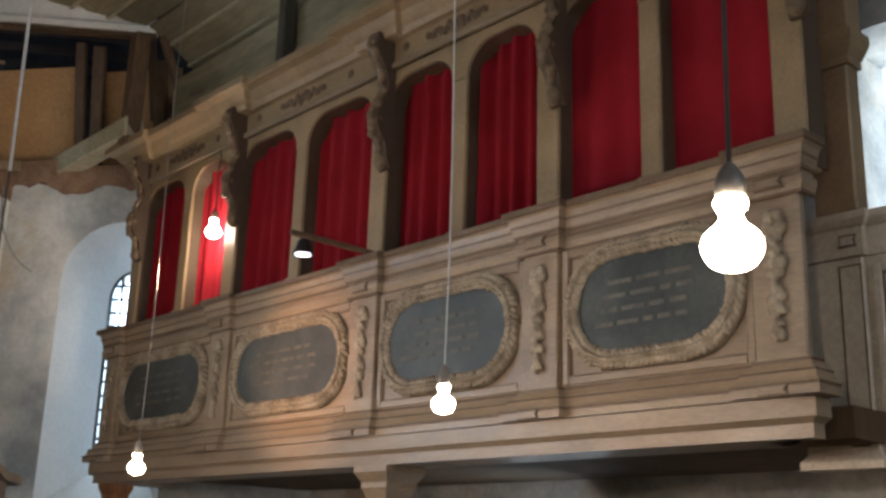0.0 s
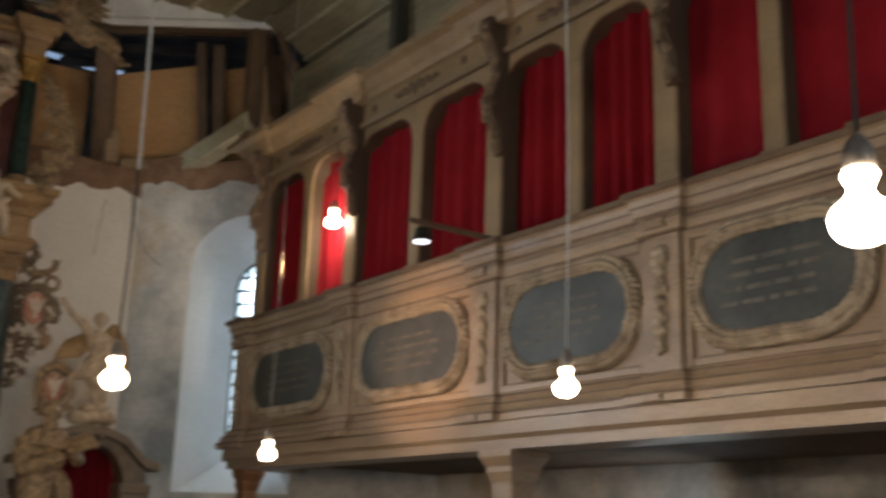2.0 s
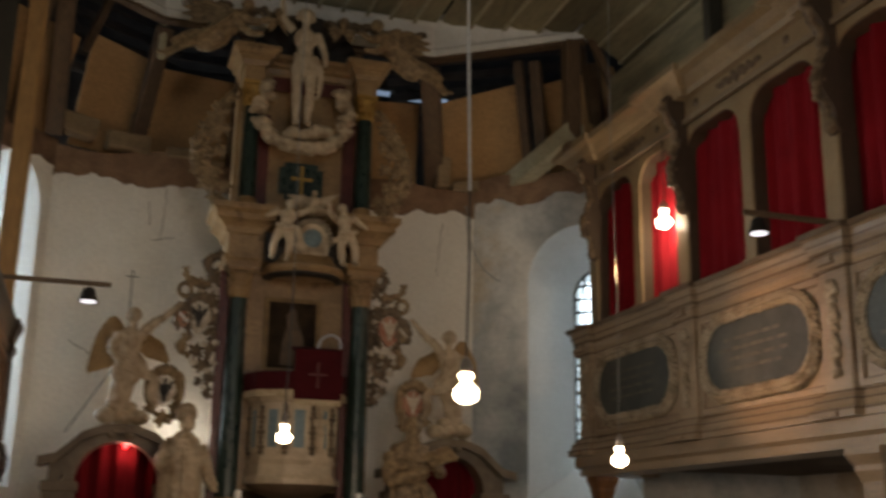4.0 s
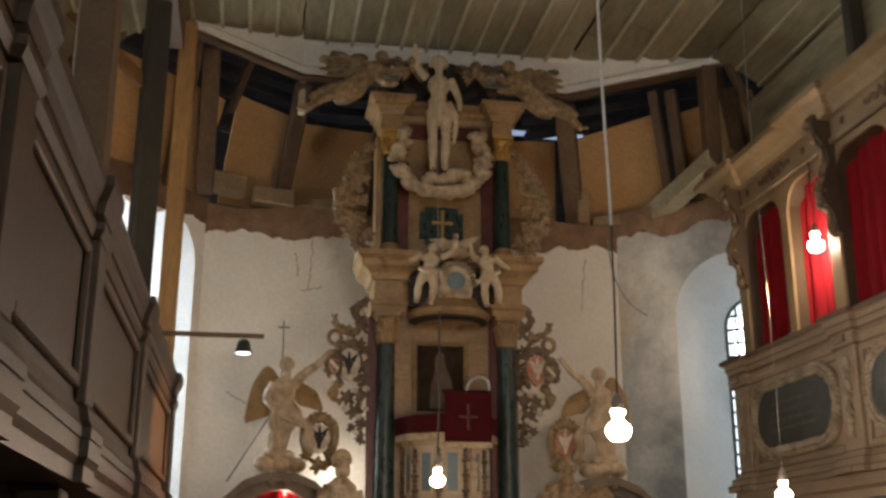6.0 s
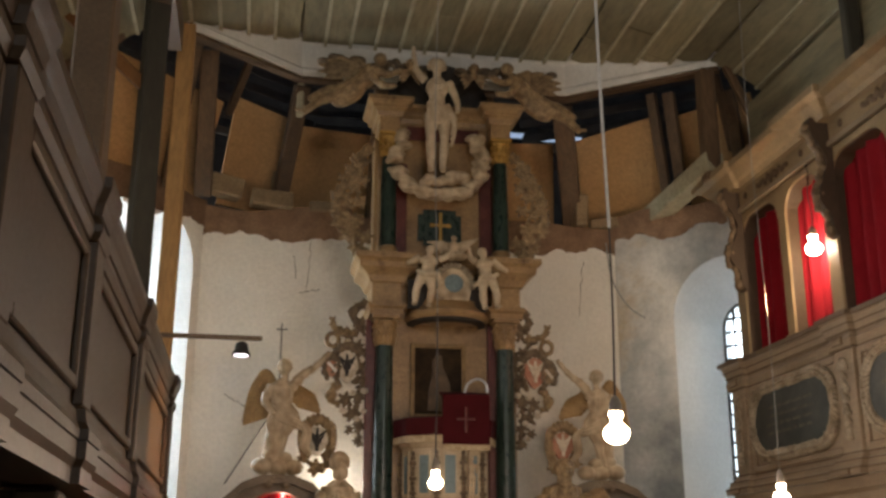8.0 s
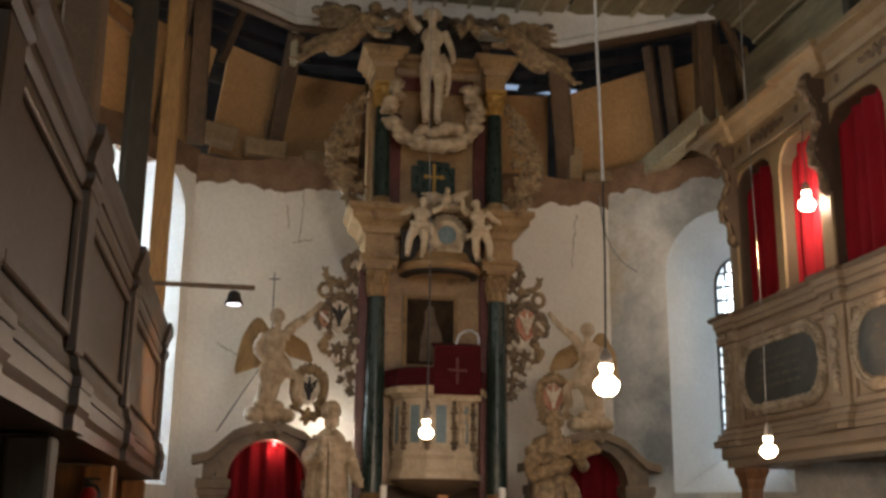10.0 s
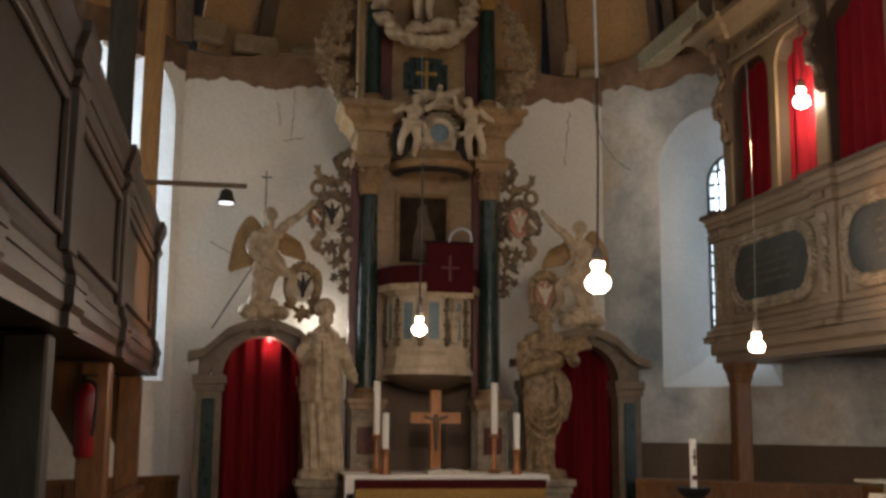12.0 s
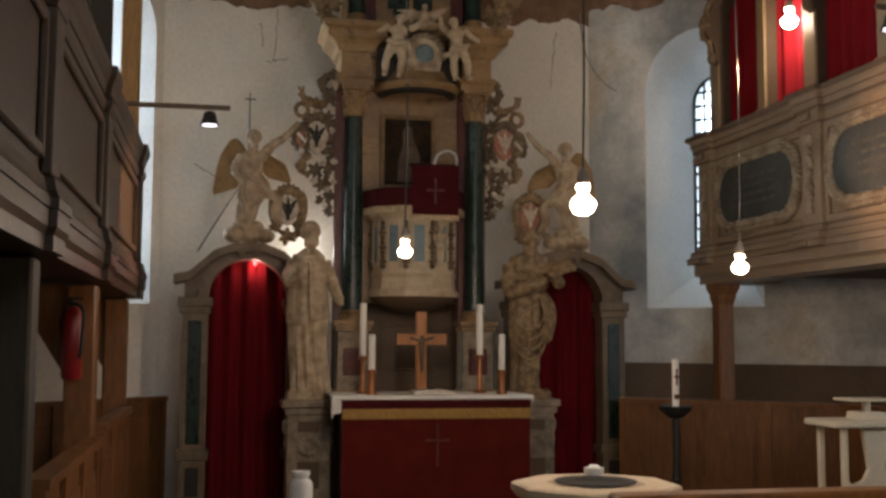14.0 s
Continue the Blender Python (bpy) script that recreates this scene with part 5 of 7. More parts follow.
for s in (-1, 1):
    bm = bm_new()
    x = AC + (-0.65 if s < 0 else 0.47)
    box(bm, x - 0.06, x + 0.06, 9.56, 9.63, 1.8, 3.86, 0.005)
    part("red_pilaster", bm, REDMARBLE, altar, "dark red marbled pilaster strip behind the column")
    bm = bm_new()
    x = AC + s * 0.575
    box(bm, x - 0.045, x + 0.045, 9.585, 9.645, 4.45, 5.4, 0.005)
    part("side_pilaster", bm, ALTARPAINT, altar)
    bm = bm_new()
    x = AC + s * 0.41
    box(bm, x - 0.06, x + 0.06, 9.6, 9.65, 4.45, 5.4, 0.005)
    part("red_pilaster", bm, REDMARBLE, altar)
    # pedestal
    x = AC + s * 0.555
    bm = bm_new()
    box(bm, x - 0.135, x + 0.135, 9.36, 9.64, 1.15, 1.7, 0.008)
    ped = part("pedestal", bm, GREYBEIGE, altar)
    bm = bm_new()
    box(bm, x - 0.08, x + 0.08, 9.345, 9.358, 1.32, 1.55, 0.004)
    part("inset_panel", bm, REDMARBLE, ped)
    for z, w in ((1.15, 0.03), (1.7, 0.02), (1.745, 0.04)):
        bm = bm_new()
        box(bm, x - 0.135 - w, x + 0.135 + w, 9.36 - w, 9.6, z, z + 0.044, 0.008)
        part("pedestal_moulding", bm, ALTARPAINT, ped)
    # columns of both storeys
    for x, z0, z1, zc, r, yy in ((AC + s * 0.551, 1.785, 3.60, 3.87, 0.088, AY), (AC + s * 0.535, 4.44, 5.42, 5.66, 0.075, AY + 0.02)):
        bm = bm_new()
        lathe(bm, [(r, z0 + 0.1), (r * 1.01, z0 + (z1 - z0) * 0.35), (r * 0.86, z1)], x, yy, 0, 24)
        col = part("column", bm, GREEN, altar, "dark green marbled column", smooth=60)
        bm = bm_new()
        lathe(bm, [(r * 1.35, z0), (r * 1.35, z0 + 0.03), (r * 1.25, z0 + 0.045), (r * 1.1, z0 + 0.06), (r * 1.2, z0 + 0.08), (r * 1.02, z0 + 0.099)], x, yy, 0, 20)
        part("column_base", bm, ALTARPAINT, col, smooth=60)
        bm = bm_new()
        hc = zc - z1
        lathe(bm, [(r * 0.95, z1), (r * 1.02, z1 + 0.012), (r * 0.9, z1 + 0.024), (r * 0.9, z1 + hc * 0.55), (r * 1.25, z1 + hc * 0.82)], x, yy, 0, 20)
        for row, (zz, rr, L_) in enumerate(((z1 + hc * 0.22, r * 0.95, hc * 0.2), (z1 + hc * 0.48, r * 1.02, hc * 0.2))):
            for k in range(8):
                a = 2 * math.pi * (k + row * 0.5) / 8
                ball(bm, x + rr * math.cos(a), yy + rr * math.sin(a), zz, 0.02, r * 0.3, L_, Matrix.Rotation(a, 4, "Z"), 7)
                ball(bm, x + rr * 1.18 * math.cos(a), yy + rr * 1.18 * math.sin(a), zz + L_ * 0.9, 0.018, r * 0.22, 0.018, Matrix.Rotation(a, 4, "Z"), 6)
        for k in range(4):
            a = math.pi / 4 + k * math.pi / 2
            ball(bm, x + r * 1.3 * math.cos(a), yy + r * 1.3 * math.sin(a), z1 + hc * 0.78, r * 0.3, r * 0.3, r * 0.34, None, 8)
        box(bm, x - r * 1.4, x + r * 1.4, yy - r * 1.4, yy + r * 1.4, z1 + hc * 0.86, zc, 0.008)
        part("capital", bm, GOLD if z0 > 4 else ALTARPAINT, col, "carved leafy capital with old gilding", smooth=40)


def entablature(z0, z1, blocks, back, prof, mat, name):
    for xa, xb, yf in blocks:
        bm = bm_new()
        box(bm, xa, xb, yf, back, z0, z1 - 0.02)
        part(name, bm, ALTARPAINT, altar, smooth=False)
        bm = bm_new()
        sweep(bm, prof, [(xa, back), (xa, yf), (xb, yf), (xb, back)])
        part("cornice", bm, mat, altar, smooth=False)


P1 = [(0, 4.16), (0.03, 4.17), (0.05, 4.22), (0.08, 4.25), (0.13, 4.28), (0.13, 4.33), (0.17, 4.36), (0.17, 4.41), (-0.05, 4.41), (-0.05, 4.16)]
P1b = [(0, 3.87), (0.02, 3.87), (0.02, 3.92), (0.04, 3.94), (0.04, 3.97), (-0.03, 3.97), (-0.03, 3.87)]
entablature(3.87, 4.4, [(0.98, 1.24, 9.4), (2.08, 2.34, 9.4), (1.245, 2.075, 9.55)], 9.86, P1, ALTARPAINT, "entablature")
entablature(3.87, 4.0, [(0.98, 1.24, 9.395), (2.08, 2.34, 9.395)], 9.86, P1b, ALTARPAINT, "architrave")
P2 = [(0, 5.8), (0.02, 5.8), (0.03, 5.85), (0.07, 5.87), (0.07, 5.9), (0.12, 5.93), (0.12, 5.97), (-0.05, 5.97), (-0.05, 5.8)]
entablature(5.66, 5.97, [(1.02, 1.21, 9.42), (2.09, 2.28, 9.42), (1.215, 2.085, 9.58)], 9.86, P2, ALTARPAINT, "upper_entablature")
bm = bm_new()
box(bm, 1.3, 2.0, 9.57, 9.579, 5.64, 5.78)
part("red_frieze", bm, REDMARBLE, altar, smooth=False)
# painting in the lower storey
bm = bm_new()
for r in ((1.36, 1.40, 2.98, 3.66), (1.83, 1.87, 2.98, 3.66), (1.40, 1.83, 2.98, 3.02), (1.40, 1.83, 3.62, 3.66)):
    box(bm, r[0], r[1], 9.585, 9.618, r[2], r[3], 0.006)
fr = part("picture_frame", bm, DULLGILT, altar, "narrow gilt picture frame")
bm = bm_new()
box(bm, 1.40, 1.83, 9.6, 9.616, 3.02, 3.62)
part("painting", bm, DARKPAINT, fr, "dark old oil painting with a pale plain shape", smooth=False)
bm = bm_new()
prism(bm, [(1.52, 3.05), (1.75, 3.05), (1.72, 3.3), (1.66, 3.45), (1.65, 3.55), (1.6, 3.57), (1.56, 3.5), (1.57, 3.4), (1.53, 3.25)], 9.594, 9.599, "y")
part("painted_shape", bm, PAINTLIGHT, fr, smooth=False)
# green tablet with a gilt cross
bm = bm_new()
c = 0.05
prism(bm, [(1.42 + c, 4.6), (1.83 - c, 4.6), (1.83 - c, 4.6 + c), (1.83, 4.6 + c), (1.83, 4.95 - c), (1.83 - c, 4.95 - c), (1.83 - c, 4.95), (1.42 + c, 4.95), (1.42 + c, 4.95 - c), (1.42, 4.95 - c), (1.42, 4.6 + c), (1.42 + c, 4.6 + c)], 9.59, 9.636, "y")
tab = part("green_tablet", bm, GREEN, altar, "dark green tablet with notched corners")
bm = bm_new()
box(bm, 1.615, 1.645, 9.574, 9.588, 4.65, 4.9, 0.004)
box(bm, 1.555, 1.705, 9.573, 9.587, 4.78, 4.81, 0.004)
for px, pz in ((1.63, 4.905), (1.55, 4.795), (1.71, 4.795), (1.63, 4.645)):
    ball(bm, px, 9.58, pz, 0.022, 0.008, 0.022, None, 8)
part("gilt_cross", bm, GOLD, tab)
# curved sounding board over the pulpit, with a clock cartouche
bm = bm_new()
lathe(bm, [(0.05, 3.82), (0.36, 3.84), (0.39, 3.87), (0.39, 3.9), (0.36, 3.92), (0.32, 3.96), (0.3, 4.02), (0.05, 4.05)], AC + 0.02, 9.58, 0, 20, a0=180, a1=360)
sb = part("sounding_board", bm, ALTARPAINT, altar, "rounded cream sounding board above the pulpit", smooth=40)
# black strip that stands for the shadow under the sounding board
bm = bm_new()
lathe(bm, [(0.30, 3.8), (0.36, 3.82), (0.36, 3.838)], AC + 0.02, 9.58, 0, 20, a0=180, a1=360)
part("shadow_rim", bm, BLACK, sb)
bm = bm_new()
prism(bm, [(1.55, 4.0), (1.84, 4.0), (1.86, 4.1), (1.83, 4.22), (1.76, 4.29), (1.70, 4.31), (1.63, 4.29), (1.56, 4.22), (1.53, 4.1)], 9.27, 9.36, "y")
cart = part("cartouche", bm, STONE, altar, "pale carved cartouche with a round dial")
bm = bm_new()
lathe(bm, [(0.075, -0.015), (0.085, 0.0), (0.07, 0.012), (0.05, 0.012)], 0, 0, 0, 18)
move(bm.verts, pose(1.70, 9.26, 4.15, 90))
part("dial", bm, BLUEPANEL, cart, "round grey-blue dial", smooth=40)
rng = random.Random(3)
bm = bm_new()
for k in range(16):
    a = math.pi * k / 15
    ball(bm, 1.70 + 0.17 * math.cos(a), 9.27, 4.12 + 0.2 * math.sin(a), 0.035, 0.03, 0.022, Matrix.Rotation(-a, 4, "Y"), 8)
tagged(part("cartouche_scroll", bm, GREYBEIGE, cart), kind="stuff")
for x, pl, pr, nm in ((1.40, (-0.32, -0.04, 0.66), (0.34, -0.06, 0.97), "l"), (2.03, (-0.26, -0.06, 0.97), (0.36, -0.04, 0.6), "r")):
    bm = bm_new()
    q = 1 if nm == "l" else -1
    nude(bm, 0, 0, 0, 0.56, pl, pr, 0.07, 1.3)
    tube(bm, curve_pts([(-0.08, -0.05, 0.3), (0.0, -0.075, 0.27), (0.09, -0.04, 0.3), (0.14 * q, 0, 0.22)], 4), 0.022, 8)
    move(bm.verts, pose(x, 9.22, 3.92, 0, 9 * q, -14 * q))
    fuse(solo("cherub_statue", bm, FLESH, "small ivory painted cherub carving on the sounding board", "statue", "cherubs above the pulpit", smooth=True, loc=(x, 9.24, 3.93)), 0.007)
bm = bm_new()
ball(bm, 1.70, 9.3, 4.49, 0.045, 0.05, 0.075)
ball(bm, 1.70, 9.26, 4.57, 0.028)
for s in (-1, 1):
    for k in range(4):
        tube(bm, [(1.70, 9.31, 4.5), (1.70 + s * 0.1, 9.31, 4.535 - 0.02 * k), (1.70 + s * (0.24 - 0.04 * k), 9.31, (4.6 if s > 0 else 4.54) - 0.035 * k)], [0.025, 0.032, 0.01], 6, 0.5)
ball(bm, 1.72, 9.28, 4.41, 0.12, 0.06, 0.045)
fuse(solo("dove_carving", bm, STONE, "pale carved dove with spread wings", "statue", smooth=True, loc=(1.7, 9.3, 4.35)), 0.007)
# added black sheet: shade behind the cherubs given as colour
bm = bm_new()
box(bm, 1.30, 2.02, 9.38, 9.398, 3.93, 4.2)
part("cherub_back", bm, BLACK, altar, "black board that stands for the shade behind the cherubs", smooth=False)
# cloud round the feet of the top figure
bm = bm_new()
rng = random.Random(12)
ring = curve_pts([(1.30, 9.46, 5.70), (1.25, 9.44, 5.52), (1.23, 9.43, 5.33), (1.33, 9.42, 5.16), (1.5, 9.4, 5.09), (1.63, 9.4, 5.08), (1.76, 9.4, 5.09), (1.93, 9.42, 5.16), (2.03, 9.43, 5.33), (2.01, 9.44, 5.52), (1.96, 9.46, 5.70)], 3)
for k, p in enumerate(ring):
    for e in range(3):
        ball(bm, p.x - 0.035 + rng.uniform(-0.045, 0.045), p.y + rng.uniform(-0.05, 0.02), p.z - 0.05 + rng.uniform(-0.035, 0.035), rng.uniform(0.055, 0.085), 0.055, rng.uniform(0.03, 0.046), pose(0, 0, 0, 0, rng.uniform(-30, 30), 0), 10)
for k in range(14):
    ball(bm, 1.63 + rng.uniform(-0.2, 0.2), 9.4, 5.17 + rng.uniform(-0.03, 0.07), rng.uniform(0.05, 0.08), 0.06, 0.045, None, 10)
fuse(part("cloud", bm, STONE, altar, "pale bulging carved cloud ring", smooth=True), 0.01)
bm = bm_new()
nude(bm, 1.555, 9.36, 5.24, 1.18, (-0.2, -0.03, 1.05), (0.16, -0.06, 0.52), 0.005, 0.8)
for k in range(6):
    tube(bm, curve_pts([(1.46, 9.32, 5.93 - 0.03 * k), (1.555, 9.28, 5.87 - 0.03 * k), (1.67, 9.33, 5.92 - 0.02 * k)], 4), 0.022, 6)
for k in range(3):
    tube(bm, curve_pts([(1.66, 9.33, 5.9 - 0.03 * k), (1.72, 9.32, 5.78 - 0.05 * k), (1.69, 9.33, 5.62 - 0.06 * k)], 4), [0.024 - 0.001 * i for i in range(9)], 6)
for k in range(4):
    ball(bm, 1.555 + (k % 2 - 0.5) * 0.07, 9.285, 6.1 - 0.045 * (k // 2), 0.032, 0.02, 0.024, None, 8)
fuse(solo("risen_figure_statue", bm, FLESH, "ivory painted standing figure with a raised arm on the cloud", "statue", smooth=True, loc=(1.555, 9.36, 5.24)), 0.008)
# dark radiance and two reclining winged figures on the top
bm = bm_new()
for k in range(15):
    a = math.pi * (k - 1) / 12
    tube(bm, [(1.63, 9.66, 6.0), (1.63 + 0.5 * math.cos(a), 9.66, 6.0 + 0.5 * math.sin(a))], [0.02, 0.07], 6, 0.3)
tagged(part("radiance", bm, BLACK, altar, "dark carved rays behind the top figure"), kind="stuff")
for s in (-1, 1):
    bm = bm_new()
    x0 = AC - 0.03 + s * 1.0
    W = lambda d, z, y=9.3: (AC - 0.05 + s * d, y, z)
    # stretched body, trailing legs, reaching arms
    tube(bm, curve_pts([W(1.06, 5.86), W(0.92, 5.95), W(0.8, 6.08), W(0.7, 6.2)], 5), [0.05, 0.07, 0.09, 0.105, 0.11, 0.11, 0.115, 0.12, 0.11, 0.1, 0.1, 0.105, 0.11, 0.105, 0.09, 0.06], 12, 0.8)
    for e, (kx, kz) in enumerate(((1.16, 5.86), (1.2, 5.78))):
        tube(bm, curve_pts([W(0.95, 5.95, 9.27), W(kx - 0.04, kz + 0.06, 9.24), W(kx + 0.12, kz - 0.06 * e - 0.02, 9.26)], 5), [0.075, 0.072, 0.07, 0.064, 0.058, 0.052, 0.046, 0.04, 0.035, 0.03, 0.026], 10)
    for e in range(6):
        tube(bm, curve_pts([W(0.75 + 0.06 * e, 6.2 - 0.05 * e, 9.22), W(0.86 + 0.06 * e, 6.06 - 0.05 * e, 9.19), W(0.97 + 0.06 * e, 5.98 - 0.05 * e, 9.23), W(1.04 + 0.07 * e, 5.9 - 0.03 * e, 9.3)], 4), 0.019, 6)
    carved_head(bm, *W(0.62, 6.3, 9.26), 0.062, False, -s * 25)
    sleeve(bm, [W(0.68, 6.2, 9.24), W(0.56, 6.12, 9.18), W(0.44, 6.16, 9.16)], (0.05, 0.024), 0.024)
    sleeve(bm, [W(0.74, 6.22, 9.26), W(0.62, 6.02, 9.18), W(0.5, 6.0, 9.16)], (0.05, 0.024), 0.024)
    for a0, L_ in ((-14, 0.5), (-4, 0.54), (6, 0.54), (16, 0.48), (27, 0.4), (40, 0.3)):
        c0 = Vector(W(0.66, 6.24, 9.4))
        d = Vector((s * math.cos(radians(a0)), 0.02, math.sin(radians(a0)) * 0.75))
        tube(bm, [c0, c0 + d * L_ * 0.5, c0 + d * L_ * 0.85, c0 + d * L_], [0.03, 0.042, 0.034, 0.008], 7, 0.45)
    fuse(solo("reclining_angel_statue", bm, CARVE, "pale reclining winged carving on the altar cornice", "statue", "winged figures on the altar", smooth=True, loc=(x0, 9.3, 6.01)), 0.007)
    bm = bm_new()
    rng = random.Random(80 + s)
    for k in range(16):
        ball(bm, *W(0.2 + 0.062 * k + rng.uniform(-0.02, 0.02), 6.38 + rng.uniform(-0.05, 0.03), 9.5), rng.uniform(0.05, 0.09), 0.06, rng.uniform(0.03, 0.05), None, 9)
    fuse(part("upper_cloud", bm, DARKCARVE, altar, "dark carved cloud bank behind the winged figures", smooth=True), 0.009)
    bm = bm_new()
    carved_head(bm, *W(0.31, 6.33, 9.36), 0.05, False)
    for e in (-1, 1):
        for k in range(4):
            tube(bm, [W(0.31, 6.27, 9.38), W(0.31 + e * (0.1 - 0.012 * k), 6.27 - 0.03 * k, 9.38), W(0.31 + e * (0.17 - 0.025 * k), 6.25 - 0.04 * k, 9.38)], [0.02, 0.024, 0.006], 6, 0.5)
    fuse(part("winged_head", bm, CARVE, altar, "small carved winged cherub head", smooth=True), 0.006)
    # carved bands along the upper storey and beside the lower one
    rng = random.Random(30 + s)
    X = lambda d: AC - 0.02 + s * d
    bm = bm_new()
    LIST = [(0.68, 4.42, 0.1), (0.78, 4.52, 0.09), (0.72, 4.64, 0.08), (0.88, 4.66, 0.1), (0.96, 4.78, 0.09), (0.82, 4.8, 0.09), (0.99, 4.92, 0.08), (0.9, 4.96, 0.09), (0.78, 4.98, 0.08), (0.96, 5.06, 0.08), (0.84, 5.12, 0.09), (0.93, 5.2, 0.08), (0.76, 5.2, 0.08), (0.86, 5.3, 0.08), (0.75, 5.38, 0.07), (0.7, 5.5, 0.06)]
    rosettes(bm, [(X(d), z, r) for d, z, r in LIST], 9.58, rng)
    scrolls(bm, [(X(0.66), 4.4), (X(0.84), 4.56), (X(0.82), 4.76), (X(0.98), 4.86), (X(0.97), 5.08), (X(0.82), 5.24), (X(0.82), 5.4), (X(0.68), 5.54)], 0.036, 0.022, rng, 9.56, 0.05)
    fuse(part("side_carving", bm, CARVE, altar, "openwork carved scrolls and foliage", smooth=True), 0.0065)
    # lower storey: a chain of leaves, volutes and knobs, open to the wall behind
    bm = bm_new()
    rosettes(bm, [(X(d), z, r) for d, z, r in ((0.74, 3.78, 0.08), (0.84, 3.7, 0.085), (0.95, 3.56, 0.06), (0.76, 3.6, 0.07), (0.72, 3.3, 0.06), (0.74, 3.15, 0.07), (0.86, 3.12, 0.08), (0.8, 3.0, 0.08), (0.73, 2.9, 0.06), (0.82, 2.86, 0.055), (0.75, 2.76, 0.05))], 9.6, rng)
    scrolls(bm, [(X(0.66), 4.0), (X(0.76), 3.98), (X(0.82), 3.9), (X(0.78), 3.82), (X(0.72), 3.86)], 0.03, 0.018, rng, 9.58, 0.035)
    scrolls(bm, [(X(0.7), 3.6), (X(0.7), 3.3), (X(0.76), 3.05), (X(0.72), 2.72)], 0.03, 0.02, rng, 9.62, 0.04)
    fuse(part("side_carving", bm, DARKCARVE, altar, "darkened openwork carved leaves and volutes", smooth=True), 0.0065)
    bm = bm_new()
    ring = [(X(0.99) + 0.055 * math.cos(a * math.pi / 8), 9.58, 3.66 + 0.06 * math.sin(a * math.pi / 8)) for a in range(17)]
    tube(bm, ring, 0.022, 8)
    ball(bm, X(0.99), 9.57, 3.16, 0.055, 0.05, 0.055, None, 14)
    scrolls(bm, [(X(0.9), 3.26), (X(0.97), 3.22), (X(0.99), 3.12), (X(0.92), 3.07)], 0.024, 0.014, rng, 9.58, 0.03)
    scrolls(bm, [(X(0.78), 3.72), (X(0.9), 3.74), (X(0.98), 3.78), (X(1.0), 3.86)], 0.022, 0.01, rng, 9.58, 0.03)
    fuse(part("side_carving", bm, CARVE, altar, "worn gilt carved ring and scroll", smooth=True), 0.006)
    bm = bm_new()
    for d, z, r in ((0.73, 3.48, 0.03), (0.7, 3.2, 0.028), (0.8, 3.18, 0.026), (0.88, 3.02, 0.03), (0.76, 2.95, 0.026), (0.78, 2.81, 0.024), (0.7, 3.02, 0.022), (0.86, 3.64, 0.03)):
        ball(bm, X(d), 9.54, z, r * 1.2, 0.03, r, None, 12)
    tagged(part("carved_fruit", bm, PALECARVE, altar, "chalky pale carved fruits", smooth=True), kind="stuff")
    # painted shields with mantling
    for k, (dx, z, w, h) in enumerate(((0.86, 3.42, 0.1, 0.155), (1.1, 2.76, 0.095, 0.14), (0.99, 3.4, 0.055, 0.085))):
        bm = bm_new()
        x = X(dx)
        out = [(x + w * math.cos(a) * (1 if math.sin(a) > -0.2 else 1 - 0.45 * (-math.sin(a) - 0.2)), z + h * (0.82 if math.sin(a) > 0 else 1) * math.sin(a)) for a in [2 * math.pi * e / 28 for e in range(28)]]
        prism(bm, out, 9.515, 9.56, "y")
        sh = part("shield", bm, (PALECARVE, PALECARVE, SHIELDRED)[k] if s < 0 else (SHIELDRED, SHIELDRED, CARVE)[k], altar, "small painted coat-of-arms shield", smooth=40)
        bm = bm_new()
        for e in range(18):
            a = math.pi * (-0.28 + 1.56 * e / 17)
            rr = 1.2 + 0.12 * math.sin(e * 2.6)
            ball(bm, x + w * rr * math.cos(a), 9.545, z + h * rr * math.sin(a), 0.04, 0.04, 0.024, Matrix.Rotation(-a - 0.8, 4, "Y"), 8)
        if k == 1:
            for e in (-1, 1):
                swag(bm, [(x + e * 0.03, 9.5, z + 0.17), (x + e * 0.115, 9.49, z + 0.12), (x + e * 0.13, 9.52, z - 0.04), (x + e * 0.1, 9.54, z - 0.16)], 0.02, 2, 0.02, (e, 0.3, 0.2))
            for e in range(7):
                ball(bm, x + (e - 3) * 0.032, 9.5, z + 0.18 - 0.006 * (e - 3) ** 2, 0.028, 0.04, 0.05, Matrix.Rotation((e - 3) * 0.3, 4, "Y"), 9)
            rosettes(bm, [(x, z - 0.24, 0.09), (x - s * 0.1, z - 0.2, 0.07), (x + s * 0.12, z - 0.16, 0.06)], 9.53, rng)
        else:
            for e in (-1, 0, 1):
                ball(bm, x + e * w * 0.5, 9.53, z + h * (1.15 - 0.12 * abs(e)), 0.035, 0.03, 0.05, None, 8)
        fuse(part("mantling", bm, CARVE if k == 1 else DARKCARVE, sh, "brown carved mantling round the shield", smooth=True), 0.006)
        bm = bm_new()
        if k == 2:
            prism(bm, [(x - 0.045, z + 0.03), (x - 0.03, z + 0.05), (x + 0.045, z - 0.03), (x + 0.03, z - 0.05)], 9.506, 9.513, "y")
        else:
            for q in (-1, 1):
                for f0, f1, f2 in ((0.02, 0.07, 0.055), (0.015, 0.055, 0.015), (0.01, 0.035, -0.025)):
                    prism(bm, [(x + q * 0.008, z + f2 - 0.05), (x + q * f1, z + f2), (x + q * (f1 + 0.006), z + f2 + 0.035), (x + q * f0, z + f2 - 0.012)], 9.5, 9.513, "y")
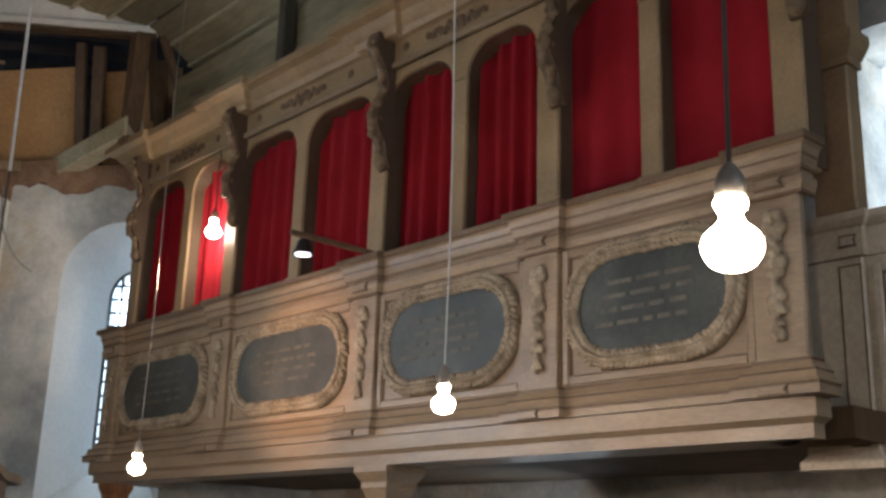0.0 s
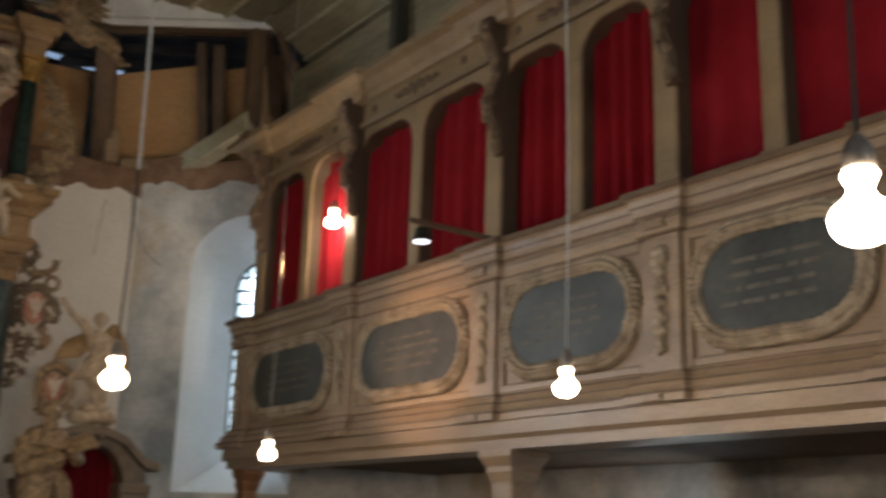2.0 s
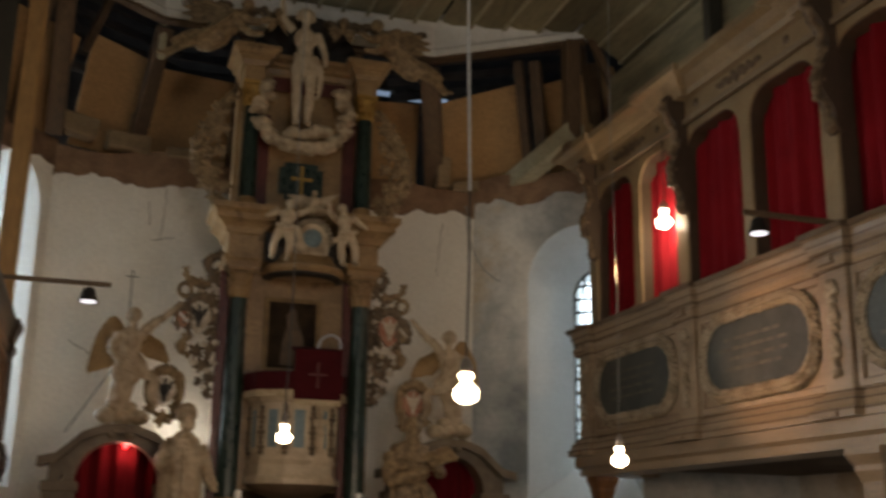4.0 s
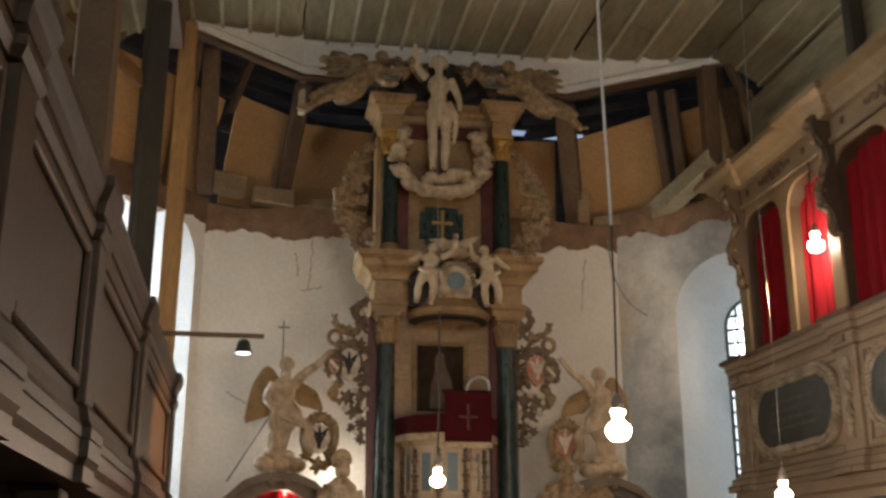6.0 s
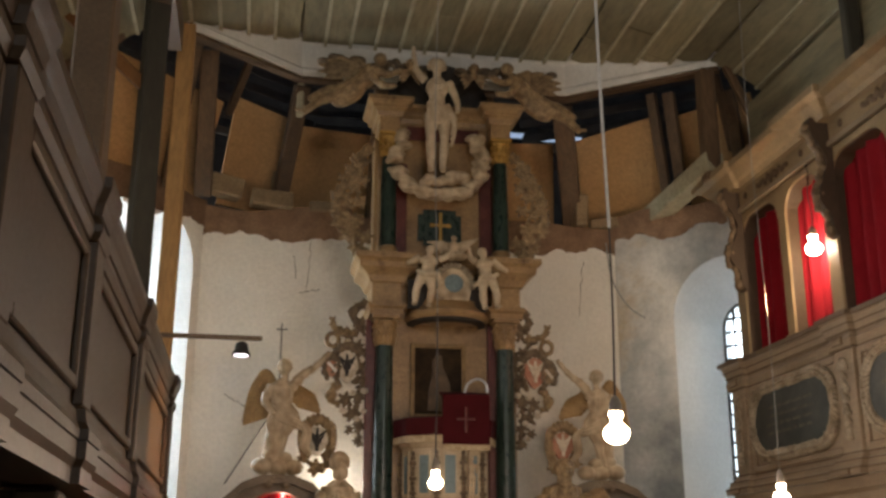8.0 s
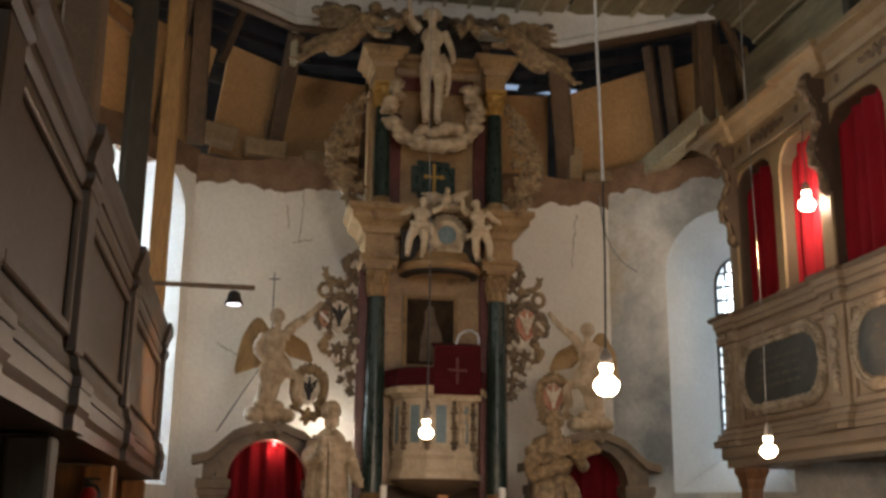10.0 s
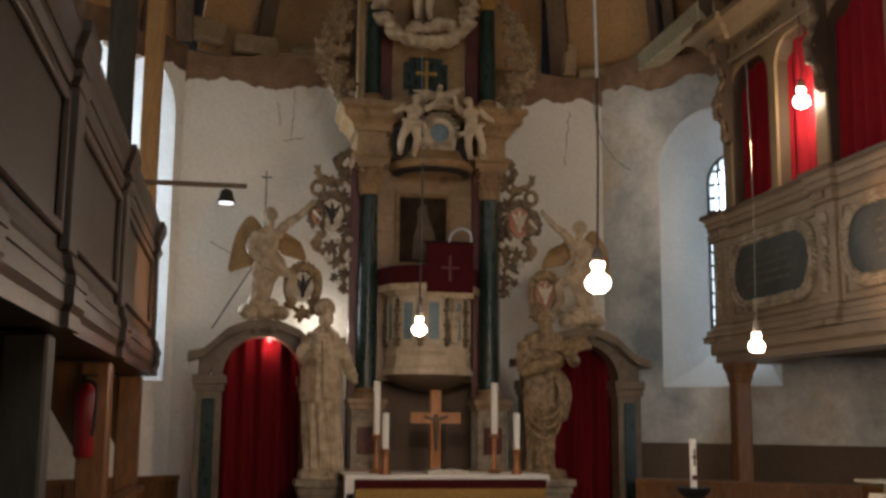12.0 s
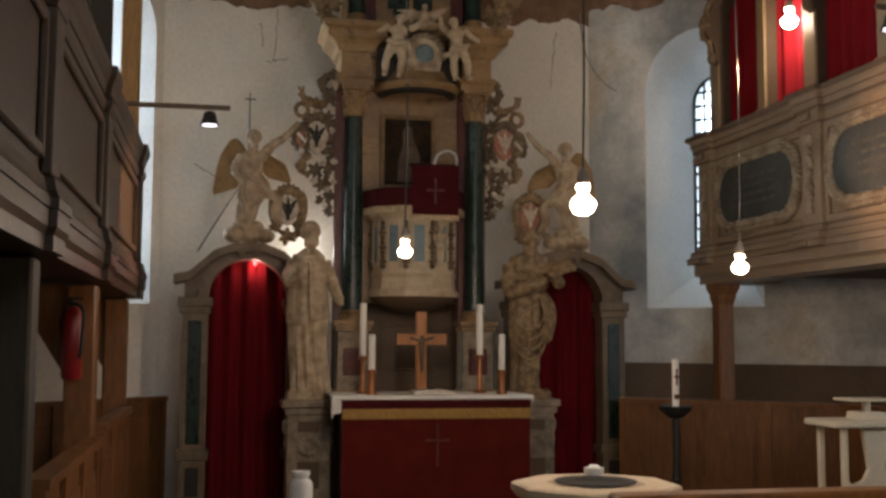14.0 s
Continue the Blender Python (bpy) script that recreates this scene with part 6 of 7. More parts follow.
            prism(bm, [(x - 0.014, z - 0.1), (x + 0.014, z - 0.1), (x + 0.02, z), (x + 0.008, z + 0.1), (x - 0.008, z + 0.1), (x - 0.02, z)], 9.498, 9.512, "y")
        part("shield_charge", bm, (BLACK if k < 2 else LINEN) if s < 0 else PALECARVE, sh, smooth=False)
# cross and short finial rod on the wall by the angel
bm = bm_new()
box(bm, 0.21, 0.219, 10.482, 10.4985, 3.45, 4.0)
box(bm, 0.16, 0.27, 10.48, 10.4965, 3.935, 3.943)
solo("wall_cross", bm, IRON, "thin dark iron rod cross by the wall", "cross", loc=(0.21, 10.45, 3.6))

# side doors of the altar with red curtains
for s in (-1, 1):
    dc = 0.215 if s < 0 else 3.09
    door = thing("altar_doorway", (dc, 9.62, 0), "arched altar side doorway in grey-beige wood with green panels", "doorway", "doorways beside the altar")
    w, zs, r = 0.335, 2.02, 0.335
    for q in (-1, 1):
        bm = bm_new()
        x = dc + q * (w + 0.11)
        box(bm, x - 0.11, x + 0.11, 9.52, 9.72, 0, 1.9, 0.006)
        jm = part("jamb", bm, DOORWOOD, door)
        bm = bm_new()
        for z0, z1, ww in ((0.0, 0.25, 0.02), (0.6, 0.68, 0.025), (1.84, 1.9, 0.02), (1.9, 1.98, 0.035)):
            box(bm, x - 0.11 - ww, x + 0.11 + ww, 9.52 - ww, 9.72, z0, z1, 0.006)
        part("moulding", bm, DOORWOOD, jm)
        bm = bm_new()
        box(bm, x - 0.055, x + 0.055, 9.505, 9.519, 0.74, 1.78, 0.004)
        part("green_panel", bm, GREEN, jm)
        bm = bm_new()
        box(bm, x - 0.055, x + 0.055, 9.505, 9.519, 0.3, 0.54, 0.004)
        part("dark_panel", bm, BLACK, jm)
    bm = bm_new()
    n = 16
    inner = [(dc - r * math.cos(math.pi * i / n), zs - 0.04 + r * math.sin(math.pi * i / n)) for i in range(n + 1)]
    outer = [(dc - 0.43 * math.cos(math.pi * i / n), zs - 0.04 + 0.43 * math.sin(math.pi * i / n)) for i in range(n + 1)]
    for k in range(n):
        prism(bm, [inner[k], inner[k + 1], outer[k + 1], outer[k]], 9.5, 9.72, "y")
    bmesh.ops.remove_doubles(bm, verts=bm.verts[:], dist=0.0005)
    part("arch", bm, DOORWOOD, door, smooth=False)
    crown = [(dc - 0.63, 2.17), (dc - 0.5, 2.2), (dc - 0.43, 2.26), (dc - 0.3, 2.38), (dc - 0.12, 2.45), (dc + 0.12, 2.45), (dc + 0.3, 2.38), (dc + 0.43, 2.26), (dc + 0.5, 2.2), (dc + 0.63, 2.17)]
    low = [(x, z - 0.075) for x, z in crown]
    bm = bm_new()
    n2 = 24
    for k in range(n2):
        quad = []
        for f in (k / n2, (k + 1) / n2):
            x = dc - 0.54 + 1.08 * f
            d = abs(x - dc)
            bot = zs - 0.04 + math.sqrt(max(0.42 ** 2 - d * d, 0)) if d < 0.42 else 1.98
            (xa, za), (xb, zb) = next(((a, b) for a, b in zip(low, low[1:]) if a[0] - 1e-6 <= x <= b[0] + 1e-6))
            quad.append(((x, bot), (x, za + (zb - za) * (x - xa) / (xb - xa) + 0.01)))
        (a0, a1), (b0, b1) = quad
        prism(bm, [a0, b0, b1, a1], 9.53, 9.72, "y")
    bmesh.ops.remove_doubles(bm, verts=bm.verts[:], dist=0.0005)
    part("spandrel", bm, DOORWOOD, door, smooth=False)
    bm = bm_new()
    for k in range(len(crown) - 1):
        prism(bm, [low[k], low[k + 1], crown[k + 1], crown[k]], 9.42, 9.74, "y")
    bmesh.ops.remove_doubles(bm, verts=bm.verts[:], dist=0.0005)
    part("curved_cornice", bm, DOORWOOD, door, smooth=False)
    bm = bm_new()
    for k in range(7):
        a = math.pi * k / 6
        ball(bm, dc + 0.07 * math.cos(a), 9.44, 2.36 + 0.07 * math.sin(a), 0.035, 0.03, 0.03, None, 8)
    part("keystone_carving", bm, DOORWOOD, door)
    # curtain cloth coloured dark to give the darkness inside the doorway
    curtain(dc - w - 0.06, dc + w + 0.06, 9.79, 0.02, 2.33, 5.5, 0.03, 50 + s, "red curtains in the altar doorways", DOORRED, "y", "red curtain hanging in folds, coloured darker for the doorway's shade")
    # angel on the doorway
    bm = bm_new()
    ax = dc + 0.03 * -s
    A = lambda d, z, y=9.5: (ax - s * d, y, z)     # d grows towards the altar
    for d, z, r in ((-0.16, 2.53, 0.1), (-0.02, 2.52, 0.1), (0.1, 2.52, 0.09), (-0.1, 2.62, 0.08), (0.02, 2.6, 0.07)):
        ball(bm, *A(d, z, 9.53), r, 0.09, r * 0.72, None, 14)
    drape(bm, [(2.55, A(-0.08, 0)[0], 9.52, 0.05, 0.05), (2.62, A(-0.075, 0)[0], 9.51, 0.075, 0.06), (2.78, A(-0.05, 0)[0], 9.5, 0.09, 0.075), (2.92, A(0.02, 0)[0], 9.5, 0.115, 0.085), (2.99, A(0.02, 0)[0], 9.5, 0.1, 0.08), (3.06, A(-0.02, 0)[0], 9.5, 0.085, 0.07), (3.16, A(-0.03, 0)[0], 9.5, 0.105, 0.075), (3.23, A(-0.03, 0)[0], 9.5, 0.09, 0.06), (3.28, A(-0.02, 0)[0], 9.5, 0.035, 0.035)], 72, 8, 0.2, 2.0, 60 + s)
    swag(bm, [A(-0.13, 3.05, 9.45), A(-0.04, 2.98, 9.4), A(0.07, 2.93, 9.41), A(0.16, 2.9, 9.46)], 0.022, 3, 0.032)
    swag(bm, [A(-0.1, 3.02, 9.45), A(-0.13, 2.88, 9.44), A(-0.09, 2.74, 9.44), A(-0.12, 2.6, 9.47)], 0.02, 3, 0.035, (-s, 0, 0))
    swag(bm, [A(0.13, 2.9, 9.46), A(0.19, 2.82, 9.46), A(0.17, 2.7, 9.48), A(0.22, 2.62, 9.5)], 0.026, 2, 0.03, (-s, 0, 0))
    carved_head(bm, *A(-0.01, 3.37, 9.48), 0.066, False, s * 6)
    sleeve(bm, [A(0.05, 3.2, 9.48), A(0.15, 3.31, 9.45), A(0.25, 3.38, 9.44), A(0.36, 3.5, 9.44)], (0.05, 0.022), 0.024)
    sleeve(bm, [A(-0.11, 3.2, 9.48), A(-0.17, 3.08, 9.44), A(-0.1, 2.98, 9.4)], (0.048, 0.026), 0.024)
    bodied = len(bm.faces)
    wing(bm, A(-0.07, 3.2, 9.57), A(-0.19, 3.35, 9.6), A(-0.34, 2.88, 9.62))
    wing(bm, A(0.05, 3.16, 9.57), A(0.13, 3.22, 9.6), A(0.31, 3.0, 9.62))
    for f in list(bm.faces)[bodied:]:
        f.material_index = 1
    solo("angel_statue", bm, (STONE, WINGS), "pale winged angel carving with brown wings standing on the doorway cornice", "statue", "angels on the altar doorways", smooth=50, loc=(ax, 9.52, 2.45))
    # large standing figure on its own plinth
    px = 0.72 if s < 0 else 2.66
    pl = thing("statue_plinth", (px, 9.3, 0), "grey-beige carved wooden statue plinth", "plinth", "plinths of the altar statues")
    bm = bm_new()
    box(bm, px - 0.18, px + 0.18, 9.12, 9.45, 0, 1.05, 0.008)
    body = part("body", bm, GREYBEIGE, pl)
    for z0, z1, ww in ((0, 0.16, 0.035), (0.161, 0.2, 0.02), (1.0, 1.059, 0.02), (1.06, 1.12, 0.045)):
        bm = bm_new()
        box(bm, px - 0.18 - ww, px + 0.18 + ww, 9.12 - ww, 9.45, z0, z1, 0.008)
        part("moulding", bm, GREYBEIGE, pl)
    for z0, z1 in ((0.86, 0.95), (0.4, 0.62)):
        bm = bm_new()
        box(bm, px - 0.09, px + 0.09, 9.105, 9.119, z0, z1, 0.004)
        part("dark_panel", bm, BROWN, pl)
    bm = bm_new()
    for k in range(12):
        a = 2 * math.pi * k / 12
        ball(bm, px + 0.075 * math.cos(a), 9.11, 0.74 + 0.06 * math.sin(a), 0.035, 0.022, 0.024, Matrix.Rotation(-a, 4, "Y"), 8)
    ball(bm, px, 9.11, 0.74, 0.05, 0.03, 0.04, None, 8)
    for q in (-1, 1):
        ball(bm, px + q * 0.19, 9.2, 0.9, 0.03, 0.06, 0.07, None, 8)
        ball(bm, px + q * 0.185, 9.2, 0.77, 0.02, 0.05, 0.07, None, 8)
    fuse(part("carving", bm, GREYBEIGE, pl, smooth=True), 0.008)
    bm = bm_new()
    lathe(bm, [(0.2, 1.12), (0.2, 1.17), (0.17, 1.2)], px, 9.28, 0, 12, sy=0.75)
    if s < 0:
        # bearded man in a long open coat over a swirling gown
        drape(bm, [(1.18, px + 0.02, 9.28, 0.16, 0.12), (1.26, px + 0.01, 9.28, 0.155, 0.115), (1.45, px, 9.28, 0.15, 0.11), (1.7, px - 0.01, 9.28, 0.155, 0.11), (2.0, px - 0.02, 9.28, 0.15, 0.11), (2.24, px - 0.01, 9.28, 0.15, 0.105), (2.34, px, 9.28, 0.12, 0.085), (2.4, px, 9.27, 0.05, 0.05)], 96, 9, 0.3, 2.2, 71)
        for e, tip in ((-1, 1.74), (1, 1.78)):
            rows = []
            for t in range(9):
                f = t / 8
                z = 2.33 + (tip - 2.33) * f
                mid = px - 0.03 + 0.015 * f
                side = px + e * (0.13 + 0.055 * math.sin(f * 1.5)) - 0.015
                rows.append([(mid + (side - mid) * g, 9.28 - 0.125 - 0.02 * f + 0.13 * g ** 2.4 - 0.014 * math.sin(g * 9 + e) * f, z + 0.02 * g) for g in [0.05 + 0.95 * q / 7 for q in range(8)]])
            front = [[bm.verts.new(c) for c in r] for r in rows]
            back = [[bm.verts.new((c[0], c[1] + 0.028, c[2])) for c in r] for r in rows]
            for a, b in ((front, 0), (back, 1)):
                for r0, r1 in zip(a, a[1:]):
                    for q in range(7):
                        bm.faces.new((r0[q], r0[q + 1], r1[q + 1], r1[q]))
            rim = lambda g: [r[0] for r in g] + g[-1][1:] + [r[-1] for r in g[::-1]][1:] + g[0][::-1][1:-1]
            fr_, bk_ = rim(front), rim(back)
            for q in range(len(fr_)):
                bm.faces.new((fr_[q], fr_[(q + 1) % len(fr_)], bk_[(q + 1) % len(fr_)], bk_[q]))
        sleeve(bm, [(px - 0.13, 9.26, 2.28), (px - 0.19, 9.2, 2.12), (px - 0.1, 9.12, 2.16), (px - 0.06, 9.1, 2.2)], (0.06, 0.035), 0.03)
        sleeve(bm, [(px + 0.12, 9.27, 2.28), (px + 0.18, 9.25, 2.14), (px + 0.21, 9.2, 2.03), (px + 0.25, 9.17, 1.95)], (0.06, 0.045), 0.032)
        carved_head(bm, px + 0.0, 9.25, 2.53, 0.085, True, -4)
    else:
        # broad cloaked man bowed over an open book
        drape(bm, [(1.18, px - 0.04, 9.28, 0.13, 0.11), (1.3, px - 0.04, 9.28, 0.12, 0.1), (1.52, px - 0.03, 9.28, 0.13, 0.105), (1.7, px - 0.03, 9.28, 0.15, 0.12), (1.9, px - 0.03, 9.28, 0.145, 0.115), (2.05, px - 0.02, 9.28, 0.15, 0.12), (2.25, px - 0.02, 9.27, 0.185, 0.13), (2.36, px - 0.01, 9.26, 0.16, 0.105), (2.41, px, 9.24, 0.06, 0.06)], 96, 8, 0.26, 2.0, 72)
        swag(bm, [(px - 0.2, 9.24, 2.2), (px - 0.08, 9.13, 2.24), (px + 0.06, 9.12, 2.22), (px + 0.16, 9.2, 2.28)], 0.017, 3, 0.08)
        swag(bm, [(px - 0.18, 9.24, 1.84), (px - 0.08, 9.13, 1.72), (px + 0.06, 9.13, 1.76), (px + 0.15, 9.2, 1.96)], 0.015, 4, 0.085)
        swag(bm, [(px + 0.11, 9.2, 2.06), (px + 0.17, 9.17, 1.94), (px + 0.19, 9.18, 1.8), (px + 0.17, 9.2, 1.62)], 0.03, 3, 0.045, (-0.7, -0.25, -0.3))
        swag(bm, [(px - 0.12, 9.2, 1.54), (px - 0.06, 9.16, 1.4), (px - 0.1, 9.16, 1.3), (px - 0.07, 9.18, 1.2)], 0.026, 3, 0.05, (1, 0, 0))
        sleeve(bm, [(px - 0.18, 9.25, 2.28), (px - 0.21, 9.18, 2.06), (px - 0.08, 9.1, 2.08), (px + 0.08, 9.08, 2.14)], (0.07, 0.05), 0.034)
        sleeve(bm, [(px + 0.17, 9.25, 2.3), (px + 0.24, 9.18, 2.14), (px + 0.2, 9.1, 2.16)], (0.065, 0.045), 0.034)
        for e in (-1, 1):
            move(box(bm, 0 if e > 0 else -0.13, 0.13 if e > 0 else 0, -0.1, 0.1, -0.016, 0.016, 0.006), pose(px + 0.22, 9.1, 2.27, 38, -24 + e * 9, 0))
        carved_head(bm, px - 0.01, 9.19, 2.5, 0.09, True, 8)
    fuse(solo("apostle_statue", bm, STONE if s < 0 else CARVE, "life-sized pale bearded robed figure carving with a tablet" if s < 0 else "life-sized pale bearded robed figure carving with an open book", "statue", "standing altar statues", smooth=True, loc=(px, 9.28, 1.12)), 0.0065)

# ---- pulpit ----
PX, PY = 1.655, 9.5
pulpit = thing("pulpit", (PX, PY, 1.9), "polygonal cream pulpit with blue-grey panels set in the altar", "pulpit")


def half_octagon(r):
    return [(PX + r * math.cos(radians(a)), PY + r * 0.8 * math.sin(radians(a))) for a in (0, -36, -72, -108, -144, -180)]


bm = bm_new()
prism(bm, half_octagon(0.37), 2.12, 2.74, "z")
part("body", bm, PULPITPAINT, pulpit, smooth=False)
for nm, prof in (("foot_moulding", [(0, 2.0), (0.04, 2.0), (0.04, 2.04), (0.01, 2.08), (0.0, 2.16), (0.02, 2.2), (-0.05, 2.2), (-0.05, 2.0)]), ("top_moulding", [(0, 2.68), (0.02, 2.69), (0.05, 2.74), (0.06, 2.8), (-0.05, 2.8), (-0.05, 2.68)])):
    bm = bm_new()
    sweep(bm, prof, half_octagon(0.372)[::-1])
    part(nm, bm, PULPITPAINT, pulpit, smooth=False)
# underside in dark brown, the shade below the pulpit put into its colour
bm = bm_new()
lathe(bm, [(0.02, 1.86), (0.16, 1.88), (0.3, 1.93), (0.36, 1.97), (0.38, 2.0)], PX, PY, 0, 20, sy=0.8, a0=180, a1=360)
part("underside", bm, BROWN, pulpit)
oct_ = half_octagon(0.374)[::-1]
for k, (a, b) in enumerate(zip(oct_, oct_[1:])):
    a, b = Vector(a), Vector(b)
    d, L_ = (b - a).normalized(), (b - a).length
    nrm = Vector((d.y, -d.x))
    def put(bm, u0, u1, z0, z1, t0, t1):
        v = box(bm, u0, u1, 0, 1, z0, z1)
        for p in v:
            q = a + d * p.co.x + nrm * (t0 + (t1 - t0) * p.co.y)
            p.co = Vector((q.x, q.y, p.co.z))
    bm = bm_new()
    put(bm, L_ * 0.3, L_ * 0.7, 2.3, 2.62, 0.002, 0.012)
    pn = part("panel", bm, BLUEPANEL, pulpit, "blue-grey arched panel")
    bm = bm_new()
    for r in ((L_ * 0.24, L_ * 0.3, 2.27, 2.66), (L_ * 0.7, L_ * 0.76, 2.27, 2.66), (L_ * 0.3, L_ * 0.7, 2.62, 2.66), (L_ * 0.3, L_ * 0.7, 2.27, 2.3)):
        put(bm, *r, 0.002, 0.022)
    part("panel_frame", bm, PULPITPAINT, pn, smooth=False)
    bm = bm_new()
    for i in range(10):
        ball(bm, a.x - 0.0, a.y - 0.012, 2.26 + i * 0.042, 0.028 + 0.01 * math.sin(i * 2), 0.024, 0.024, None, 7)
    tagged(part("corner_garland", bm, DARKCARVE, pulpit, "carved hanging garland"), kind="stuff")
bm = bm_new()
nude(bm, 1.83, 9.165, 2.27, 0.34, (-0.12, -0.05, 0.6), (0.12, -0.05, 0.6), 0.0, 1.0)
part("relief_carving", bm, STONE, pulpit, "small pale relief carving on a panel", smooth=True)
# cloth over the pulpit rim and over the desk
def cloth_strip(name, pts, z0, z1, mat, fringe, label):
    t = thing(name, (pts[0][0], pts[0][1], z0), label, "cloth")
    bm = bm_new()
    sweep(bm, [(0.065, z0 + 0.06), (0.082, z0 + 0.06), (0.088, z1), (0.0, z1 + 0.02), (0.0, z1 + 0.005), (0.07, z1 - 0.012)], pts)
    part("velvet", bm, mat, t, smooth=False)
    bm = bm_new()
    sweep(bm, [(0.064, z0), (0.085, z0), (0.084, z0 + 0.058), (0.066, z0 + 0.058)], pts)
    part("fringe", bm, fringe, t, smooth=False)
    return t


cloth_strip("pulpit_cloth", half_octagon(0.38)[::-1], 2.72, 2.93, VELVET, LACE, "dark red velvet cloth with cream fringe over the pulpit rim")
desk = thing("desk_cloth", (1.79, 9.12, 2.72), "dark red velvet desk cloth with a stitched cross", "cloth")
bm = bm_new()
prism(bm, [(9.12, 2.70), (9.135, 2.70), (9.14, 3.1), (9.3, 3.16), (9.3, 3.175), (9.125, 3.125)], 1.575, 1.985, "x")
part("velvet", bm, VELVET, desk, smooth=False)
bm = bm_new()
box(bm, 1.575, 1.985, 9.112, 9.128, 2.65, 2.699)
part("fringe", bm, LACE, desk, smooth=False)
bm = bm_new()
box(bm, 1.77, 1.788, 9.112, 9.1195, 2.8, 3.02)
box(bm, 1.70, 1.858, 9.111, 9.1185, 2.905, 2.923)
part("stitched_cross", bm, REDMARBLE, desk, smooth=False)
bm = bm_new()
box(bm, 1.6, 1.96, 9.145, 9.3, 2.8, 3.1)
solo("pulpit_desk", bm, OAK, "wooden reading desk under the red cloth", "desk", loc=(1.78, 9.2, 2.8))
bm = bm_new()
tube(bm, curve_pts([(1.79, 9.25, 3.16), (1.82, 9.24, 3.24), (1.9, 9.22, 3.28), (1.97, 9.2, 3.24), (1.98, 9.2, 3.16)], 5), 0.012, 8)
solo("reading_lamp", bm, WHITEMETAL, "small bent bright metal reading lamp on the desk", "lamp", smooth=True, loc=(1.79, 9.25, 3.16))

# ---- altar table ----
table = thing("altar_table", (1.7, 8.95, 0), "altar table block under its cloths", "altar table")
bm = bm_new()
box(bm, 0.98, 2.42, 8.66, 9.3, 0, 1.13, 0.01)
part("block", bm, GREYBEIGE, table)
bm = bm_new()
box(bm, 0.94, 2.46, 8.62, 9.32, 1.131, 1.168, 0.006)
part("top", bm, GREYBEIGE, table)
bm = bm_new()
box(bm, 0.86, 2.5, 8.6, 9.3, 1.17, 1.182, 0.004)
pts = [(8.6, 1.17), (8.59, 1.03), (8.61, 1.0), (8.68, 1.05), (8.75, 1.17)]
prism(bm, pts, 0.855, 0.868, "x")
prism(bm, [(8.6, 1.17), (8.6, 1.13), (8.75, 1.15), (8.9, 1.11), (9.1, 1.15), (9.3, 1.12), (9.3, 1.17)], 2.493, 2.505, "x")
box(bm, 0.86, 0.93, 8.588, 8.6, 1.04, 1.175, 0.004)
box(bm, 0.93, 2.5, 8.588, 8.6, 1.148, 1.178, 0.004)
solo("altar_linen", bm, LINEN, "white linen cloth lying on the altar table", "cloth", loc=(1.7, 8.9, 1.17))
ante = thing("antependium", (1.7, 8.58, 0.05), "dark red altar frontal with gold fringe and a faint cross", "cloth")
bm = bm_new()
rows = []
for z in (0.06, 0.3, 0.6, 0.9, 1.14):
    rows.append([bm.verts.new((0.935 + 1.53 * i / 60, 8.575 + 0.008 * math.sin(i * 0.55) * (1.2 - z), z)) for i in range(61)])
back = [[bm.verts.new((p.co.x, 8.587, p.co.z)) for p in r] for r in rows]
for src, flip in ((rows, 0), (back, 1)):
    for a, b in zip(src, src[1:]):
        for i in range(60):
            bm.faces.new((a[i], a[i + 1], b[i + 1], b[i]))
part("velvet", bm, FRONTAL, ante, smooth=True)
bm = bm_new()
n = 150
for i in range(n):
    x = 0.937 + 1.526 * i / n
    box(bm, x, x + 0.009, 8.548 + 0.003 * (i % 3), 8.562, 1.0 + 0.006 * math.sin(i * 1.7), 1.07)
box(bm, 0.937, 2.463, 8.55, 8.563, 1.065, 1.08)
fr = part("fringe", bm, FRINGE, ante, "gold tassel fringe", smooth=False)
bm = bm_new()
box(bm, 0.937, 2.463, 8.552, 8.564, 1.08, 1.145)
part("upper_band", bm, VELVET, ante, smooth=False)
bm = bm_new()
box(bm, 1.69, 1.706, 8.553, 8.562, 0.62, 0.96)
box(bm, 1.6, 1.796, 8.552, 8.561, 0.82, 0.836)
part("stitched_cross", bm, REDMARBLE, ante, smooth=False)
cr = thing("altar_crucifix", (1.63, 8.95, 1.182), "orange-brown varnished wooden altar cross with a dark figureless relief", "cross")
bm = bm_new()
box(bm, 1.585, 1.675, 8.93, 8.97, 1.2, 1.86, 0.006)
part("upright", bm, CROSSWOOD, cr)
bm = bm_new()
box(bm, 1.42, 1.84, 8.925, 8.929, 1.585, 1.675, 0.0)
box(bm, 1.42, 1.84, 8.929, 8.966, 1.585, 1.675, 0.006)
part("crossbar", bm, CROSSWOOD, cr)
bm = bm_new()
box(bm, 1.54, 1.72, 8.88, 9.02, 1.183, 1.21, 0.008)
part("foot", bm, CROSSWOOD, cr)
bm = bm_new()
for s in (-1, 1):
    tube(bm, [(1.63, 8.915, 1.61), (1.63 + s * 0.1, 8.915, 1.645)], 0.012, 6)
ball(bm, 1.63, 8.912, 1.64, 0.022, 0.015, 0.025, None, 8)
tube(bm, [(1.63, 8.915, 1.61), (1.63, 8.91, 1.5), (1.635, 8.915, 1.36)], [0.028, 0.022, 0.012], 8)
part("relief", bm, BROWN, cr)
bk = thing("open_book", (1.7, 8.78, 1.183), "open book lying on the altar cloth", "book")
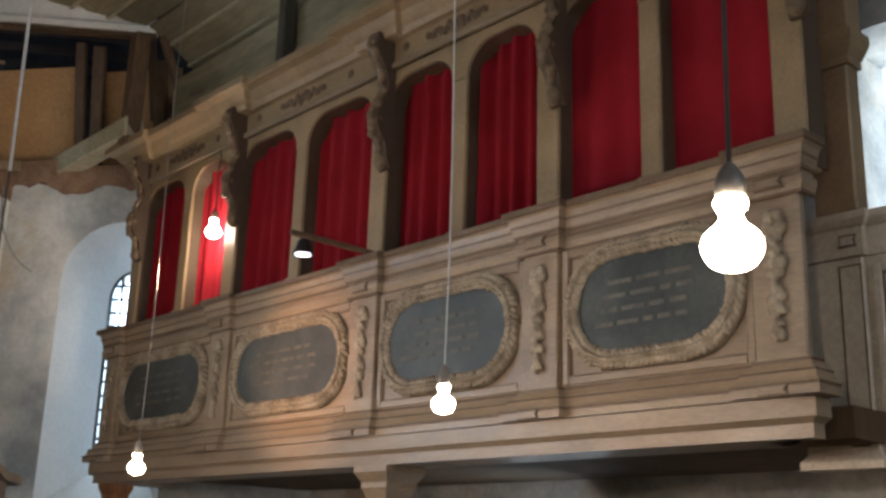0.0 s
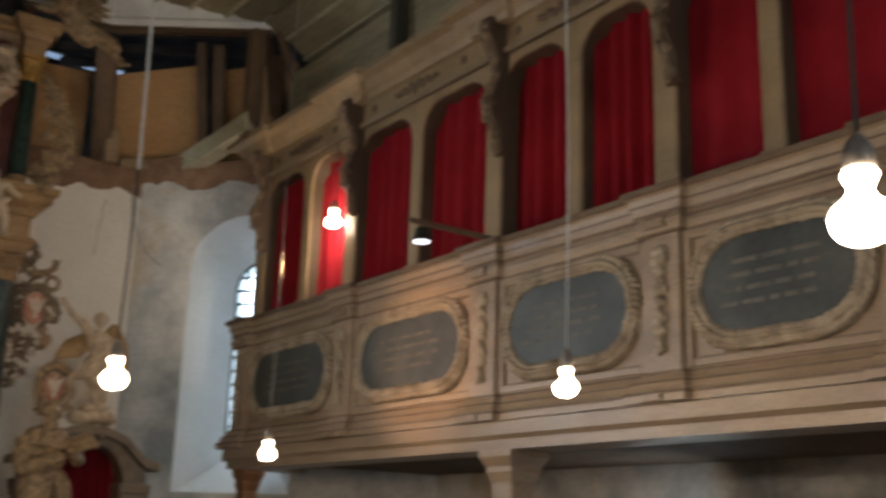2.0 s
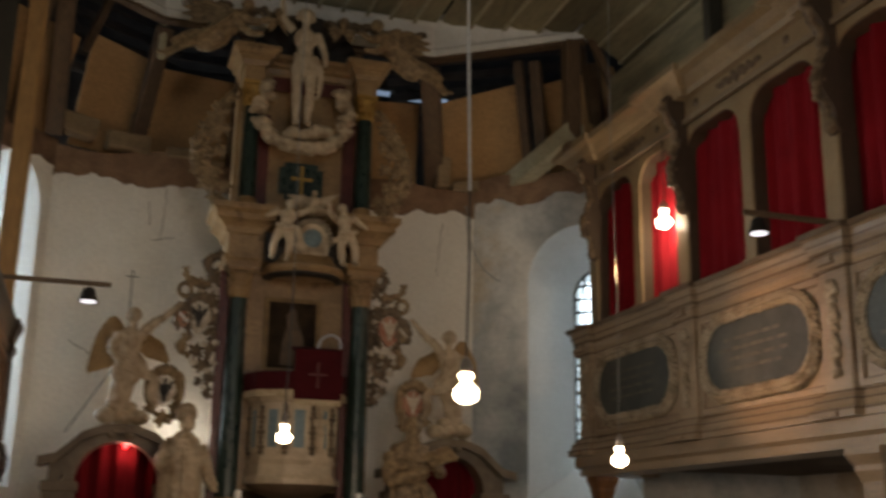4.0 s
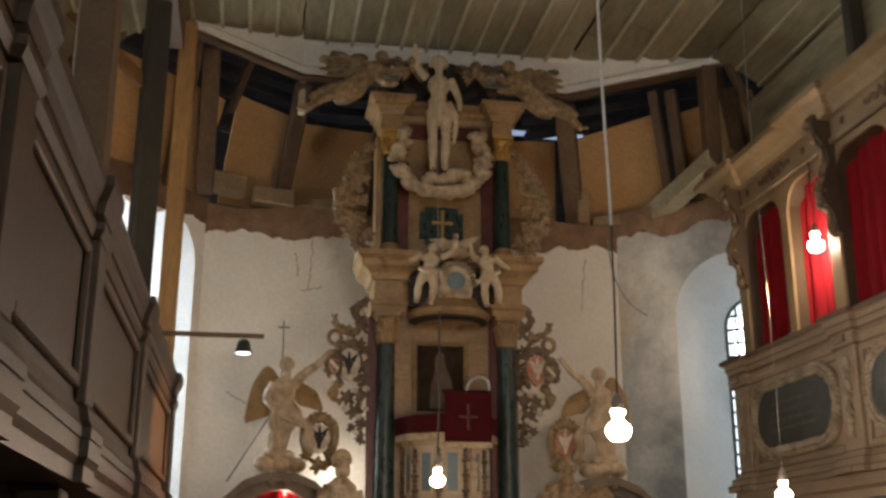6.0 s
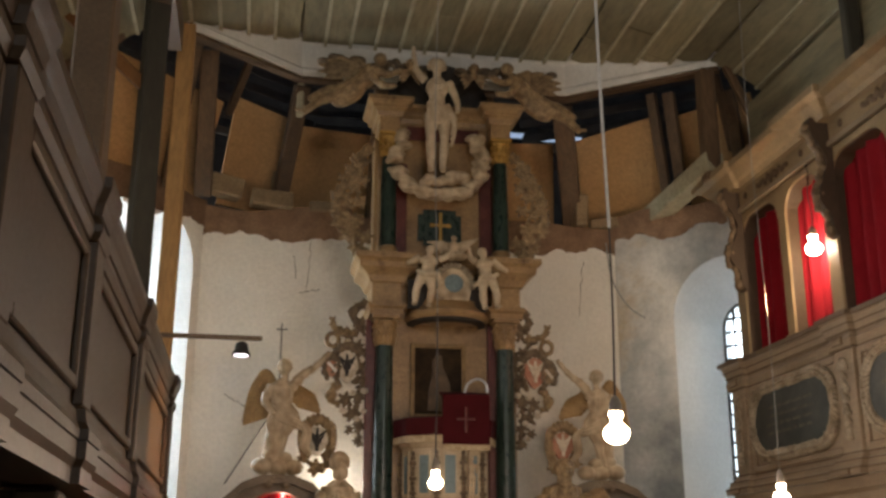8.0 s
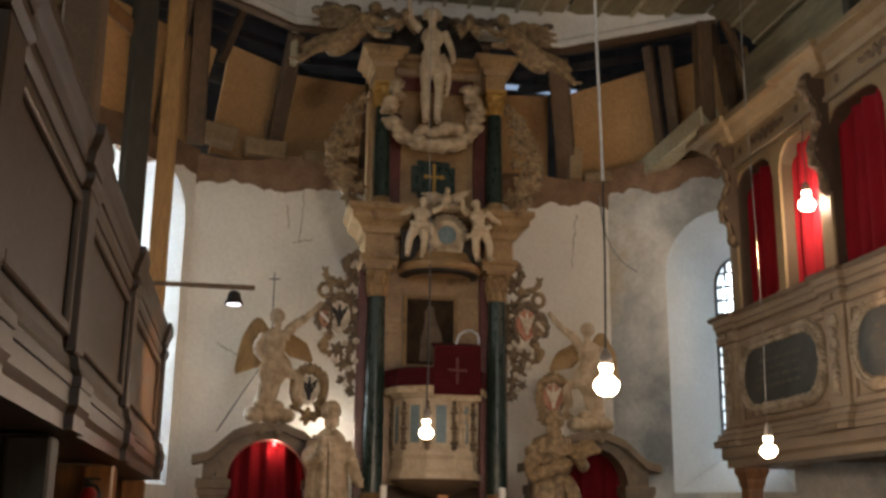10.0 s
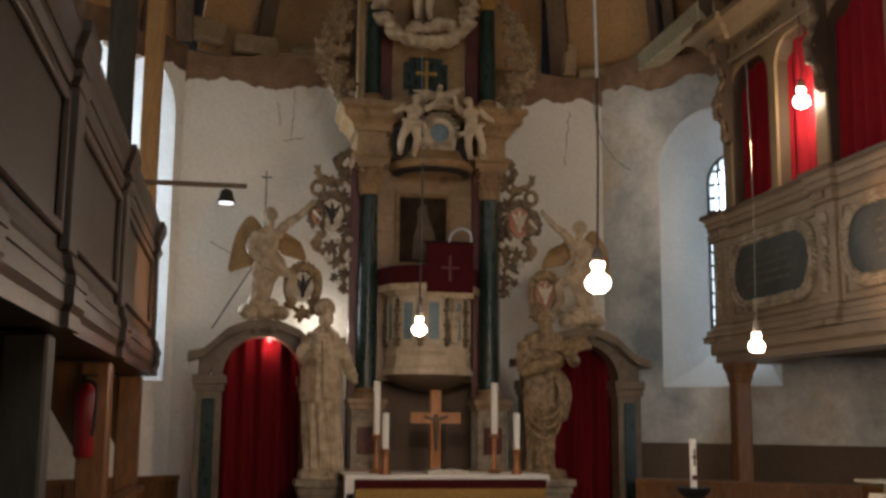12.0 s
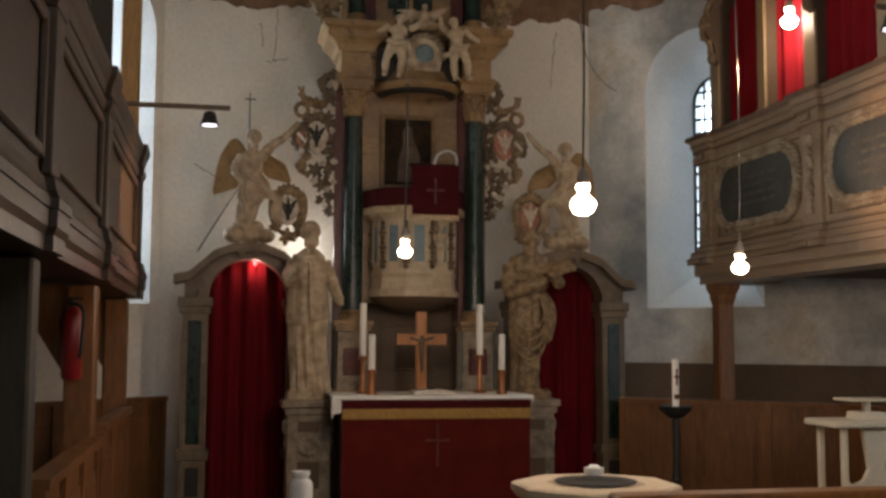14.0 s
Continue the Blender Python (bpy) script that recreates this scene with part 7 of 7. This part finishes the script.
for s in (-1, 1):
    bm = bm_new()
    prism(bm, [(1.7, 1.184), (1.7 + s * 0.17, 1.184), (1.7 + s * 0.17, 1.205), (1.7 + s * 0.06, 1.222), (1.7, 1.21)], 8.7, 8.92, "y")
    part("pages", bm, PAPER, bk, smooth=False)
for x, y, ht, hb in ((1.135, 8.9, 0.43, 0.31), (1.185, 8.72, 0.28, 0.2), (2.12, 8.9, 0.42, 0.32), (2.265, 8.72, 0.29, 0.2)):
    st = thing("candlestick", (x, y, 1.182), "reddish brass altar candlestick", "candlestick", "candlesticks on the altar table")
    bm = bm_new()
    lathe(bm, [(0.055, 1.183), (0.055, 1.195), (0.03, 1.21), (0.02, 1.24), (0.03, 1.27), (0.018, 1.3), (0.018, 1.182 + hb - 0.04), (0.04, 1.182 + hb - 0.015), (0.042, 1.182 + hb)] if hb > 0.25 else [(0.045, 1.183), (0.045, 1.2), (0.03, 1.22), (0.028, 1.182 + hb - 0.05), (0.04, 1.182 + hb - 0.02), (0.042, 1.182 + hb)], x, y, 0, 16)
    part("stick", bm, BRASS, st, smooth=40)
    bm = bm_new()
    lathe(bm, [(0.028, 1.183 + hb), (0.028, 1.18 + hb + ht), (0.02, 1.185 + hb + ht), (0.005, 1.187 + hb + ht)], x, y, 0, 14)
    solo("candle", bm, WAX, "white unlit altar candle", "candle", "candles on the altar table", smooth=40, loc=(x, y, 1.183 + hb))

# ---- chancel furniture ----
font = thing("baptismal_font", (1.76, 5.0, 0), "octagonal pale stone baptismal font with a basin", "font")
bm = bm_new()
lathe(bm, [(0.28, 0.84), (0.38, 0.87), (0.405, 0.9), (0.405, 0.93), (0.39, 0.94), (0.24, 0.94), (0.22, 0.90), (0.05, 0.89)], 1.76, 5.0, 0, 8, turn=22.5)
part("rim", bm, SANDSTONE, font, smooth=False)
bm = bm_new()
lathe(bm, [(0.26, 0.0), (0.26, 0.1), (0.16, 0.16), (0.14, 0.5), (0.2, 0.62), (0.33, 0.78), (0.34, 0.84)], 1.76, 5.0, 0, 8, turn=22.5)
part("bowl_and_foot", bm, SANDSTONE, font, smooth=False)
bm = bm_new()
lathe(bm, [(0.19, 0.943), (0.2, 0.948), (0.19, 0.952), (0.1, 0.93), (0.02, 0.92)], 1.76, 5.0, 0, 20)
part("basin", bm, IRON, font, "dark metal basin", smooth=40)
bm = bm_new()
lathe(bm, [(0.035, 0.94), (0.05, 0.96), (0.05, 0.985), (0.03, 0.99), (0.02, 1.0)], 1.83, 5.22, 0, 14)
solo("glass_dish", bm, PORCELAIN, "small white dish standing on the font rim", "dish", smooth=40, loc=(1.83, 5.22, 0.94))
bm = bm_new()
lathe(bm, [(0.05, 0.72), (0.055, 0.76), (0.056, 0.96), (0.05, 0.975), (0.035, 0.99), (0.043, 1.005), (0.043, 1.02), (0.03, 1.022), (0.03, 1.0)], 0.362, 5.0, 0, 18)
solo("white_jar", bm, PORCELAIN, "plain white cylindrical jar on a pew shelf", "jar", smooth=40, loc=(0.362, 5.0, 0.72))
st = thing("candle_stand", (3.26, 7.5, 0), "black iron floor stand carrying a tall candle", "candle stand")
bm = bm_new()
lathe(bm, [(0.03, 1.06), (0.06, 1.07), (0.115, 1.12), (0.12, 1.15), (0.11, 1.152), (0.03, 1.12)], 3.26, 7.5, 0, 18)
part("bowl", bm, IRON, st, smooth=40)
bm = bm_new()
lathe(bm, [(0.14, 0.0), (0.14, 0.03), (0.04, 0.06), (0.03, 0.1), (0.028, 0.6), (0.04, 0.62), (0.028, 0.66), (0.028, 1.06)], 3.26, 7.5, 0, 14)
part("shaft", bm, IRON, st, smooth=40)
can = thing("paschal_candle", (3.26, 7.5, 1.13), "tall white candle with a dark red cross motif", "candle")
bm = bm_new()
lathe(bm, [(0.024, 1.125), (0.024, 1.485), (0.018, 1.49), (0.004, 1.492)], 3.26, 7.5, 0, 14)
part("wax", bm, WAX, can, smooth=40)
bm = bm_new()
for z0, z1, ww in ((1.3, 1.42, 0.006), (1.355, 1.37, 0.02), (1.2, 1.235, 0.02)):
    box(bm, 3.26 - ww, 3.26 + ww, 7.472, 7.478, z0, z1)
part("red_motif", bm, REDMARBLE, can, smooth=False)

lec = thing("side_table", (4.150, 6.5, 0), "cream painted small altar table with a cut-out support", "table")
bm = bm_new()
box(bm, 3.830, 4.490, 6.32, 6.72, 1.07, 1.115, 0.012)
part("top", bm, CREAMWOOD, lec)
for x in (3.920, 4.400):
    for y in (6.36, 6.64):
        bm = bm_new()
        box(bm, x - 0.02, x + 0.02, y, y + 0.04, 0, 1.07, 0.006)
        part("leg", bm, CREAMWOOD, lec)
    bm = bm_new()
    box(bm, x - 0.018, x + 0.018, 6.4, 6.64, 0.55, 0.6, 0.005)
    part("side_rail", bm, CREAMWOOD, lec)
bm = bm_new()
prism(bm, [(4.070, 1.068), (4.250, 1.068), (4.210, 0.8), (4.250, 0.73), (4.330, 0.7), (4.370, 0.74), (4.376, 0.6), (4.280, 0.58), (4.250, 0.5), (4.070, 0.5), (4.040, 0.58), (3.945, 0.6), (3.950, 0.74), (3.990, 0.7), (4.070, 0.73), (4.110, 0.8)], 6.4, 6.44, "y")
part("carved_support", bm, CREAMWOOD, lec, smooth=False)
stand = thing("book_stand", (4.160, 6.5, 1.116), "small cream wooden book stand on the side table", "stand")
bm = bm_new()
prism(bm, [(4.060, 1.117), (4.260, 1.117), (4.250, 1.165), (4.070, 1.165)], 6.42, 6.58, "y")
part("base", bm, CREAMWOOD, stand, smooth=False)
bm = bm_new()
box(bm, 4.140, 4.180, 6.48, 6.52, 1.165, 1.235)
part("stem", bm, CREAMWOOD, stand)
bm = bm_new()
box(bm, 3.990, 4.320, 6.38, 6.62, 1.236, 1.252, 0.004)
part("plate", bm, CREAMWOOD, stand)

# panelled pews and dado round the apse
def panelling(a, b, z1, label, group="oak panelling in the chancel", cap=True):
    a, b = Vector(a), Vector(b)
    d, L_ = (b - a).normalized(), (b - a).length
    nrm = Vector((d.y, -d.x))
    t = thing("panelled_dado", (a.x, a.y, 0), label, "panelling", group)

    def put(bm, u0, u1, z0, z_, t0, t1):
        for p in box(bm, u0, u1, t0, t1, z0, z_):
            q = a + d * p.co.x + nrm * p.co.y
            p.co = Vector((q.x, q.y, p.co.z))
    bm = bm_new()
    put(bm, 0, L_, 0, z1, 0.0, 0.03)
    part("backing", bm, OAK, t, smooth=False)
    bm = bm_new()
    put(bm, 0, L_, z1, z1 + 0.045, -0.03, 0.075)
    part("cap", bm, OAK, t, smooth=False)
    n = max(round(L_ / 0.6), 1)
    for i in range(n + 1):
        bm = bm_new()
        u = L_ * i / n
        put(bm, max(u - 0.045, 0), min(u + 0.045, L_), 0, z1 - 0.002, 0.032, 0.056)
        part("stile", bm, OAK, t, smooth=False)
    for i in range(n):
        u0, u1 = L_ * i / n + 0.09, L_ * (i + 1) / n - 0.09
        bm = bm_new()
        put(bm, u0, u1, 0.2, z1 - 0.14, 0.032, 0.045)
        put(bm, u0 + 0.03, u1 - 0.03, 0.24, z1 - 0.18, 0.045, 0.054)
        part("panel", bm, OAK, t, smooth=False)
    return t


panelling((3.5, 9.25), (5.0, 8.1), 1.08, "brown oak panelled pew front below the window")
panelling((5.0, 8.08), (5.3, 5.2), 1.08, "brown oak panelled pew front under the gallery")
panelling((-2.6, 8.35), (-0.52, 10.3), 1.06, "brown oak panelling below the tall arched window")
panelling((-0.74, 6.85), (-0.74, 8.75), 1.06, "brown oak panelled pew front between the gallery posts")
panelling((-0.74, 4.65), (-0.74, 6.65), 1.0, "brown oak panelled pew front between the gallery posts")
bm = bm_new()
for a, b in (((3.72, 10.36), (5.75, 8.33)),):
    a, b = Vector(a), Vector(b)
    d = (b - a).normalized()
    nrm = Vector((d.y, -d.x))
    c = [a, b, b + nrm * 0.05, a + nrm * 0.05]
    prism(bm, [(p.x, p.y) for p in c], 0.0, 1.42, "z")
solo("dado_band", bm, BROWN, "dark brown painted board dado on the wall", kind="structure", smooth=False)
bm = bm_new()
box(bm, SIDE_R - 0.05, SIDE_R - 0.002, 2.0, 8.1, 0, 1.42)
solo("dado_side", bm, BROWN, "dark brown painted board dado on the wall", kind="structure", smooth=False)
pew = thing("front_pew", (3.0, 4.3, 0), "brown wooden pew front with a flat top rail", "pew")
bm = bm_new()
box(bm, 1.6, 4.0, 4.25, 4.4, 0.93, 0.98, 0.012)
part("top_rail", bm, OAK, pew)
bm = bm_new()
box(bm, 1.62, 3.98, 4.3, 4.35, 0, 0.929)
part("front_board", bm, OAK, pew, smooth=False)
pew = thing("front_pew", (0.3, 5.0, 0), "brown wooden pew with a book shelf", "pew")
bm = bm_new()
box(bm, -0.35, 0.95, 4.92, 5.1, 0.68, 0.72, 0.01)
part("top_rail", bm, OAK, pew)
bm = bm_new()
box(bm, -0.33, 0.93, 4.98, 5.03, 0, 0.679)
part("front_board", bm, OAK, pew, smooth=False)

# fire extinguisher on a gallery post
ext = thing("fire_extinguisher", (-0.85, 6.605, 1.38), "red fire extinguisher hanging on a gallery post", "extinguisher")
bm = bm_new()
lathe(bm, [(0.05, 1.38), (0.058, 1.4), (0.058, 1.72), (0.045, 1.77), (0.02, 1.8)], -0.85, 6.605, 0, 18)
part("cylinder", bm, EXTRED, ext, smooth=50)
bm = bm_new()
box(bm, -0.875, -0.825, 6.655, 6.672, 1.5, 1.7)
part("wall_bracket", bm, IRON, ext)
bm = bm_new()
lathe(bm, [(0.02, 1.8), (0.022, 1.83), (0.01, 1.85)], -0.86, 6.6, 0, 12)
box(bm, -0.885, -0.79, 6.59, 6.61, 1.84, 1.855)
part("valve", bm, IRON, ext)
bm = bm_new()
tube(bm, curve_pts([(-0.85, 6.58, 1.82), (-0.79, 6.56, 1.78), (-0.79, 6.55, 1.6), (-0.8, 6.55, 1.5)], 5), 0.011, 8)
part("hose", bm, IRON, ext)


def arm_lamp(x0, x1, xl, y, z, label):
    """A bar that sticks out over the parapet with a small spotlight under it."""
    t = thing("arm_spotlight", (x0, y, z), label, "lamp", "spotlights on bars over the parapets")
    bm = bm_new()
    box(bm, min(x0, x1), max(x0, x1), y - 0.015, y + 0.015, z, z + 0.03, 0.004)
    part("bar", bm, BROWN, t)
    bm = bm_new()
    lathe(bm, [(0.02, 0.0), (0.04, -0.015), (0.05, -0.06), (0.066, -0.095), (0.06, -0.095), (0.045, -0.05)], xl, y, z - 0.012, 18)
    part("shade", bm, IRON, t, "small dark metal lamp shade", smooth=50)
    bm = bm_new()
    lathe(bm, [(0.01, -0.075), (0.045, -0.088), (0.05, -0.098), (0.02, -0.104)], xl, y, z - 0.012, 16)
    g = part("lens", bm, LENS, t, "pale lamp lens", smooth=50)


arm_lamp(LX - 0.05, 0.02, -0.115, 7.4, 3.165, "dark spotlight on a bar reaching out from the gallery rail")
arm_lamp(GX + 0.1, 3.52, 3.62, 5.3, 3.46, "dark spotlight on a bar reaching out from the gallery rail")
lamp_spot("spotlight_beam", (-0.10, 7.37, 2.99), (4.2, 6.0, 2.82), 900, 20, (1.0, 0.52, 0.26), 0.9)
lamp_spot("spotlight_beam", (3.60, 5.33, 3.29), (-0.66, 8.1, 2.55), 4500, 14, (1.0, 0.55, 0.28), 0.9)
# added glow and point light that make the bright streak on the curtain
bm = bm_new()
ball(bm, 0.27, 9.745, 2.30, 0.016, 0.016, 0.026, None, 10)
solo("red_lamp", bm, STREAKGLOW, "small added red glow in the doorway head for the curtain's bright streak", "lamp", smooth=True, loc=(0.27, 9.745, 2.30))
lamp_point("red_lamp_light", 0.27, 9.71, 2.24, 2.2, (1.0, 0.42, 0.36), 0.02)
# loose cable on the wall and thin wire stay
bm = bm_new()
tube(bm, curve_pts([(3.55, 10.47, 5.0), (3.6, 10.46, 4.6), (3.72, 10.36, 4.3), (3.86, 10.25, 4.15)], 6), 0.008, 6)
solo("wall_cable", bm, CABLE_G, "loose dark cable hanging on the plaster wall", "cable", loc=(3.55, 10.47, 5.0))
bm = bm_new()
tube(bm, [(0.16, 9.75, 3.05), (-0.25, 10.49, 2.45)], 0.006, 6)
solo("wire_stay", bm, CABLE_D, "thin wire stay from the angel to the wall", "wire", loc=(-0.25, 10.3, 2.45))

fl = thing("flood_lamp", (0.7, 10.3, 2.3), "small work lamp fixed to the wall behind the altar carvings", "lamp")
bm = bm_new()
box(bm, 0.62, 0.78, 10.38, 10.497, 2.22, 2.36, 0.01)
part("housing", bm, IRON, fl)
lamp_point("flood_light", 0.74, 10.22, 2.45, 7.0, (1.0, 0.92, 0.8), 0.05)
